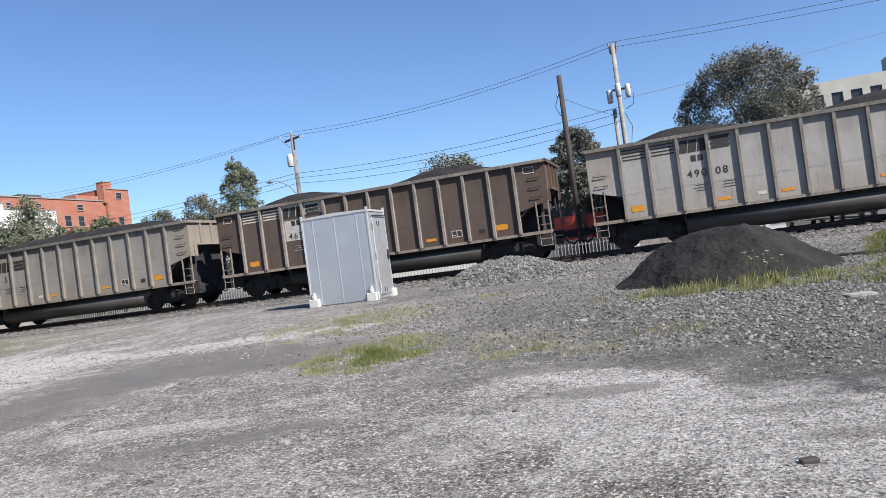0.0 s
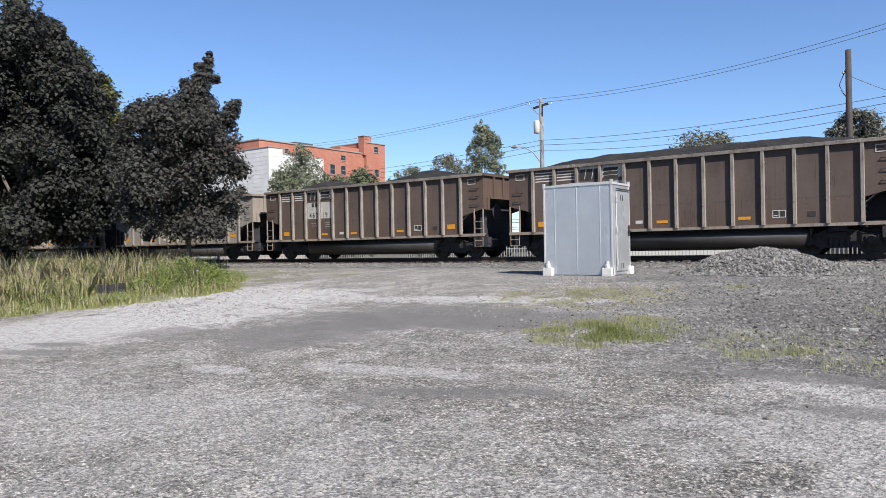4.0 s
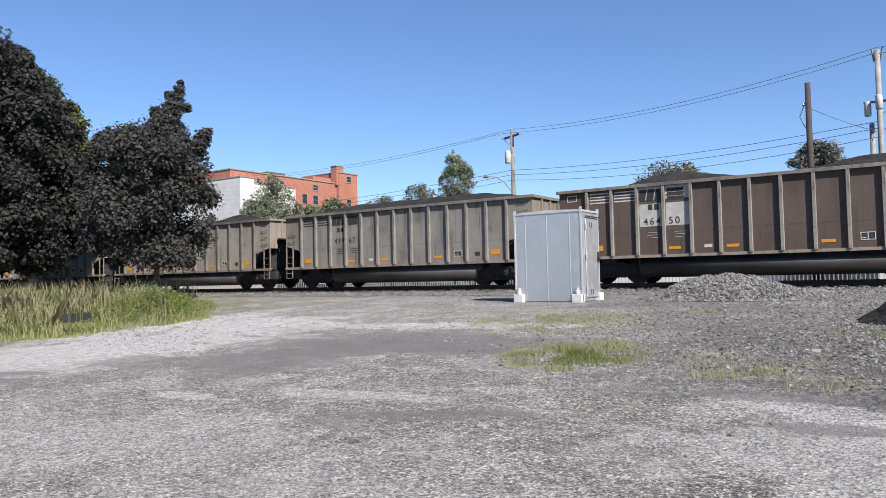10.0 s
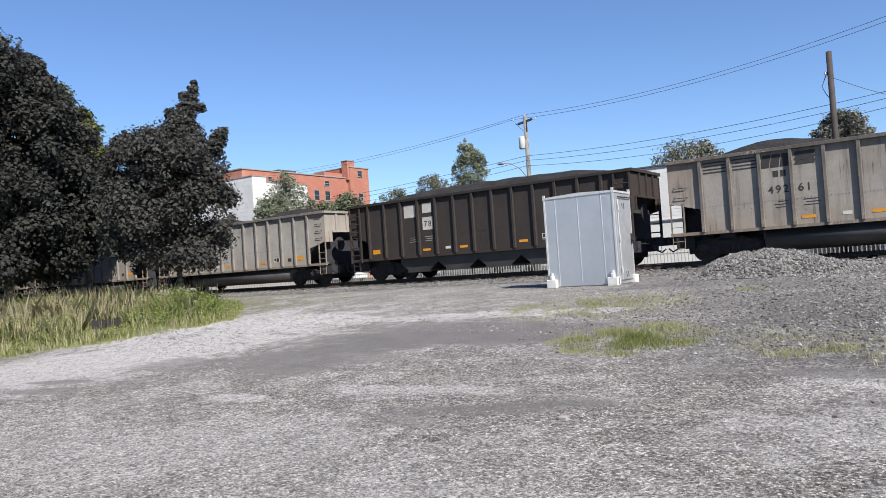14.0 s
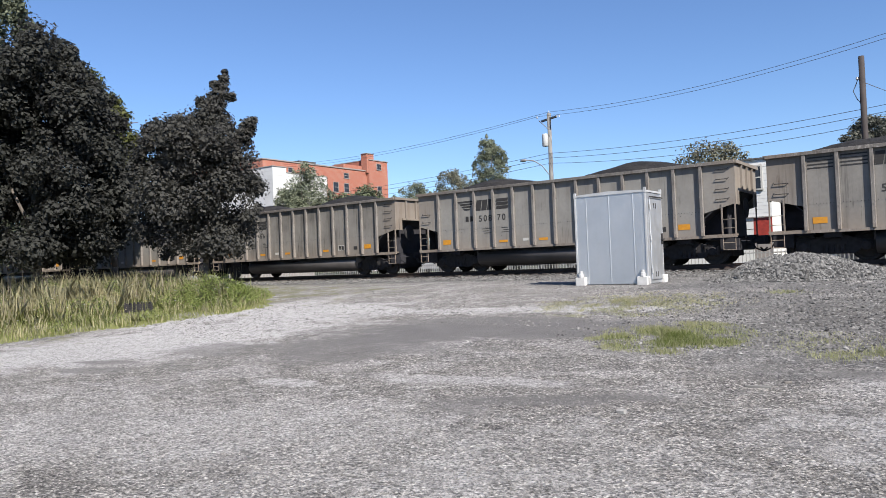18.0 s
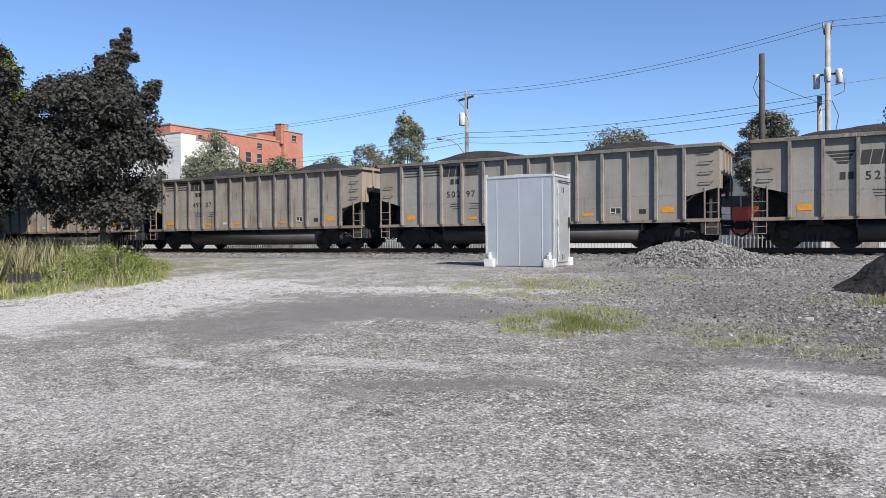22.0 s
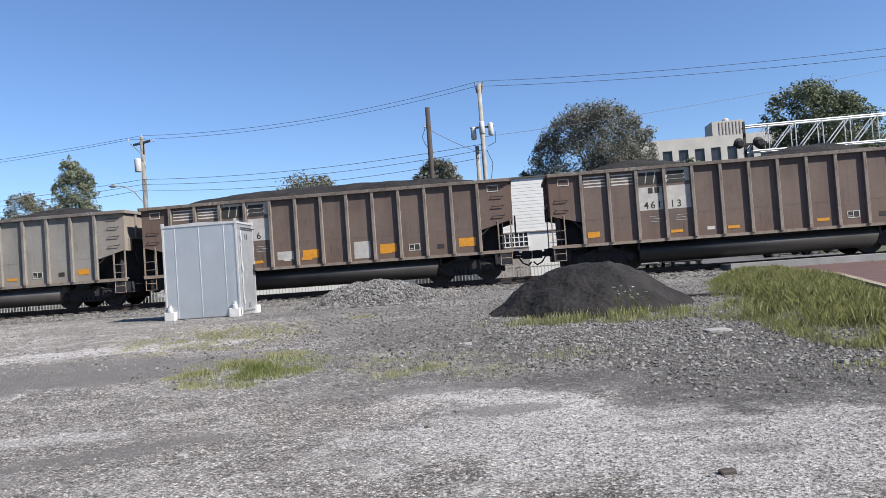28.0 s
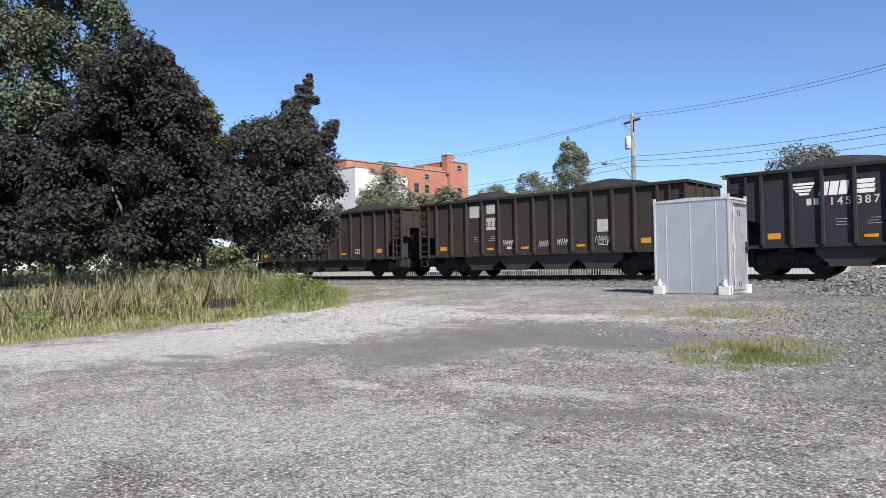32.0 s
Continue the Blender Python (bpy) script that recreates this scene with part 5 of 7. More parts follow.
FAR_L, FAR_R = Vector((-75.0, 66.0, 15.3)), Vector((36.0, 36.0, 11.2))
wire([FAR_L, (P1[0], P1[1], 12.25), (P3[0], P3[1], 12.4), FAR_R], 0.7)
wire([FAR_L + Vector((0, 0.6, -0.2)), (P1[0] - 0.7, P1[1] - 0.4, 11.95), (P3[0] - 0.2, P3[1], 12.1), FAR_R + Vector((0, 0.3, -0.4))], 0.7)
for z1, z3, s in ((9.1, 8.55, 0.45), (8.75, 8.2, 0.5), (8.35, 7.75, 0.6)):
    wire([(-75.0, 64.0, z1 + 1.3), (P1[0], P1[1] - 0.15, z1), (P3[0], P3[1] - 0.2, z3)], s, 0.017)
wire([(P2[0], P2[1], 9.0), (P3[0], P3[1], 8.0)], 0.1, 0.014)
wire([(P3[0], P3[1], 9.0), (40.0, 60.0, 16.0)], 0.5)


# ---- trees ----
def leaf_mesh(name, mat, crown, count, size, seed, droop=0.0):
    """Leaves scattered through a crown. crown: list of blobs (x, y, z, rx, ry, rz)."""
    rng = np.random.default_rng(seed)
    weights = np.array([b[3] * b[4] * b[5] for b in crown]) ** 0.6
    pick = rng.choice(len(crown), count, p=weights / weights.sum())
    blob = np.array(crown)[pick]
    d = rng.normal(size=(count, 3))
    d /= np.linalg.norm(d, axis=1)[:, None]
    r = rng.random(count) ** 0.38
    r *= 1 + 0.16 * np.sin(5.1 * d[:, 0] + 3.3 * d[:, 2] + seed) + 0.10 * rng.normal(size=count)
    c = blob[:, :3] + d * r[:, None] * blob[:, 3:]
    c[:, 2] -= droop * np.abs(r) * rng.random(count)
    # leaves face outwards and up, with some disorder
    nrm = 0.8 * d + np.array([0, 0, 0.55]) + 0.55 * rng.normal(size=(count, 3))
    nrm /= np.linalg.norm(nrm, axis=1)[:, None]
    a = np.cross(nrm, rng.normal(size=(count, 3)))
    a /= np.linalg.norm(a, axis=1)[:, None]
    b = np.cross(nrm, a)
    s = size * (0.55 + 0.9 * rng.random(count))[:, None]
    tip = c + a * s
    left = c + b * s * 0.55 + nrm * s * 0.18
    right = c - b * s * 0.55 + nrm * s * 0.18
    tail = c - a * s * 0.6
    v = np.stack([tip, left, tail, right], 1).reshape(-1, 3)
    me = bpy.data.meshes.new(name)
    me.vertices.add(len(v))
    me.vertices.foreach_set("co", v.ravel())
    me.loops.add(len(v))
    me.loops.foreach_set("vertex_index", np.arange(len(v)))
    me.polygons.add(count)
    me.polygons.foreach_set("loop_start", np.arange(count) * 4)
    me.polygons.foreach_set("loop_total", np.full(count, 4))
    me.update(calc_edges=True)
    me.materials.append(mat)
    return me


def tree(name, x, y, label, mat, crown, trunk_r, trunk_top, count, size, seed, droop=0.0, limbs=9):
    t = thing(name, (0, 0, 0), label, "tree")
    rng = random.Random(seed)
    z0 = ground_z(x, y) - 0.1
    sh = Shape()
    pts = [Vector((x, y, z0))]
    for i in range(1, 6):
        pts.append(Vector((x + rng.uniform(-0.12, 0.12), y + rng.uniform(-0.12, 0.12), z0 + (trunk_top - z0) * i / 5)))
    for i in range(5):
        sh.tube(pts[i], pts[i + 1], trunk_r * (1 - 0.17 * i), trunk_r * (1 - 0.17 * (i + 1)), 9)
    part("trunk", sh, M_BARK, t, smooth=True)
    for i in range(limbs):
        b = crown[i % len(crown)]
        k = rng.uniform(0.25, 0.95)
        p = pts[0].lerp(pts[5], k)
        q = Vector((b[0] + rng.uniform(-0.6, 0.6) * b[3], b[1] + rng.uniform(-0.6, 0.6) * b[4], max(p.z + 0.5, b[2] + rng.uniform(-0.5, 0.5) * b[5])))
        mid = p.lerp(q, 0.5) + Vector((0, 0, -0.2))
        part("limb", Shape().tube(p, mid, trunk_r * 0.42, trunk_r * 0.28, 6).tube(mid, q, trunk_r * 0.28, trunk_r * 0.08, 6), M_BARK, t, smooth=True)
    part("crown", leaf_mesh("crown", mat, crown, count, size, seed, droop), None, t)
    return t


def heap(x, y, z0, z1, r, n, seed, form="round", fill=0.30):
    """Blobs that fill a crown of the given outline."""
    rng = random.Random(seed)
    outline = {"round": (0.55, 0.9, 1.0, 0.95, 0.72, 0.35), "low": (0.85, 1.0, 0.98, 0.86, 0.62, 0.25), "cone": (0.8, 1.0, 0.82, 0.6, 0.36, 0.10), "wide": (0.45, 0.8, 1.0, 1.0, 0.8, 0.45), "tall": (0.7, 1.0, 1.0, 0.92, 0.8, 0.4)}[form]
    out = []
    for i in range(n):
        k = (i + rng.random()) / n
        w = r * float(np.interp(k, np.linspace(0, 1, 6), outline))
        a = rng.uniform(0, 6.283)
        b = r * fill * rng.uniform(0.75, 1.25)
        d = max(0.0, w - b * 0.75) * rng.random() ** 0.35
        out.append((x + d * math.cos(a), y + d * math.sin(a), z0 + b * 0.6 + (z1 - z0 - b * 1.4) * k, b, b, b * 0.8))
    return out


def crown_of(x, y, rows, depth, b, n, seed, turn):
    """Blobs that fill an outline, given as rows of height, left and right reach; turn: degrees from +y at which it is seen."""
    rng = random.Random(seed)
    ca, sa = math.cos(radians(turn)), math.sin(radians(turn))
    zs = [r[0] for r in rows]
    fine = np.linspace(zs[0], zs[-1], 60)
    left = np.interp(fine, zs, [r[1] for r in rows])
    right = np.interp(fine, zs, [r[2] for r in rows])
    weight = np.maximum(0.15, right - left)
    weight = np.cumsum(weight / weight.sum())
    out = []
    for i in range(n):
        k = int(np.searchsorted(weight, rng.random()))
        k = min(k, 59)
        half = (right[k] - left[k]) / 2
        r = min(b * rng.uniform(0.7, 1.25), max(0.16, half * 0.85))
        mid = (right[k] + left[k]) / 2
        s = 1 - 2 * rng.random()
        s = math.copysign(abs(s) ** 0.95, s)
        u = mid + s * max(0.0, half - r * 0.8)
        if i % 3 == 0:  # small sprays that break the outline
            r *= rng.uniform(0.35, 0.6)
            s = math.copysign(1 - 0.25 * rng.random() ** 2, s)
            u = mid + s * (half - 0.2 * r)
        w = depth * math.sqrt(max(0.0, 1 - s * s)) * rng.uniform(-1, 1) * min(1.0, half / 2)
        z = min(max(fine[k], zs[0] + 0.6 * r), zs[-1] - 0.6 * r)
        out.append((x + ca * u - sa * w, y + sa * u + ca * w, z, r, r, r * 0.85))
    return out


def plant_trees():
    # maroon maples in front of the track
    rows = [(1.75, -1.0, 1.6), (2.2, -2.0, 2.1), (2.9, -2.6, 2.4), (3.6, -2.75, 2.55), (4.8, -2.7, 2.65), (6.0, -2.4, 2.4), (6.8, -2.1, 2.2), (7.4, -1.7, 1.6)]
    crown = crown_of(-27.4, 18.5, rows, 2.4, 0.8, 120, 3, 53)
    ux, uy = math.cos(radians(53)), math.sin(radians(53))
    for u, z, r in ((0.45, 7.7, 0.80), (0.75, 8.2, 0.62), (0.3, 8.45, 0.32), (0.95, 8.7, 0.48), (1.5, 8.75, 0.26), (1.1, 9.15, 0.36), (0.85, 9.25, 0.22), (1.25, 9.5, 0.25), (1.3, 9.8, 0.16), (2.2, 7.5, 0.38), (2.4, 7.7, 0.22),
                    (-1.55, 7.45, 0.34), (-1.85, 7.25, 0.34), (-0.65, 7.6, 0.36), (-1.1, 7.3, 0.4), (1.9, 7.0, 0.5), (2.15, 7.25, 0.38), (-1.3, 6.9, 0.6), (-0.3, 7.3, 0.6), (-1.9, 6.8, 0.45), (1.2, 7.5, 0.5)):
        crown += [(-27.4 + ux * u, 18.5 + uy * u, z, r, r, r * 0.85)] * 3
    tree("maple_tree", -27.2, 18.7, "dense maroon-leaved maple with a pointed leader among weeds", L_BRONZE, crown, 0.14, 6.5, 62000, 0.088, 21)
    rows = [(1.9, -4.6, 2.0), (2.5, -4.8, 3.3), (3.2, -4.9, 4.3), (4.6, -4.9, 4.9), (6.1, -4.7, 5.0), (7.4, -4.3, 4.8), (8.8, -3.8, 4.3), (9.8, -3.3, 3.9), (10.8, -2.7, 3.3), (12.0, -2.1, 2.3), (12.8, -1.3, 1.7), (13.4, -0.4, 0.9)]
    tree("maple_tree", -38.6, 17.0, "broad maroon-leaved maple with low dense crown", L_MAROON, crown_of(-38.6, 17.0, rows, 3.6, 0.95, 330, 5, 62), 0.24, 10.5, 112000, 0.125, 22)
    tree("maple_tree", -49.0, 13.5, "maroon-leaved maple in a dense row", L_MAROON, crown_of(-49.0, 13.5, [(2.2, -4, 4), (4, -4.6, 4.6), (7, -4.0, 4.0), (8.6, -2.2, 2.2), (9.4, -0.6, 0.6)], 3.4, 1.3, 90, 7, 70), 0.24, 8.5, 30000, 0.19, 36)
    # Added behind the broad maple; its leaves imitate the sunlit right edge.
    tree("maple_tree", -41.6, 22.6, "olive-leaved tree standing in for the maple's sunlit rim", L_RIM, crown_of(-41.6, 22.6, [(5.0, -1.0, 2.1), (8.0, -1.5, 1.9), (10.0, -2.2, 1.4), (11.5, -2.4, 0.5), (13.0, -2.6, -0.5), (14.2, -2.5, -1.5)], 1.6, 0.8, 130, 6, 62), 0.2, 7.0, 22000, 0.14, 23)
    # tall green trees at the edge of the yard
    tall = [(2.5, -5, 5), (6, -6, 6), (13, -6, 5.2), (17, -6, 4.6), (18.5, -6, 4.3), (20, -5.5, 5.2), (22, -5, 4.2), (25, -3, 2.2), (27, -1, 0.8)]
    tree("willow_tree", -57.0, 20.0, "tall grey-green tree with hanging branches", L_WILLOW, crown_of(-57, 20, tall, 4, 1.0, 430, 8, 70), 0.3, 17, 95000, 0.165, 24, 1.3)
    tree("willow_tree", -68.0, 13.0, "tall grey-green tree with hanging branches", L_DEEP, crown_of(-68, 13, tall, 4, 1.3, 110, 9, 78), 0.3, 13, 26000, 0.22, 25, 0.9)
    # beyond the track
    tree("tree", -64.4, 60.0, "grey-green ornamental tree before a white wall", L_GREY, crown_of(-64.6, 60, [(2, -3, 3), (7.5, -3.9, 3.9), (9.5, -3.4, 3.4), (11.5, -2.3, 2.3), (13.0, -1.1, 1.1), (14.0, -0.3, 0.3)], 3, 1.2, 170, 10, 46), 0.25, 9, 30000, 0.14, 26)
    tree("tree", -61.5, 66.0, "round dark green tree beside a brick wall", L_DEEP, crown_of(-61.5, 66, [(1, -3, 3), (8, -3.2, 3.4), (10, -2.6, 2.6), (11, -1, 1)], 3, 1.0, 70, 11, 43), 0.25, 7, 9000, 0.22, 27)
    tree("tree", -40.0, 62.0, "slender grey-green tree with ragged leader", L_GREY, crown_of(-39.8, 62, [(2, -1.5, 1.6), (6, -1.9, 2.1), (9.5, -1.8, 2.2), (11.3, -1.6, 1.9), (12.4, -1.3, 1.6), (13.2, -1.0, 0.7), (13.8, -0.5, 0.2), (14.3, -0.3, -0.1)], 1.8, 0.55, 230, 12, 33), 0.18, 10, 36000, 0.10, 28, 0.4)
    tree("tree", -57.4, 72.0, "low grey-green tree with spreading top", L_GREY, crown_of(-57.4, 72, [(2, -3, 3), (8, -3.5, 3.0), (10, -2.8, 2.4), (11.6, -0.8, 1.2)], 3, 0.7, 190, 13, 38), 0.25, 8, 26000, 0.11, 29)
    tree("tree", -50.6, 72.0, "olive tree with rusty tinge and open crown", L_OLIVE, crown_of(-50.6, 72, [(2, -2.9, 2.9), (9, -3.2, 2.6), (11.0, -2.9, 1.8), (12.4, -2.0, 0.2)], 3, 0.7, 190, 14, 36), 0.25, 8, 26000, 0.11, 30)
    tree("tree", -17.7, 62.0, "low olive-green tree showing above the coal", L_OLIVE, crown_of(-17.7, 62, [(2, -2.4, 2.4), (8.5, -3.1, 3.0), (9.6, -2.4, 2.3), (10.4, -1.0, 1.0)], 2.6, 1.1, 130, 15, 16), 0.25, 8, 15000, 0.13, 31)
    tree("tree", -4.3, 40.6, "dense grey-green tree behind a bare pole", L_SAGE, crown_of(-4.3, 40.9, [(3.2, -0.9, 0.9), (4.2, -1.5, 1.4), (5.2, -1.6, 1.5), (6.4, -1.4, 1.35), (7.1, -0.9, 1.0), (7.6, -0.4, 0.4)], 1.4, 0.42, 150, 16, 6), 0.12, 5, 24000, 0.075, 32)
    tree("tree", 7.2, 60.0, "large open-crowned green tree", L_SAGE, crown_of(7.2, 60, [(2.5, -5.5, 4.3), (7, -6.8, 5.2), (8.8, -6.2, 5.0), (10.2, -5.2, 4.6), (11.6, -4.5, 4.3), (12.5, -3.6, 3.4), (13.3, -2.7, 2.0), (14.0, -0.8, 1.2)], 4.5, 0.95, 430, 17, -7), 0.3, 9, 70000, 0.105, 33)
    tree("tree", 33.5, 76.0, "large dark green tree behind a gantry", L_DEEP, crown_of(33.5, 76, [(3, -5, 6), (10, -6.8, 6), (14.0, -7.0, 3.3), (15.2, -7.0, 2.2), (16.4, -6.2, 0.8), (17.3, -4.2, 0.3), (17.8, -1.6, -0.3)], 5, 1.15, 330, 18, -25), 0.35, 10, 46000, 0.16, 34)
    tree("tree", 20.5, 84.0, "low dark shrubby tree before a pale building", L_DEEP, crown_of(20.0, 84, [(1, -4, 4), (6, -5, 5), (10, -3.5, 3.5), (11.5, -1, 1)], 4, 1.2, 70, 19, -13), 0.3, 8, 9000, 0.28, 35)
    # thicket far behind the maples
    for k, (x, y, h) in enumerate(((-62, 36, 3.6), (-70, 38, 4.2), (-79, 37, 3.8), (-88, 40, 5.0), (-98, 36, 5.0), (-110, 38, 6.0), (-125, 36, 6.5), (-60, 58, 3.4), (-55.5, 57, 3.0), (-65.5, 59.5, 3.6))):
        tree("shrub", x, y, "dark overgrown shrub beyond the railway", L_DEEP if k % 2 else L_GREEN, crown_of(x, y, [(0.4, -3.6, 3.6), (h * 0.5, -3.9, 3.9), (h * 0.85, -2.6, 2.6), (h, -0.8, 0.8)], 2.6, 0.8, 40, 80 + k, 62), 0.1, h * 0.6, 4200, 0.20, 90 + k, limbs=4)


plant_trees()


# ---- grass and weeds ----
def blades(name, mat, count, place, height, width, seed, label, lean=0.35):
    rng = np.random.default_rng(seed)
    pts = []
    r2 = random.Random(seed)
    for _ in range(count * 6):
        if len(pts) == count:
            break
        p = place(r2)
        if p is not None:
            pts.append((p[0], p[1], ground_z(p[0], p[1]), p[2] if len(p) > 2 else 1.0))
    p = np.array(pts)
    n = len(p)
    a = rng.uniform(0, 2 * np.pi, n)
    h = height * (0.45 + 0.75 * rng.random(n)) * p[:, 3]
    w = width * (0.6 + 0.8 * rng.random(n))
    side = np.stack([np.cos(a), np.sin(a), 0 * a], 1) * w[:, None]
    bend = np.stack([-np.sin(a), np.cos(a), 0 * a], 1) * (h * lean * rng.uniform(-1, 1, n))[:, None]
    up = np.stack([0 * a, 0 * a, h], 1)
    b = p[:, :3]
    v = np.stack([b - side, b + side, b + bend * 0.4 + up * 0.6 + side * 0.6, b + bend + up, b + bend * 0.4 + up * 0.6 - side * 0.6], 1).reshape(-1, 3)
    me = bpy.data.meshes.new(name)
    me.vertices.add(len(v))
    me.vertices.foreach_set("co", v.ravel())
    me.loops.add(len(v))
    me.loops.foreach_set("vertex_index", np.arange(len(v)))
    me.polygons.add(n)
    me.polygons.foreach_set("loop_start", np.arange(n) * 5)
    me.polygons.foreach_set("loop_total", np.full(n, 5))
    me.update(calc_edges=True)
    me.materials.append(mat)
    tagged(new(name, me), label, "grass", kind="stuff")


def left_edge(y):
    """The yard's edge of the weedy strip, as x for a y."""
    return float(np.interp(y, [2, 3.7, 5.2, 6.5, 7.9, 9.1, 11.2, 12.2, 13.4, 15.6, 16.8], [-15.4, -16.0, -16.8, -17.2, -17.0, -16.2, -15.9, -15.9, -17.0, -19.4, -24.0]))


GRATE = (-20.2, 11.3)


def near(x, y, cx, cy, r):
    return math.exp(-((x - cx) ** 2 + (y - cy) ** 2) / (r * r))


def left_weeds(rng):
    """Low at the yard's edge, tall further in, with one leafy bush."""
    y = rng.uniform(2.5, 16.8)
    x = left_edge(y) - 13 * rng.random() ** 1.3 + 0.5 * noise.noise((y * 1.3, 0, 0)) + 0.25 * noise.noise((y * 5, 0, 3))
    patch = noise.noise((x * 0.7, y * 0.7, 9)) + 0.5 * noise.noise((x * 2.1, y * 2.1, 4))
    if patch < -0.25 and rng.random() < 0.5:
        return None
    k = float(np.interp(left_edge(y) - x, [0, 0.5, 2.2, 4.2, 7], [0.14, 0.36, 0.5, 1.0, 1.15])) * (0.9 + 0.7 * patch)
    k += 0.75 * near(x, y, -19.0, 13.0, 0.95)
    # kept low along the camera's line of sight, so that the grate shows
    along, aside = 0.87 * (x - GRATE[0]) - 0.49 * (y - GRATE[1]), 0.49 * (x - GRATE[0]) + 0.87 * (y - GRATE[1])
    if -0.5 < along < 3.4 and abs(aside) < 0.6:
        k = min(k, 0.2)
    return x, y, max(0.13, k)


def straw_weeds(rng):
    p = left_weeds(rng)
    if p is None:
        return None
    x, y, k = p
    thick = near(x, y, -21.6, 10.4, 1.1) + near(x, y, -20.6, 14.0, 0.9) + near(x, y, -23.5, 8.0, 1.6)
    if p[2] < 0.21 or rng.random() > 0.16 + 1.2 * thick:
        return None
    return x, y, max(k, 1.0 * min(1.0, thick))


def stem_weeds(rng):
    p = left_weeds(rng)
    return p if p is not None and left_edge(p[1]) - p[0] > 3.4 else None


def leafy_weeds(rng):
    p = left_weeds(rng)
    if p is None or p[2] < 0.31 or rng.random() > near(p[0], p[1], -19.0, 13.0, 1.2) * 2 + (0.35 if noise.noise((p[0] * 0.55, p[1] * 0.55, 33)) > 0.2 else 0.03):
        return None
    return p


def far_weeds(rng):
    y = rng.uniform(15.5, 21.5)
    return rng.uniform(-60, -25.6 - max(0, y - 16.5) * 0.5), y, 0.9 + 0.5 * noise.noise((y, 0, 0))


def oval(cx, cy, rx, ry, k=1.0, power=0.6):
    def place(rng):
        a, d = rng.uniform(0, 6.283), rng.random() ** power
        x, y = cx + rx * d * math.cos(a), cy + ry * d * math.sin(a)
        if noise.noise((x * 1.9, y * 1.9, 5)) + 0.5 * noise.noise((x * 6, y * 6, 5)) + rng.gauss(0, 0.28) < 0.02 + 0.25 * d:
            return None
        return x, y, k * (1.15 - 0.6 * d)

    return place


def meadow(rng):
    y = rng.uniform(8.2, 22.5)
    xl = float(np.interp(y, [8.2, 9.2, 11, 14, 19, 22], [3.6, 3.0, 2.9, 3.3, 4.6, 5.8]))
    xr = float(np.interp(y, [8.2, 9.2, 13, 16.4, 23], [4.6, 5.4, 6.2, 6.9, 8.0]))
    xl += 0.7 * noise.noise((y * 0.9, 3.0, 0.0)) + 0.3 * noise.noise((y * 3.0, 1.0, 0.0))
    x = rng.uniform(xl, xr)
    k = min(1.0, 0.35 + 0.9 * (x - xl), 0.5 + 0.8 * (xr - x))
    patch = noise.noise((x * 1.2, y * 1.2, 2)) + 0.5 * noise.noise((x * 3.5, y * 3.5, 2))
    if patch < -0.1 and rng.random() < 0.7:
        return None
    return x, y, k * (0.8 + 0.7 * patch)


blades("weed_grass", L_GRASS, 52000, left_weeds, 0.36, 0.0065, 41, "tall green weeds and grass at the yard's edge", 0.7)
blades("tall_stems", L_STEM, 300, stem_weeds, 0.9, 0.008, 40, "tall brown weed stems at the yard's edge", 0.18)
blades("dry_grass", L_STRAW, 11000, straw_weeds, 0.66, 0.007, 42, "dry straw-coloured grass stems at the yard's edge", 0.5)
blades("far_weeds", L_GREEN, 16000, far_weeds, 0.38, 0.007, 43, "dark weeds under the trees")
blades("far_stems", L_STRAW, 1800, far_weeds, 0.95, 0.007, 44, "tall dry stems under the trees")
blades("grass_tuft", L_PALE, 8000, oval(-4.25, 9.75, 1.15, 1.35, 1.0, 0.7), 0.07, 0.003, 53, "pale yellow-green grass tuft in the gravel", 0.5)
blades("grass_tuft", L_LIME, 3500, oval(-4.1, 9.5, 0.95, 1.0, 1.0, 0.7), 0.08, 0.003, 45, "low green grass tuft in the gravel", 0.5)
blades("sparse_grass", L_PALE, 1400, oval(-2.2, 9.5, 1.6, 0.9), 0.04, 0.003, 46, "sparse low grass in the gravel", 0.9)
blades("sparse_grass", L_PALE, 5500, oval(-6.2, 13.3, 1.9, 2.0), 0.05, 0.003, 54, "sparse pale grass before the cabinet", 0.9)
blades("sparse_grass", L_STRAW, 1500, oval(-6.2, 13.6, 2.3, 2.2), 0.06, 0.003, 47, "sparse dry grass before the cabinet", 0.9)
for k, (x, y, r) in enumerate(((-2.0, 8.6, 0.28), (-1.6, 8.9, 0.25), (-3.8, 15.3, 0.3), (-0.9, 8.5, 0.5), (-3.9, 8.5, 0.2), (0.2, 9.3, 0.5))):
    blades("grass_tuft", L_PALE, 260, lambda rng, x=x, y=y, r=r: (x + rng.gauss(0, r * 0.6), y + rng.gauss(0, r * 0.5)), 0.06, 0.003, 55 + k, "small grass tuft in the gravel", 0.8)
blades("pile_grass", L_PALE, 1300, oval(1.2, 12.4, 2.6, 0.6), 0.2, 0.0025, 48, "dry grass along the coal heap")
blades("pile_grass", L_MEADOW, 2400, oval(1.7, 12.4, 2.6, 0.55), 0.15, 0.003, 49, "green grass along the coal heap")
blades("meadow_grass", L_MEADOW, 25000, meadow, 0.23, 0.0026, 50, "long green grass at the crossing", 0.8)
blades("meadow_stems", L_PALE, 5000, meadow, 0.25, 0.0022, 51, "dry stems among the green grass")
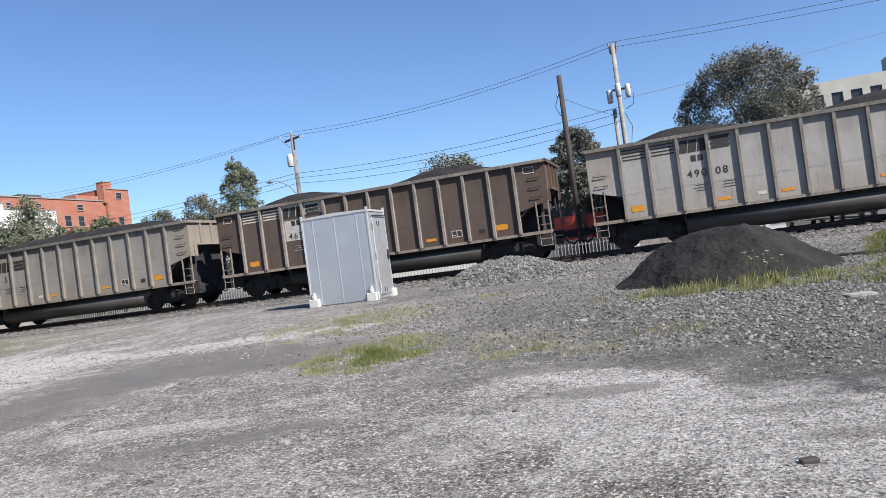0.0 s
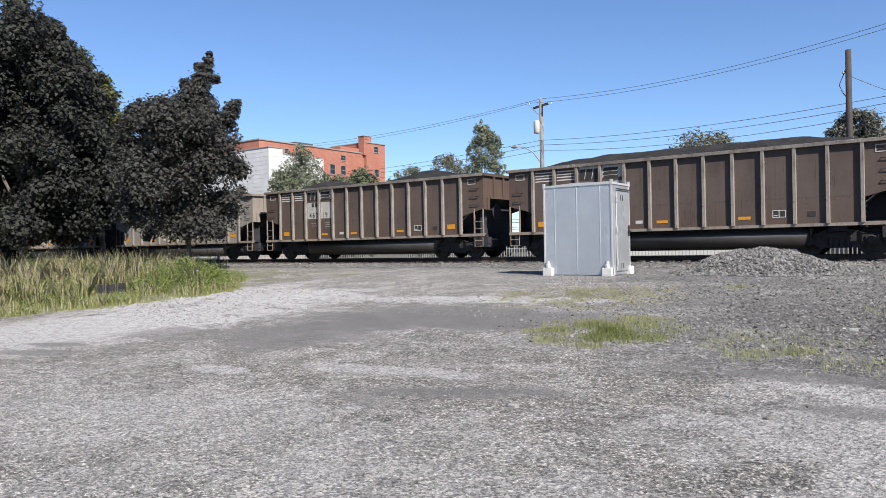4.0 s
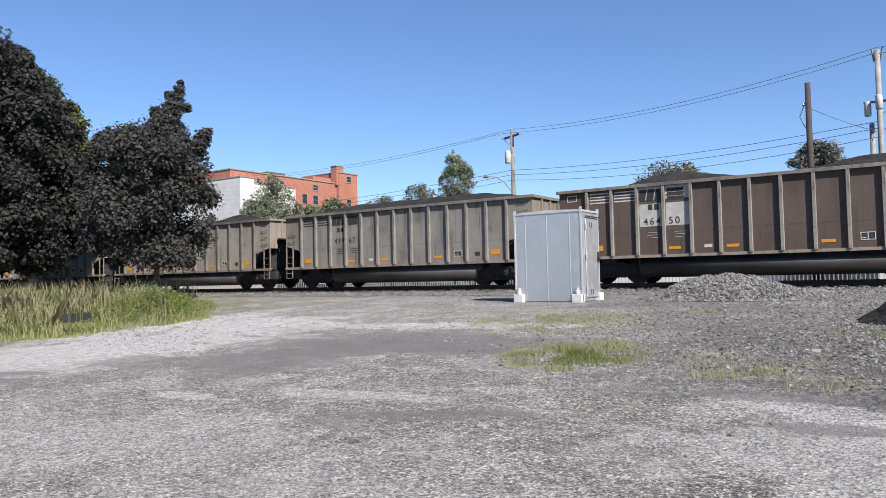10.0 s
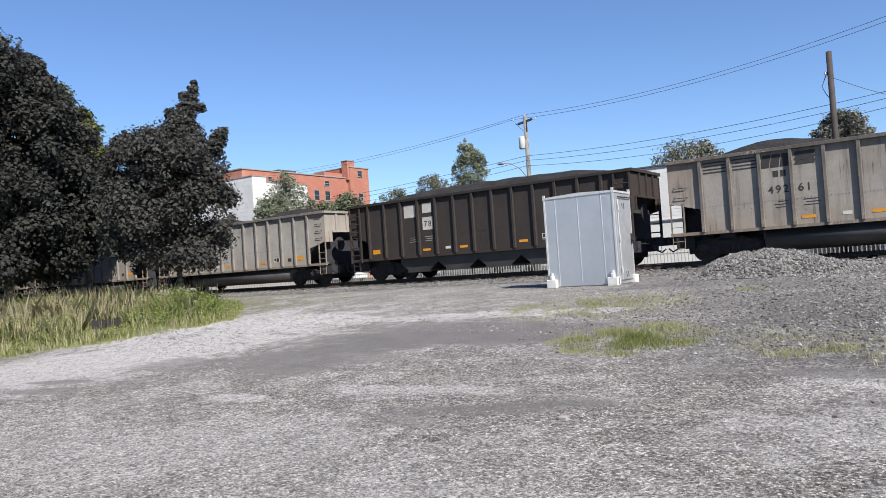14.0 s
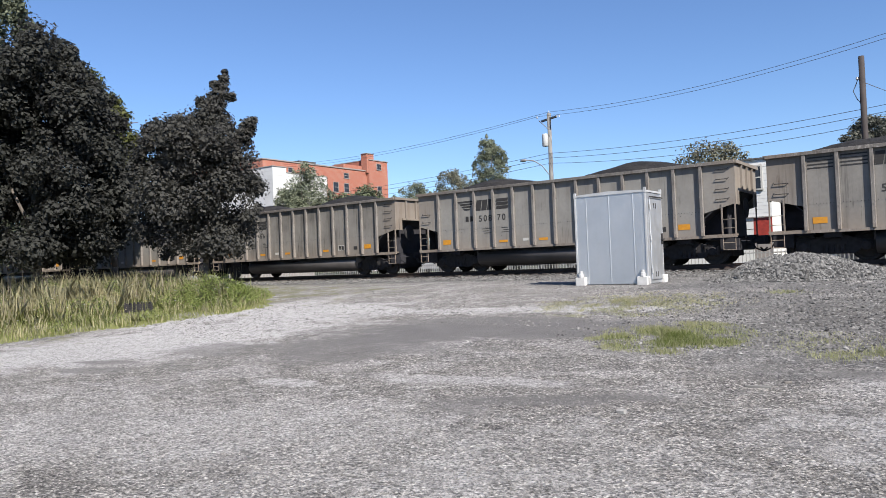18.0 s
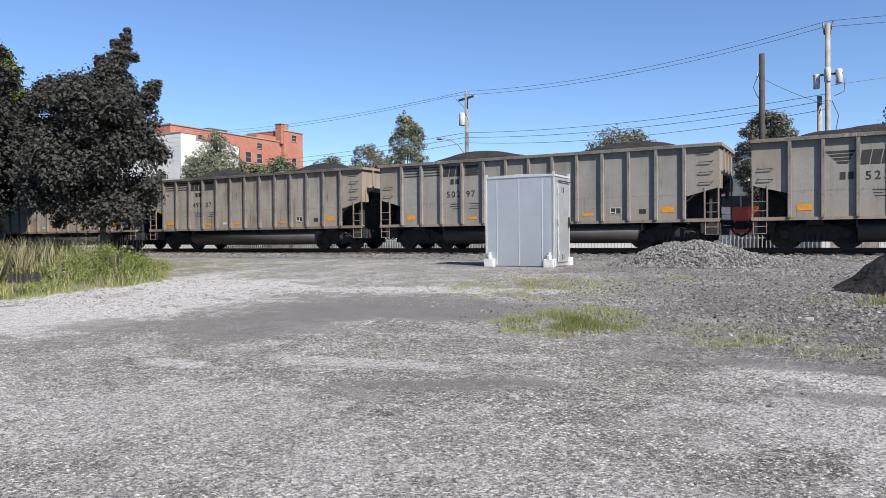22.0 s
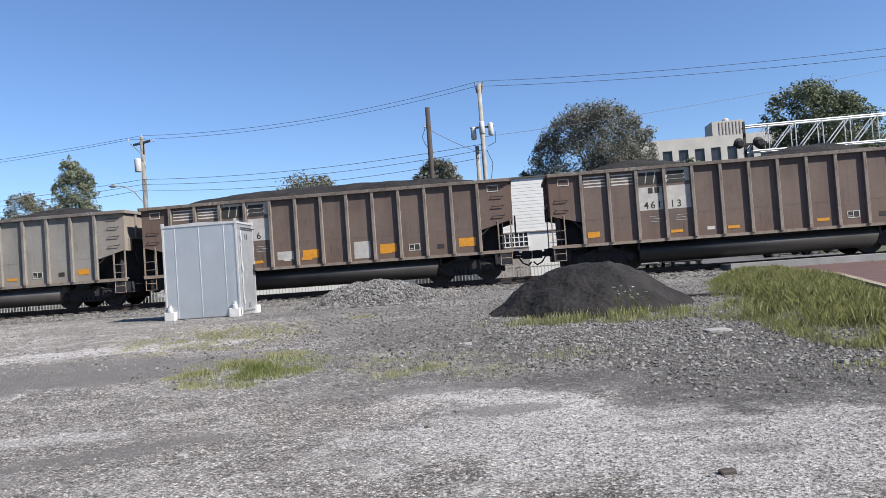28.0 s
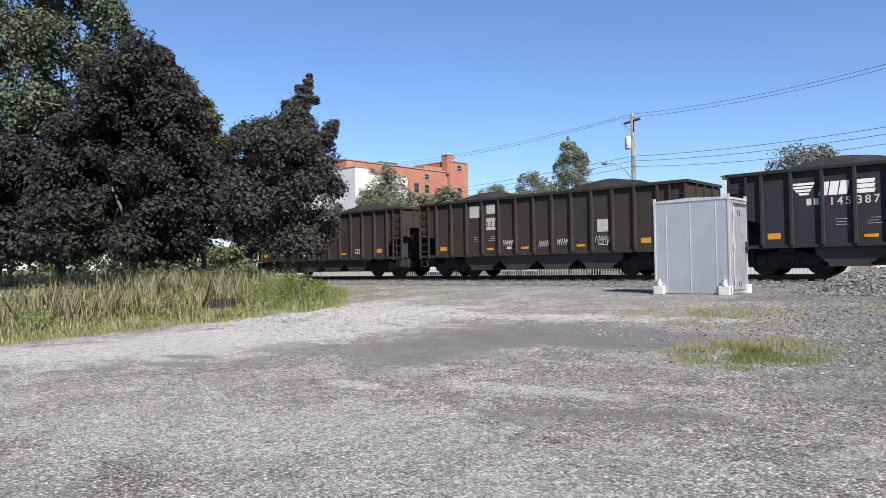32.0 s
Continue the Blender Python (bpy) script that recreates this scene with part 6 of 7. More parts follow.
blades("bank_grass", L_GRASS, 900, oval(4.2, 7.8, 1.6, 0.9), 0.12, 0.006, 52, "thin grass on bare soil")


def broad_weeds():
    rng = random.Random(71)
    crown = []
    for _ in range(9000):
        if len(crown) == 220:
            break
        p = leafy_weeds(rng)
        if p is None:
            continue
        h = 0.14 + 0.34 * max(0.0, p[2] - 0.25)
        crown.append((p[0], p[1], ground_z(p[0], p[1]) + h, 0.32, 0.32, h * 0.9))
    heads = []
    for _ in range(9000):
        if len(heads) == 260:
            break
        p = straw_weeds(rng)
        if p is not None:
            h = 0.22 + 0.42 * max(0.0, p[2] - 0.25)
            heads.append((p[0], p[1], ground_z(p[0], p[1]) + h * 1.1, 0.22, 0.22, h * 0.9))
    ob = new("seed_heads", leaf_mesh("seed_heads", L_STRAW, heads, 15000, 0.014, 73))
    tagged(ob, "dry straw-coloured seed heads among weeds", "weeds", kind="stuff")
    ob = new("broad_weeds", leaf_mesh("broad_weeds", L_LIME, crown, 50000, 0.026, 72))
    tagged(ob, "leafy bright green weeds among grass", "weeds", kind="stuff")


broad_weeds()


def flowers(name, count, place, h, seed):
    rng = random.Random(seed)
    head, stem = Shape(), Shape()
    for _ in range(count):
        p = place(rng)
        if p is None:
            continue
        x, y = p[0], p[1]
        z = ground_z(x, y) + h * rng.uniform(0.7, 1.25)
        r = rng.uniform(0.016, 0.038)
        head.add([(x + r * math.cos(a), y + r * math.sin(a), z) for a in (0, 1.05, 2.09, 3.14, 4.19, 5.24)] + [(x, y, z - r * 0.7)], [(0, 1, 2, 3, 4, 5)] + [(i, 6, (i + 1) % 6) for i in range(6)])
        stem.tube((x, y, ground_z(x, y)), (x, y, z - r * 0.6), 0.004, n=3)
    tagged(part(name, head, L_FLOWER), "white wild flower heads on thin stems", "flower", kind="stuff")
    tagged(part("flower_stems", stem, L_GRASS), "thin green flower stems", "flower", kind="stuff")


flowers("wild_flowers", 170, left_weeds, 0.55, 61)
flowers("wild_flowers", 60, oval(1.62, 12.45, 0.55, 0.3), 0.46, 62)


# ---- slabs and litter on the yard ----
M_FRAME_STONE = plain("grey slab", (0.20, 0.195, 0.188), 0.85, 0.0, 0.2, 9.0, 0.3)

def chunk(name, x, y, sx, sy, sz, turn, mat, label, category):
    sh = bevelled(Shape().box(-sx / 2, sx / 2, -sy / 2, sy / 2, -0.02, sz), min(sx, sy, sz) * 0.25, 1)
    rng = random.Random(int(1000 * abs(x + y)))
    sh.v = [(a + rng.uniform(-0.06, 0.06) * sx, b + rng.uniform(-0.06, 0.06) * sy, c + rng.uniform(-0.1, 0.1) * sz) for a, b, c in sh.v]
    tagged(part(name, sh, mat, at=pose(x, y, ground_z(x, y), 0, 0, turn)), label, category)


chunk("stone_slab", 2.4, 10.5, 0.34, 0.22, 0.03, 10, M_FRAME_STONE, "flat pale stone slab on gravel", "stone")
chunk("stone_slab", 5.0, 8.7, 0.9, 0.25, 0.06, -8, plain("reddish slab", (0.32, 0.2, 0.17), 0.8), "reddish broken paving slab in the soil", "stone")
chunk("stick", -2.45, 6.9, 0.22, 0.03, 0.02, 5, M_WOOD, "short grey stick on the gravel", "stick")
chunk("clod", 0.75, 4.35, 0.10, 0.06, 0.025, 10, M_TIE, "dark clod of earth on the gravel", "clod")
chunk("clod", 1.9, 4.6, 0.10, 0.07, 0.03, 30, M_TIE, "small dark clod on the gravel", "clod")
for i, (x, y) in enumerate([(-3.2, 5.4), (-16.0, 6.0), (3.4, 9.6), (4.2, 10.2), (0.4, 9.9), (-1.2, 10.6), (5.0, 9.2), (3.0, 7.9)]):
    chunk("rock", x, y, 0.08 + 0.02 * (i % 3), 0.06, 0.035, 40 * i, M_FRAME_STONE, "pale rock on the gravel", "stone")


M_EARTH = plain("dark earth", (0.11, 0.10, 0.09), 0.9, 0.0, 0.3, 20.0, 0.3)


def build_grate():
    x, y = GRATE
    g = thing("drain_grate", pose(x, y, ground_z(x, y), 0, 0, 62), "dark iron drain grate in the weeds", "grate")
    frame_sh = Shape()
    for x in (-0.36, 0.32):
        for y in (-0.28, 0.24):
            frame_sh.box(x, x + 0.04, y, y + 0.04, 0, 0.27)
    part("frame", frame_sh, M_STEEL, g)
    for z in (0.02, 0.08, 0.14, 0.20):
        for y in (-0.285, 0.255):
            part("slat", Shape().box(-0.38, 0.38, y, y + 0.03, z, z + 0.038), M_STEEL, g)
    part("back_plate", Shape().box(-0.31, 0.31, 0.20, 0.235, 0, 0.24), M_STEEL, g)
    for k in range(7):
        part("bar", Shape().box(-0.34 + 0.105 * k, -0.29 + 0.105 * k, -0.24, 0.196, 0.255, 0.285), M_STEEL, g)


build_grate()


for i, (x, y) in enumerate(((-3.3, 7.6), (-2.25, 7.15), (-1.28, 6.05), (-1.07, 6.6), (1.4, 7.2))):
    chunk("clod", x, y, 0.06 + 0.015 * (i % 3), 0.045, 0.016, 37 * i, M_EARTH, "small dark clod on the gravel", "clod")
chunk("rubber_strip", 3.3, 15.1, 1.5, 0.14, 0.05, -12, M_INK, "black rubber strip beside the coal heap", "strip")
chunk("plank", -5.35, 18.9, 0.45, 0.12, 0.08, 20, M_TIE, "dark timber offcut beside a stone heap", "plank")


# ---- buildings beyond ----
def brick_material(name, a, b, mortar=(0.30, 0.24, 0.2)):
    n = Nodes(name, 0.85)
    t = n.tree.nodes.new("ShaderNodeTexBrick")
    t.inputs["Scale"].default_value = 1.0
    t.inputs["Brick Width"].default_value, t.inputs["Row Height"].default_value, t.inputs["Mortar Size"].default_value = 0.42, 0.14, 0.012
    for key, c in (("Color1", a), ("Color2", b), ("Mortar", mortar)):
        t.inputs[key].default_value = (*c, 1)
    m = n.tree.nodes.new("ShaderNodeCombineXYZ")
    n.link(n.math("ADD", n.axis(0), n.axis(1)), m.inputs[0])
    n.link(n.axis(2), m.inputs[1])
    n.link(m.outputs[0], t.inputs["Vector"])
    c = n.mix(n.ramp(n.noise(0.25, 5), (0.35, 0.0), (0.7, 0.5)), t.outputs["Color"], scaled(a, 0.75))
    n.color(n.mix(n.ramp(n.noise(1.0, 4, 0.6, stretch=(1.5, 1.5, 0.1)), (0.55, 0.0), (0.75, 0.35)), c, scaled(b, 0.6)))
    return n.mat


M_BRICK = brick_material("red brick", (0.285, 0.087, 0.051), (0.251, 0.075, 0.044))
M_STUCCO = plain("white painted block", (0.421, 0.421, 0.407), 0.8, 0.0, 0.07, 0.8, 0.1)
M_SIDING = plain("white clapboard", (0.489, 0.489, 0.475), 0.7, 0.0, 0.06, 1.0)
M_TAR = plain("roofing tar", (0.06, 0.058, 0.056), 0.9)
M_GLASS = plain("window glass", (0.02, 0.022, 0.028), 0.25, 0.0, 0.3, 0.6)
M_FRAME = plain("window frame", (0.204, 0.184, 0.170), 0.6)
M_RED = plain("red panel", (0.244, 0.030, 0.020), 0.5)
M_CREAM = plain("cream concrete", (0.339, 0.325, 0.298), 0.8, 0.0, 0.1, 0.5)


def window_on_x(parent, x, y0, y1, z0, z1, mat=None, sashes=1):
    """A window in a wall that faces +x."""
    w = part("window", Shape().box(x - 0.10, x - 0.06, y0, y1, z0, z1), M_GLASS, parent, "dark window pane")
    fr = Shape().box(x - 0.12, x + 0.03, y0 - 0.08, y0, z0, z1).box(x - 0.12, x + 0.03, y1, y1 + 0.08, z0, z1).box(x - 0.12, x + 0.03, y0 - 0.08, y1 + 0.08, z1, z1 + 0.08)
    fr.box(x - 0.06, x, y0, y1, (z0 + z1) / 2 - 0.03, (z0 + z1) / 2 + 0.03)
    part("window_frame", fr, mat or M_FRAME, w)
    part("window_sill", Shape().box(x - 0.12, x + 0.10, y0 - 0.12, y1 + 0.12, z0 - 0.12, z0), M_FRAME, w)


def wall_with_holes(x, y0, y1, z0, z1, holes, depth=0.3):
    """A wall that faces +x, built of blocks round its openings."""
    ys = sorted({y0, y1, *[h[0] for h in holes], *[h[1] for h in holes]})
    zs = sorted({z0, z1, *[h[2] for h in holes], *[h[3] for h in holes]})

    def solid(i, j):
        if not (0 <= i < len(ys) - 1 and 0 <= j < len(zs) - 1):
            return False
        m, n = (ys[i] + ys[i + 1]) / 2, (zs[j] + zs[j + 1]) / 2
        return not any(h[0] < m < h[1] and h[2] < n < h[3] for h in holes)

    index, verts, faces = {}, [], []

    def at(k, i, j):
        if (k, i, j) not in index:
            index[k, i, j] = len(verts)
            verts.append((x - depth * k, ys[i], zs[j]))
        return index[k, i, j]

    for i in range(len(ys) - 1):
        for j in range(len(zs) - 1):
            if solid(i, j):
                ring = [(i, j), (i + 1, j), (i + 1, j + 1), (i, j + 1)]
                for k in (0, 1):
                    faces.append(tuple(at(k, *q) for q in ring))
                for (di, dj), a, b in (((0, -1), 0, 1), ((1, 0), 1, 2), ((0, 1), 2, 3), ((-1, 0), 3, 0)):
                    if not solid(i + di, j + dj):
                        faces.append((at(0, *ring[a]), at(0, *ring[b]), at(1, *ring[b]), at(1, *ring[a])))
    return Shape().add(verts, faces)


def build_red_building():
    X = -80.5
    b = thing("brick_building", (0, 0, 0), "orange-red brick warehouse with flat roof and stair tower", "building")
    holes = [(80.98, 82.04, 13.05, 14.55), (83.4, 84.43, 13.1, 14.5), (83.42, 84.46, 15.4, 16.15), (76.4, 77.15, 15.65, 16.1), (71.75, 72.5, 15.4, 16.05),
             (80.98, 82.04, 9.5, 11.0), (83.4, 84.43, 9.5, 11.0)]
    part("wall", wall_with_holes(X, 67.0, 88.9, 0.2, 16.85, holes), M_BRICK, b)
    for h in holes:
        window_on_x(b, X, *h)
    part("wall", Shape().box(-108, X - 0.302, 67.0, 67.3, 0.2, 16.85), M_BRICK, b)
    part("parapet", Shape().box(X - 0.45, X + 0.12, 66.9, 88.9, 16.854, 17.02), M_FRAME, b, "pale stone coping")
    part("parapet", Shape().box(-108, X - 0.452, 66.9, 67.4, 16.854, 17.02), M_FRAME, b, "pale stone coping")
    part("roof", Shape().box(-108, X - 0.5, 67.45, 93, 16.3, 16.5), M_TAR, b)
    part("roof_vent", Shape().box(X - 3.2, X - 1.2, 75.0, 78.5, 16.5, 17.55), M_TAR, b, "low dark roof vent")
    th = [(90.85, 91.9, 17.3, 18.2), (90.85, 91.9, 13.2, 14.4)]
    part("tower_wall", wall_with_holes(X + 0.5, 88.9, 93.6, 0.2, 18.7, th), M_BRICK, b)
    for h in th:
        window_on_x(b, X + 0.5, *h)
    part("tower_wall", Shape().box(-88, X + 0.198, 88.9, 89.2, 0.2, 18.7), M_BRICK, b)
    part("tower_roof", Shape().box(-88, X + 0.6, 88.85, 93.7, 18.704, 18.85), M_FRAME, b)
    part("tower_block", Shape().box(-90, X - 0.6, 84.0, 88.3, 16.5, 17.75), M_BRICK, b)
    part("chimney", Shape().box(-81.3, X + 0.45, 88.45, 90.2, 16.6, 19.75), M_BRICK, b)
    part("chimney_cap", Shape().box(-81.4, X + 0.52, 88.37, 90.28, 19.755, 19.85), M_FRAME, b)
    a = thing("block_annex", (0, 0, 0), "white-painted block annex against the brick warehouse", "building")
    # Own material for this face: the shaded side is put into its colour.
    part("wall", Shape().box(-104, -77.9, 66.5, 66.9, 0.2, 15.5), plain("shade-tinted siding", (0.42, 0.42, 0.425), 0.8, 0.0, 0.08, 0.8), a, "annex siding wall with shade tinted into its colour")
    part("wall", Shape().box(-80.4, -77.9, 66.904, 69.0, 0.2, 15.5), M_STUCCO, a)
    part("wall", Shape().box(-80.4, -77.92, 69.004, 77.0, 0.2, 14.75), M_STUCCO, a)
    part("coping", Shape().box(-104, -77.82, 66.42, 66.95, 15.504, 15.62), M_FRAME, a)
    part("coping", Shape().box(-78.2, -77.82, 66.954, 69.05, 15.504, 15.62), M_FRAME, a)
    part("coping", Shape().box(-80.4, -77.84, 69.054, 77.05, 14.754, 14.86), M_FRAME, a)
    for i in range(25):
        z = 0.5 + 0.6 * i
        part("joint", Shape().box(-104, -77.9, 66.485, 66.498, z, z + 0.03), M_STUCCO, a)
        if z < 14.6:
            part("joint", Shape().box(-77.898, -77.886, 66.5, 68.99, z, z + 0.03), M_STUCCO, a)
            part("joint", Shape().box(-77.918, -77.906, 69.01, 77.0, z, z + 0.03), M_STUCCO, a)


build_red_building()


def clapboard_house(x0, x1, y0, y1, top, windows, ledge, lower, label):
    """Flat-roofed board-clad house close behind the track; its front faces -y.
    Below the ledge the front is made of panels: (x from, x to, z from, material, label)."""
    h = thing("clapboard_house", (0, 0, 0), label, "house")
    part("wall", Shape().box(x0, x1, y0 + 0.02, y0 + 0.2, 0.3, top), M_SIDING, h)
    part("wall", Shape().box(x0, x0 + 0.2, y0 + 0.21, y1, 0.3, top), M_SIDING, h)
    part("wall", Shape().box(x1 - 0.2, x1, y0 + 0.21, y1, 0.3, top), M_SIDING, h)
    part("wall", Shape().box(x0 + 0.21, x1 - 0.21, y1 - 0.2, y1, 0.3, top), M_SIDING, h)
    board = Shape().prism([(y0 + 0.02, 0), (y0 + 0.010, 0), (y0 + 0.017, 0.171), (y0 + 0.02, 0.171)], "x", x0, x1).mesh("board", M_SIDING)
    z = ledge + 0.06
    while z < top - 0.2:
        part("board", board, None, h, at=(0, 0, z))
        z += 0.175
    part("ledge", Shape().box(x0 - 0.01, x1 + 0.01, y0 - 0.10, y0 + 0.015, ledge, ledge + 0.055), M_FRAME, h, "dark thin ledge")
    for a, b, z, mat, what in lower:
        part("front_panel", Shape().box(a + 0.002, b - 0.002, y0 - 0.03, y0 + 0.015, z, ledge - 0.004), mat, h, what)
        if z > 0.4:
            part("base_panel", Shape().box(a + 0.002, b - 0.002, y0 - 0.02, y0 + 0.015, 0.3, z - 0.004), M_FRAME, h, "dull grey base panel")
        if mat is M_GLASS:
            grid = Shape()
            for i in range(7):
                g = a + (b - a) * i / 6
                grid.box(g - 0.025, g + 0.025, y0 - 0.06, y0 - 0.032, z, ledge - 0.004)
            for k in (0.0, 0.33, 0.66):
                grid.box(a, b, y0 - 0.07, y0 - 0.062, z + k * (ledge - z), z + k * (ledge - z) + 0.045)
            part("lattice", grid, M_SIDING, h, "white window lattice")
    part("roof", Shape().box(x0 - 0.06, x1 + 0.06, y0 - 0.06, y1 + 0.1, top + 0.004, top + 0.08), M_TAR, h)
    for x, z, w, t in windows:
        g = part("window", Shape().box(x - w, x + w, y0 - 0.02, y0 + 0.0, z, z + t), M_GLASS, h, "dark window pane")
        fr = Shape().box(x - w - 0.09, x - w, y0 - 0.05, y0, z - 0.02, z + t + 0.09).box(x + w, x + w + 0.09, y0 - 0.05, y0, z - 0.02, z + t + 0.09).box(x - w, x + w, y0 - 0.05, y0, z + t, z + t + 0.09).box(x - w, x + w, y0 - 0.05, y0, z + t * 0.47, z + t * 0.53)
        part("window_frame", fr, M_CREAM, g)
        part("window_sill", Shape().box(x - w - 0.13, x + w + 0.13, y0 - 0.09, y0, z - 0.08, z - 0.024), M_CREAM, g)


RED, WHITE_LOW = "red painted panel", "white front panel"
clapboard_house(-15.2, -8.4, 37.6, 46.0, 5.65, [(-13.0, 4.15, 0.26, 1.15), (-10.58, 4.15, 0.26, 1.15), (-9.1, 4.22, 0.26, 1.08)], 2.77,
                [(-15.2, -11.1, 0.3, M_SIDING, WHITE_LOW), (-11.1, -9.26, 0.3, M_SIDING, WHITE_LOW), (-9.26, -8.4, 1.9, M_RED, RED)],
                "white clapboard house with narrow windows and red panel")
clapboard_house(-1.75, 5.4, 37.6, 46.0, 5.68, [(-1.1, 4.09, 0.23, 1.19), (2.6, 4.09, 0.3, 1.19), (4.2, 4.09, 0.3, 1.19)], 2.84,
                [(-1.75, -1.4, 0.3, M_SIDING, WHITE_LOW), (-1.4, -0.94, 1.83, M_RED, RED), (-0.94, 0.5, 2.1, M_GLASS, "dark barred glazing"), (0.5, 5.4, 0.3, M_SIDING, WHITE_LOW)],
                "white clapboard house with red panel and barred glazing")


def build_gabled_house():
    h = thing("gabled_house", pose(-52.0, 43.0, 0.3, 0, 0, 55), "small grey house with faded red gabled roof", "house")
    part("wall", Shape().prism([(-3.5, 0), (3.5, 0), (3.5, 2.7), (0, 4.6), (-3.5, 2.7)], "y", -5, 5), plain("dull grey stucco", (0.17, 0.155, 0.145), 0.9), h)
    part("roof", Shape().prism([(-3.9, 2.62), (0, 4.75), (3.9, 2.62), (3.9, 2.80), (0, 4.95), (-3.9, 2.80)], "y", -5.3, 5.3), plain("faded roof red", (0.36, 0.16, 0.13), 0.8), h, "faded red shingled roof")
    for x in (-1.7, 1.7):
        w = part("window", Shape().box(x - 0.45, x + 0.45, -5.06, -5.01, 1.0, 2.2), M_GLASS, h, "dark window pane")
        part("window_sill", Shape().box(x - 0.55, x + 0.55, -5.12, -5.01, 0.9, 0.99), M_CREAM, w)


build_gabled_house()


def build_shopfront():
    s = thing("shop_building", (0, 0, 0), "low white shop with red front panels and a window band", "building")
    x0, x1, y = -8.3, -1.9, 42.6
    part("fascia", Shape().box(x0, x1, y, y + 5, 3.35, 5.6), M_SIDING, s)
    part("glazing", Shape().box(x0, x1, y + 0.15, y + 0.2, 2.75, 3.346), M_GLASS, s, "dark shop window band")
    part("panel", Shape().box(-6.3, -3.3, y, y + 0.3, 1.3, 2.746), M_RED, s, "red painted front panel")
    part("panel", Shape().box(-6.3, -3.3, y, y + 0.3, 0.3, 1.296), M_FRAME, s, "dull grey base panel")
    for a, b in ((x0, -6.304), (-3.296, x1)):
        part("panel", Shape().box(a, b, y, y + 0.3, 0.3, 2.746), M_SIDING, s, "white front panel")
    for i in range(6):
        part("mullion", Shape().box(x0 + 1.05 * i + 0.3, x0 + 1.05 * i + 0.38, y + 0.05, y + 0.145, 2.75, 3.34), M_FRAME, s)
    part("roof", Shape().box(x0 - 0.1, x1 + 0.1, y - 0.1, y + 5.1, 5.604, 5.7), M_TAR, s)


build_shopfront()


def build_pale_block():
    b = thing("office_block", (0, 0, 0), "cream concrete block with tall windows and roof tank", "building")
    y = 110.0
    wins = [(20.9 + 2.35 * i, 22.3 + 2.35 * i) for i in range(12)]
    z0, z1 = 0.3, 18.3
    sh = Shape()
    rows = [(4.2, 6.6), (9.0, 11.4), (14.0, 16.6)]
    cuts = sorted({19.0, 52.0, *[v for w in wins for v in w]})
    zs = sorted({z0, z1, *[v for r in rows for v in r]})
    for a, c in zip(cuts, cuts[1:]):
        for d, e in zip(zs, zs[1:]):
            m, n = (a + c) / 2, (d + e) / 2
            if not (any(w[0] < m < w[1] for w in wins) and any(r[0] < n < r[1] for r in rows)):
                sh.box(a, c, y, y + 0.4, d, e)
    part("wall", sh, M_CREAM, b)
    for w in wins:
        for r in rows:
            part("window", Shape().box(w[0], w[1], y + 0.2, y + 0.25, r[0], r[1]), M_GLASS, b, "dark window pane")
    part("roof", Shape().box(19, 52, y + 0.41, y + 20, 17.4, 17.7), M_TAR, b)
    tank = part("tank_house", Shape().box(31.0, 35.6, y + 1, y + 5, 17.71, 20.6), M_CREAM, b)
    for i in range(7):
        part("rib", Shape().box(32.0 + 0.5 * i, 32.15 + 0.5 * i, y + 0.93, y + 0.99, 17.8, 20.4), M_FRAME, tank)
    part("vent", Shape().lathe([(0.5, 20.61), (0.5, 21.1), (0.3, 21.3)], "z", 10, (33.6, y + 3, 0)), M_CREAM, b)


build_pale_block()


def build_gantry():
    g = thing("signal_gantry", (0, 0, 0), "galvanised lattice arm carrying crossing signals", "gantry")
    y, x0, x1, zt, zb = 34.0, 10.7, 24.0, 6.80, 5.62
    galv = plain("galvanised steel", (0.50, 0.51, 0.51), 0.5, 0.4, 0.1, 3.0)
    for dy in (0.0, 0.55):
        part("chord", Shape().tube((x0, y + dy, zt), (x1, y + dy, zt + 0.05), 0.045), galv, g)
        part("chord", Shape().tube((x0, y + dy, zb), (x1, y + dy, zb), 0.045), galv, g)
        for i in range(11):
            a = x0 + i * 1.2
            part("lattice_bar", Shape().tube((a, y + dy, zb), (a + 1.0, y + dy, zt), 0.025, n=6), galv, g)
            part("lattice_bar", Shape().tube((a + 1.0, y + dy, zb), (a + 1.0, y + dy, zt), 0.022, n=6), galv, g)
    part("mast", Shape().tube((x1, y + 0.27, 0.2), (x1, y + 0.27, 7.4), 0.16, n=12), galv, g)
    part("hanger", Shape().box(x0 - 0.05, x0 + 0.05, y + 0.2, y + 0.3, 5.3, 7.05), M_INK, g)
    for dx, dy in ((-0.42, -0.3), (0.42, -0.3), (0.75, 0.4)):
        s = part("signal_lamp", Shape().lathe([(0.24, -0.02), (0.25, 0.02), (0.12, 0.1), (0.10, 0.22)], "y", 16, (x0 + dx, y + dy, 5.98)), M_INK, g, "black round signal lamp", True)
        part("hood", Shape().lathe([(0.13, -0.28), (0.15, -0.02)], "y", 12, (x0 + dx, y + dy - 0.0, 5.95)), M_UNDER, s)
    part("crossbar", Shape().box(x0 - 0.6, x0 + 0.9, y - 0.05, y + 0.05, 5.90, 6.0), M_INK, g)


build_gantry()


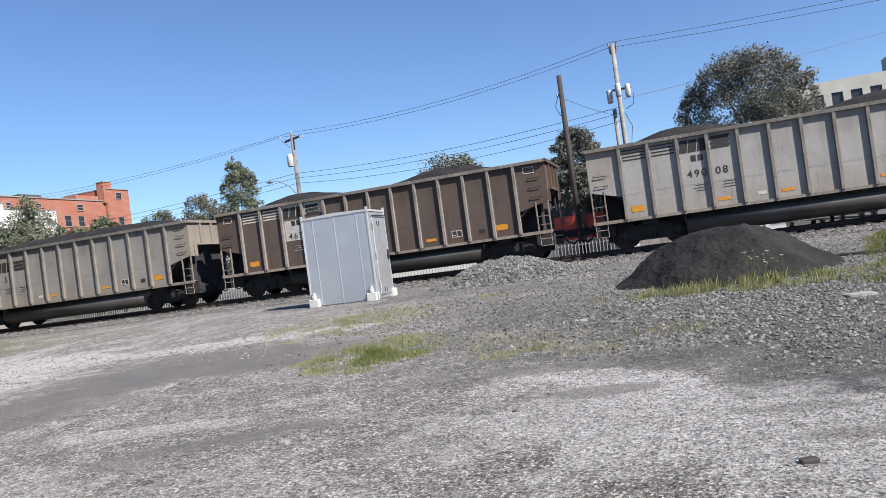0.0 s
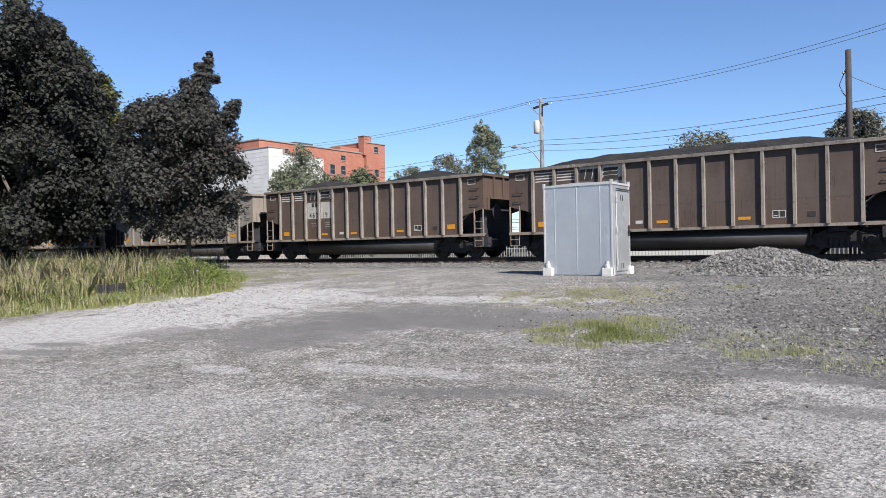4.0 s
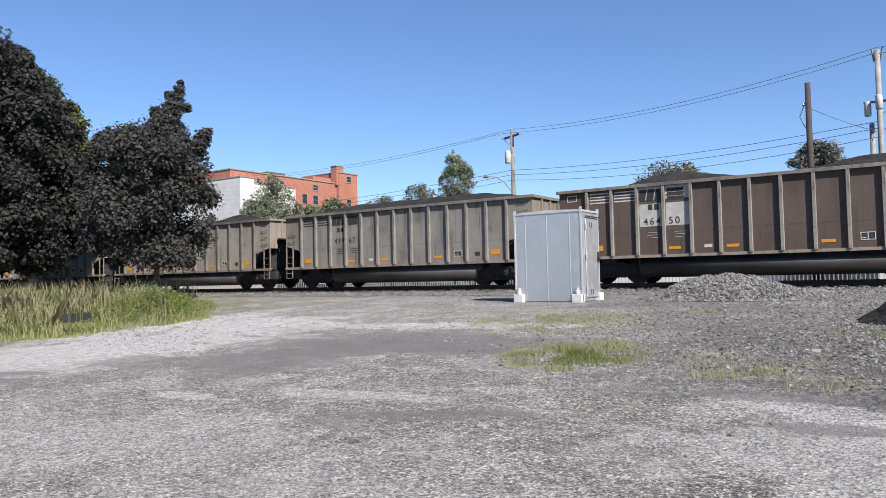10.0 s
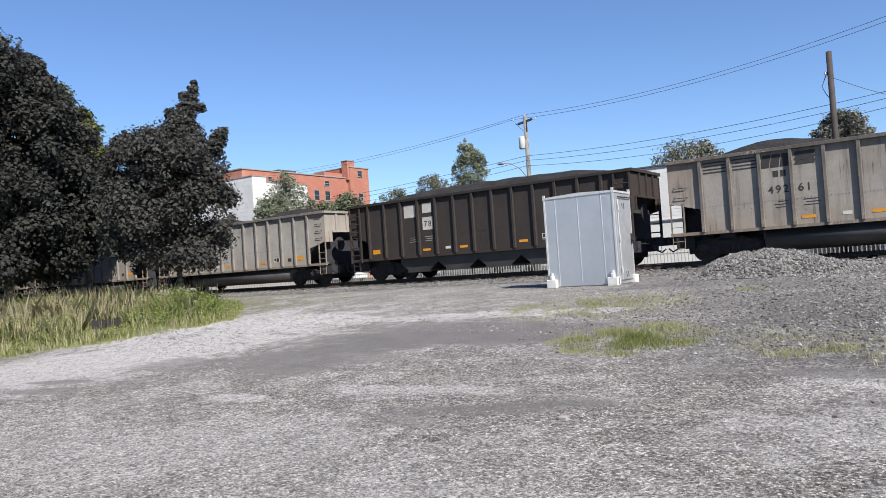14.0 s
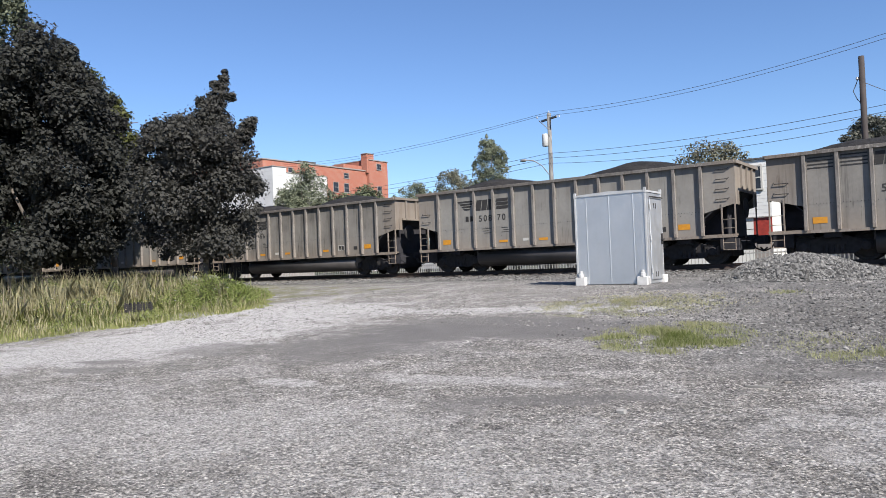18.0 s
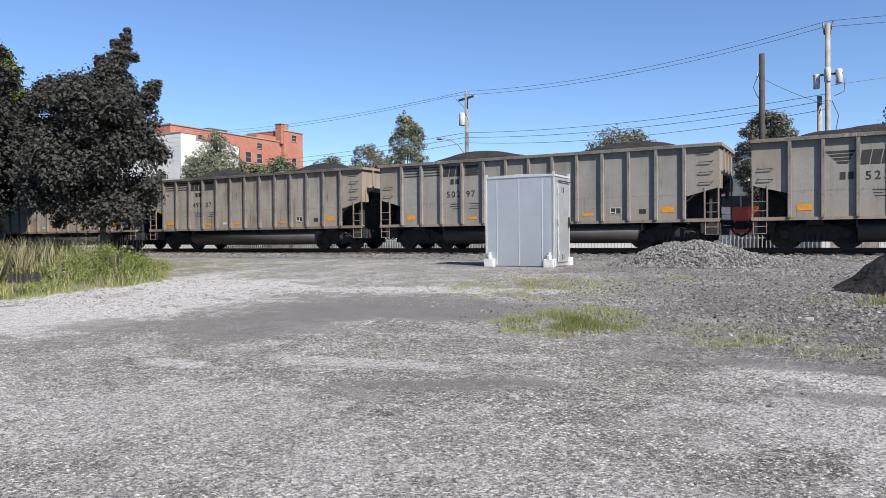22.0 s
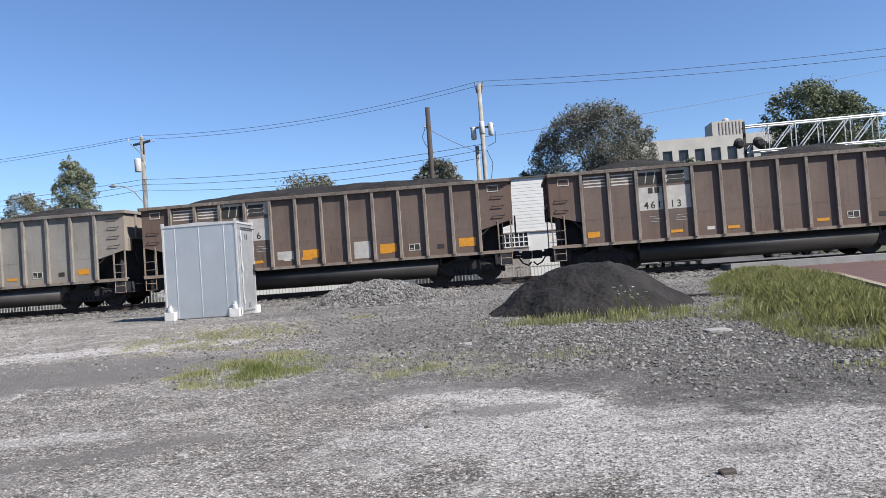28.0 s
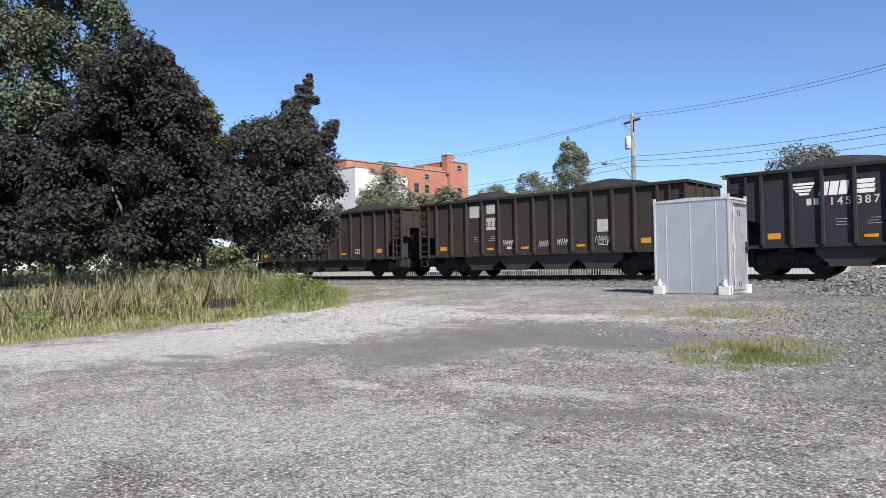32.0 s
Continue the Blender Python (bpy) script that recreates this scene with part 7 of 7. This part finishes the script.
def build_crossing_signal():
    x, y = 3.7, 31.0
    z = ground_z(x, y)
    s = thing("crossing_signal", (x, y, z), "white crossing signal mast with black lamps", "signal")
    part("base", bevelled(Shape().box(-0.3, 0.3, -0.3, 0.3, -0.05, 0.35), 0.03, 1), M_CAN, s)
    part("mast", Shape().tube((0, 0, 0.35), (0, 0, 4.65), 0.065, n=12), M_ALU_TRIM, s, smooth=True)
    part("arm", Shape().tube((-0.15, 0, 3.95), (0.75, 0, 4.0), 0.045), M_ALU_TRIM, s)
    bar = part("lamp_bar", Shape().tube((-0.75, 0, 2.75), (0.75, 0, 2.75), 0.035), M_ALU_TRIM, s)
    for dx in (-0.62, 0.62):
        part("lamp_shield", Shape().lathe([(0.24, -0.03), (0.25, 0.02), (0.1, 0.09), (0.09, 0.2)], "y", 16, (dx, 0.0, 2.75)), M_INK, bar, "black round lamp shield", True)
    part("bell", Shape().lathe([(0.02, 3.3), (0.16, 3.34), (0.14, 3.46), (0.05, 3.5)], "z", 12, (-0.12, 0, 0)), M_CAN, s, "grey dome bell", True)
    plate = part("sign_plate", Shape().box(0.28, 0.74, -0.10, -0.085, 1.15, 1.65), M_WHITE, s, "white square prohibition sign")
    ring = Shape().path([(0.51 + 0.15 * math.cos(a), -0.112, 1.42 + 0.15 * math.sin(a)) for a in np.linspace(0, 6.283, 15)], 0.016, 5)
    part("sign_ring", ring, M_INK, plate, "dark ring")
    part("notice_plate", Shape().box(0.1, 0.95, -0.10, -0.085, 0.95, 1.12), M_WHITE, s, "white notice plate")


build_crossing_signal()


M_FENCE = plain("faded fence paint", (0.24, 0.24, 0.235), 0.7)


def build_fence():
    f = thing("picket_fence", (0, 0, 0), "low pale metal picket fence beyond the track", "fence")
    picket = Shape().box(-0.016, 0.016, -0.012, 0.012, 0.0, 0.85).mesh("picket", M_FENCE)
    n = 0
    for x0, x1 in ((-44.0, 2.0),):
        for z in (0.2, 0.7):
            part("fence_rail", Shape().box(x0, x1, 33.02, 33.06, 0.32 + z, 0.37 + z), M_FENCE, f)
        while n < 290:
            part("picket", picket, None, f, at=(x0 + 0.158 * n, 33.0, 0.31))
            n += 1


build_fence()


M_RIM = plain("dull alloy", (0.16, 0.16, 0.165), 0.4, 0.5)


def vehicle(x, y, turn, paint, label):
    c = thing("parked_car", pose(x, y, ground_z(x, y), 0, 0, turn), label, "car", "cars parked beyond the track")
    low = Shape().prism([(-2.2, 0.35), (2.2, 0.35), (2.25, 0.75), (1.3, 0.92), (-2.1, 0.95), (-2.25, 0.7)], "y", -0.87, 0.87)
    part("body", bevelled(low, 0.05, 2), paint, c)
    part("cabin", bevelled(Shape().prism([(-1.75, 0.94), (1.05, 0.92), (0.45, 1.42), (-1.35, 1.45)], "y", -0.76, 0.76), 0.05, 2), M_GLASS, c, "dark glazed cabin")
    part("roof", bevelled(Shape().box(-1.3, 0.42, -0.72, 0.72, 1.43, 1.49), 0.025, 1), paint, c)
    tyre = shared("tyre", lambda: Shape().lathe([(0.2, -0.1), (0.32, -0.1), (0.335, -0.06), (0.335, 0.06), (0.32, 0.1), (0.2, 0.1)], "y", 18).mesh("tyre", M_INK))
    rim = shared("rim", lambda: Shape().lathe([(0.19, -0.11), (0.21, -0.10), (0.21, 0.10), (0.19, 0.11)], "y", 12).mesh("rim", M_RIM))
    for sx in (-1.35, 1.4):
        for sy in (-0.8, 0.8):
            w = part("wheel", tyre, None, c, at=(sx, sy, 0.335))
            part("rim", rim, None, w, "pale alloy rim")
    for sy in (-0.6, 0.6):
        part("headlight", Shape().box(2.2, 2.26, sy - 0.15, sy + 0.15, 0.62, 0.74), M_WHITE, c, "clear headlight")


V_WHITE = plain("white car paint", (0.70, 0.71, 0.72), 0.25)
V_SILVER = plain("silver car paint", (0.42, 0.43, 0.45), 0.3, 0.4)
V_DARK = plain("dark car paint", (0.05, 0.055, 0.065), 0.25)
for x, y, turn, m, word in ((-30, 52, 8, V_DARK, "dark"), (-24, 51, 5, V_SILVER, "silver"), (-17, 52, 0, V_WHITE, "white"), (7.5, 46.5, -90, V_SILVER, "silver"), (10.1, 46.5, -90, V_DARK, "dark"),
                            (20, 55, 0, V_DARK, "dark"), (26.1, 66, 0, V_WHITE, "white"), (-42, 55, 0, V_SILVER, "silver"), (-52, 56, 0, V_WHITE, "white"), (3.4, 52, 10, V_DARK, "dark")):
    vehicle(x, y, turn, m, f"{word} saloon car parked beyond the railway")


# ---- crossing at the road ----
def build_crossing():
    asphalt = plain("road asphalt", (0.065, 0.063, 0.062), 0.85, 0.0, 0.25, 2.0, 0.2)
    brick = plain("brick paving", (0.066, 0.033, 0.030), 0.85, 0.0, 0.25, 3.0, 0.2)
    tagged(part("road", Shape().box(11.8, 22.0, 29.3, 95.0, 0.1, 0.42), asphalt), "worn asphalt road leading from the crossing", "road", kind="structure")
    tagged(part("crossing_deck", Shape().box(6.8, 22.0, 24.6, 25.85, 0.2, 0.68).box(6.8, 22.0, 26.1, 27.35, 0.2, 0.68).box(7.2, 22.0, 27.6, 29.28, 0.2, 0.66), plain("crossing panel", (0.19, 0.185, 0.18), 0.8, 0.0, 0.2, 2.0)), "grey level crossing panels between the rails", "crossing", kind="structure")
    # the paving and its kerb follow the slope of the yard
    ys = np.linspace(12.5, 24.4, 25)
    edge = np.interp(ys, [12.5, 24.4], [6.35, 8.35])

    def strip(left, right, lift):
        v = [(x, y, ground_z(x, min(y, 24.0)) + z) for y, l, r in zip(ys, left, right) for x, z in ((l, -0.1), (l, lift), (r, lift), (r, -0.1))]
        f = [(4 * i + k, 4 * i + k + 1, 4 * i + k + 5, 4 * i + k + 4) for i in range(len(ys) - 1) for k in range(3)]
        return Shape().add(v, f)

    tagged(part("brick_paving", strip(edge, edge * 0 + 22.0, 0.06), brick), "dark red brick paving strip at the crossing", "paving", kind="structure")
    tagged(part("kerb", strip(edge - 0.16, edge - 0.004, 0.075), plain("sandy kerb", (0.19, 0.165, 0.115), 0.85, 0.0, 0.2, 5.0, 0.2)), "sandy concrete kerb beside brick paving", "kerb", kind="structure")


build_crossing()


# ---- movement ----
def motions():
    for car, x0 in TRAIN:
        walk(car, [(t, pose(x0 + SPEED * t, TRACK_Y, CAR_Z)) for t in (-2, -1, 0, 8, 16, 24, 32, 33, 34)])
    step = SPEED / FPS / 0.457
    for k, axles in AXLES.items():
        first = axles[0]
        walk(first, [(i / FPS, Matrix.Translation((k * 0.89, 0, 0.457)) @ Matrix.Rotation(step * i, 4, "Y")) for i in range(32 * FPS + 1)])
        source = first.animation_data
        for axle in axles[1:]:
            axle.rotation_mode = "QUATERNION"
            data = axle.animation_data_create()
            data.action = source.action
            data.action_slot = source.action_slot


motions()
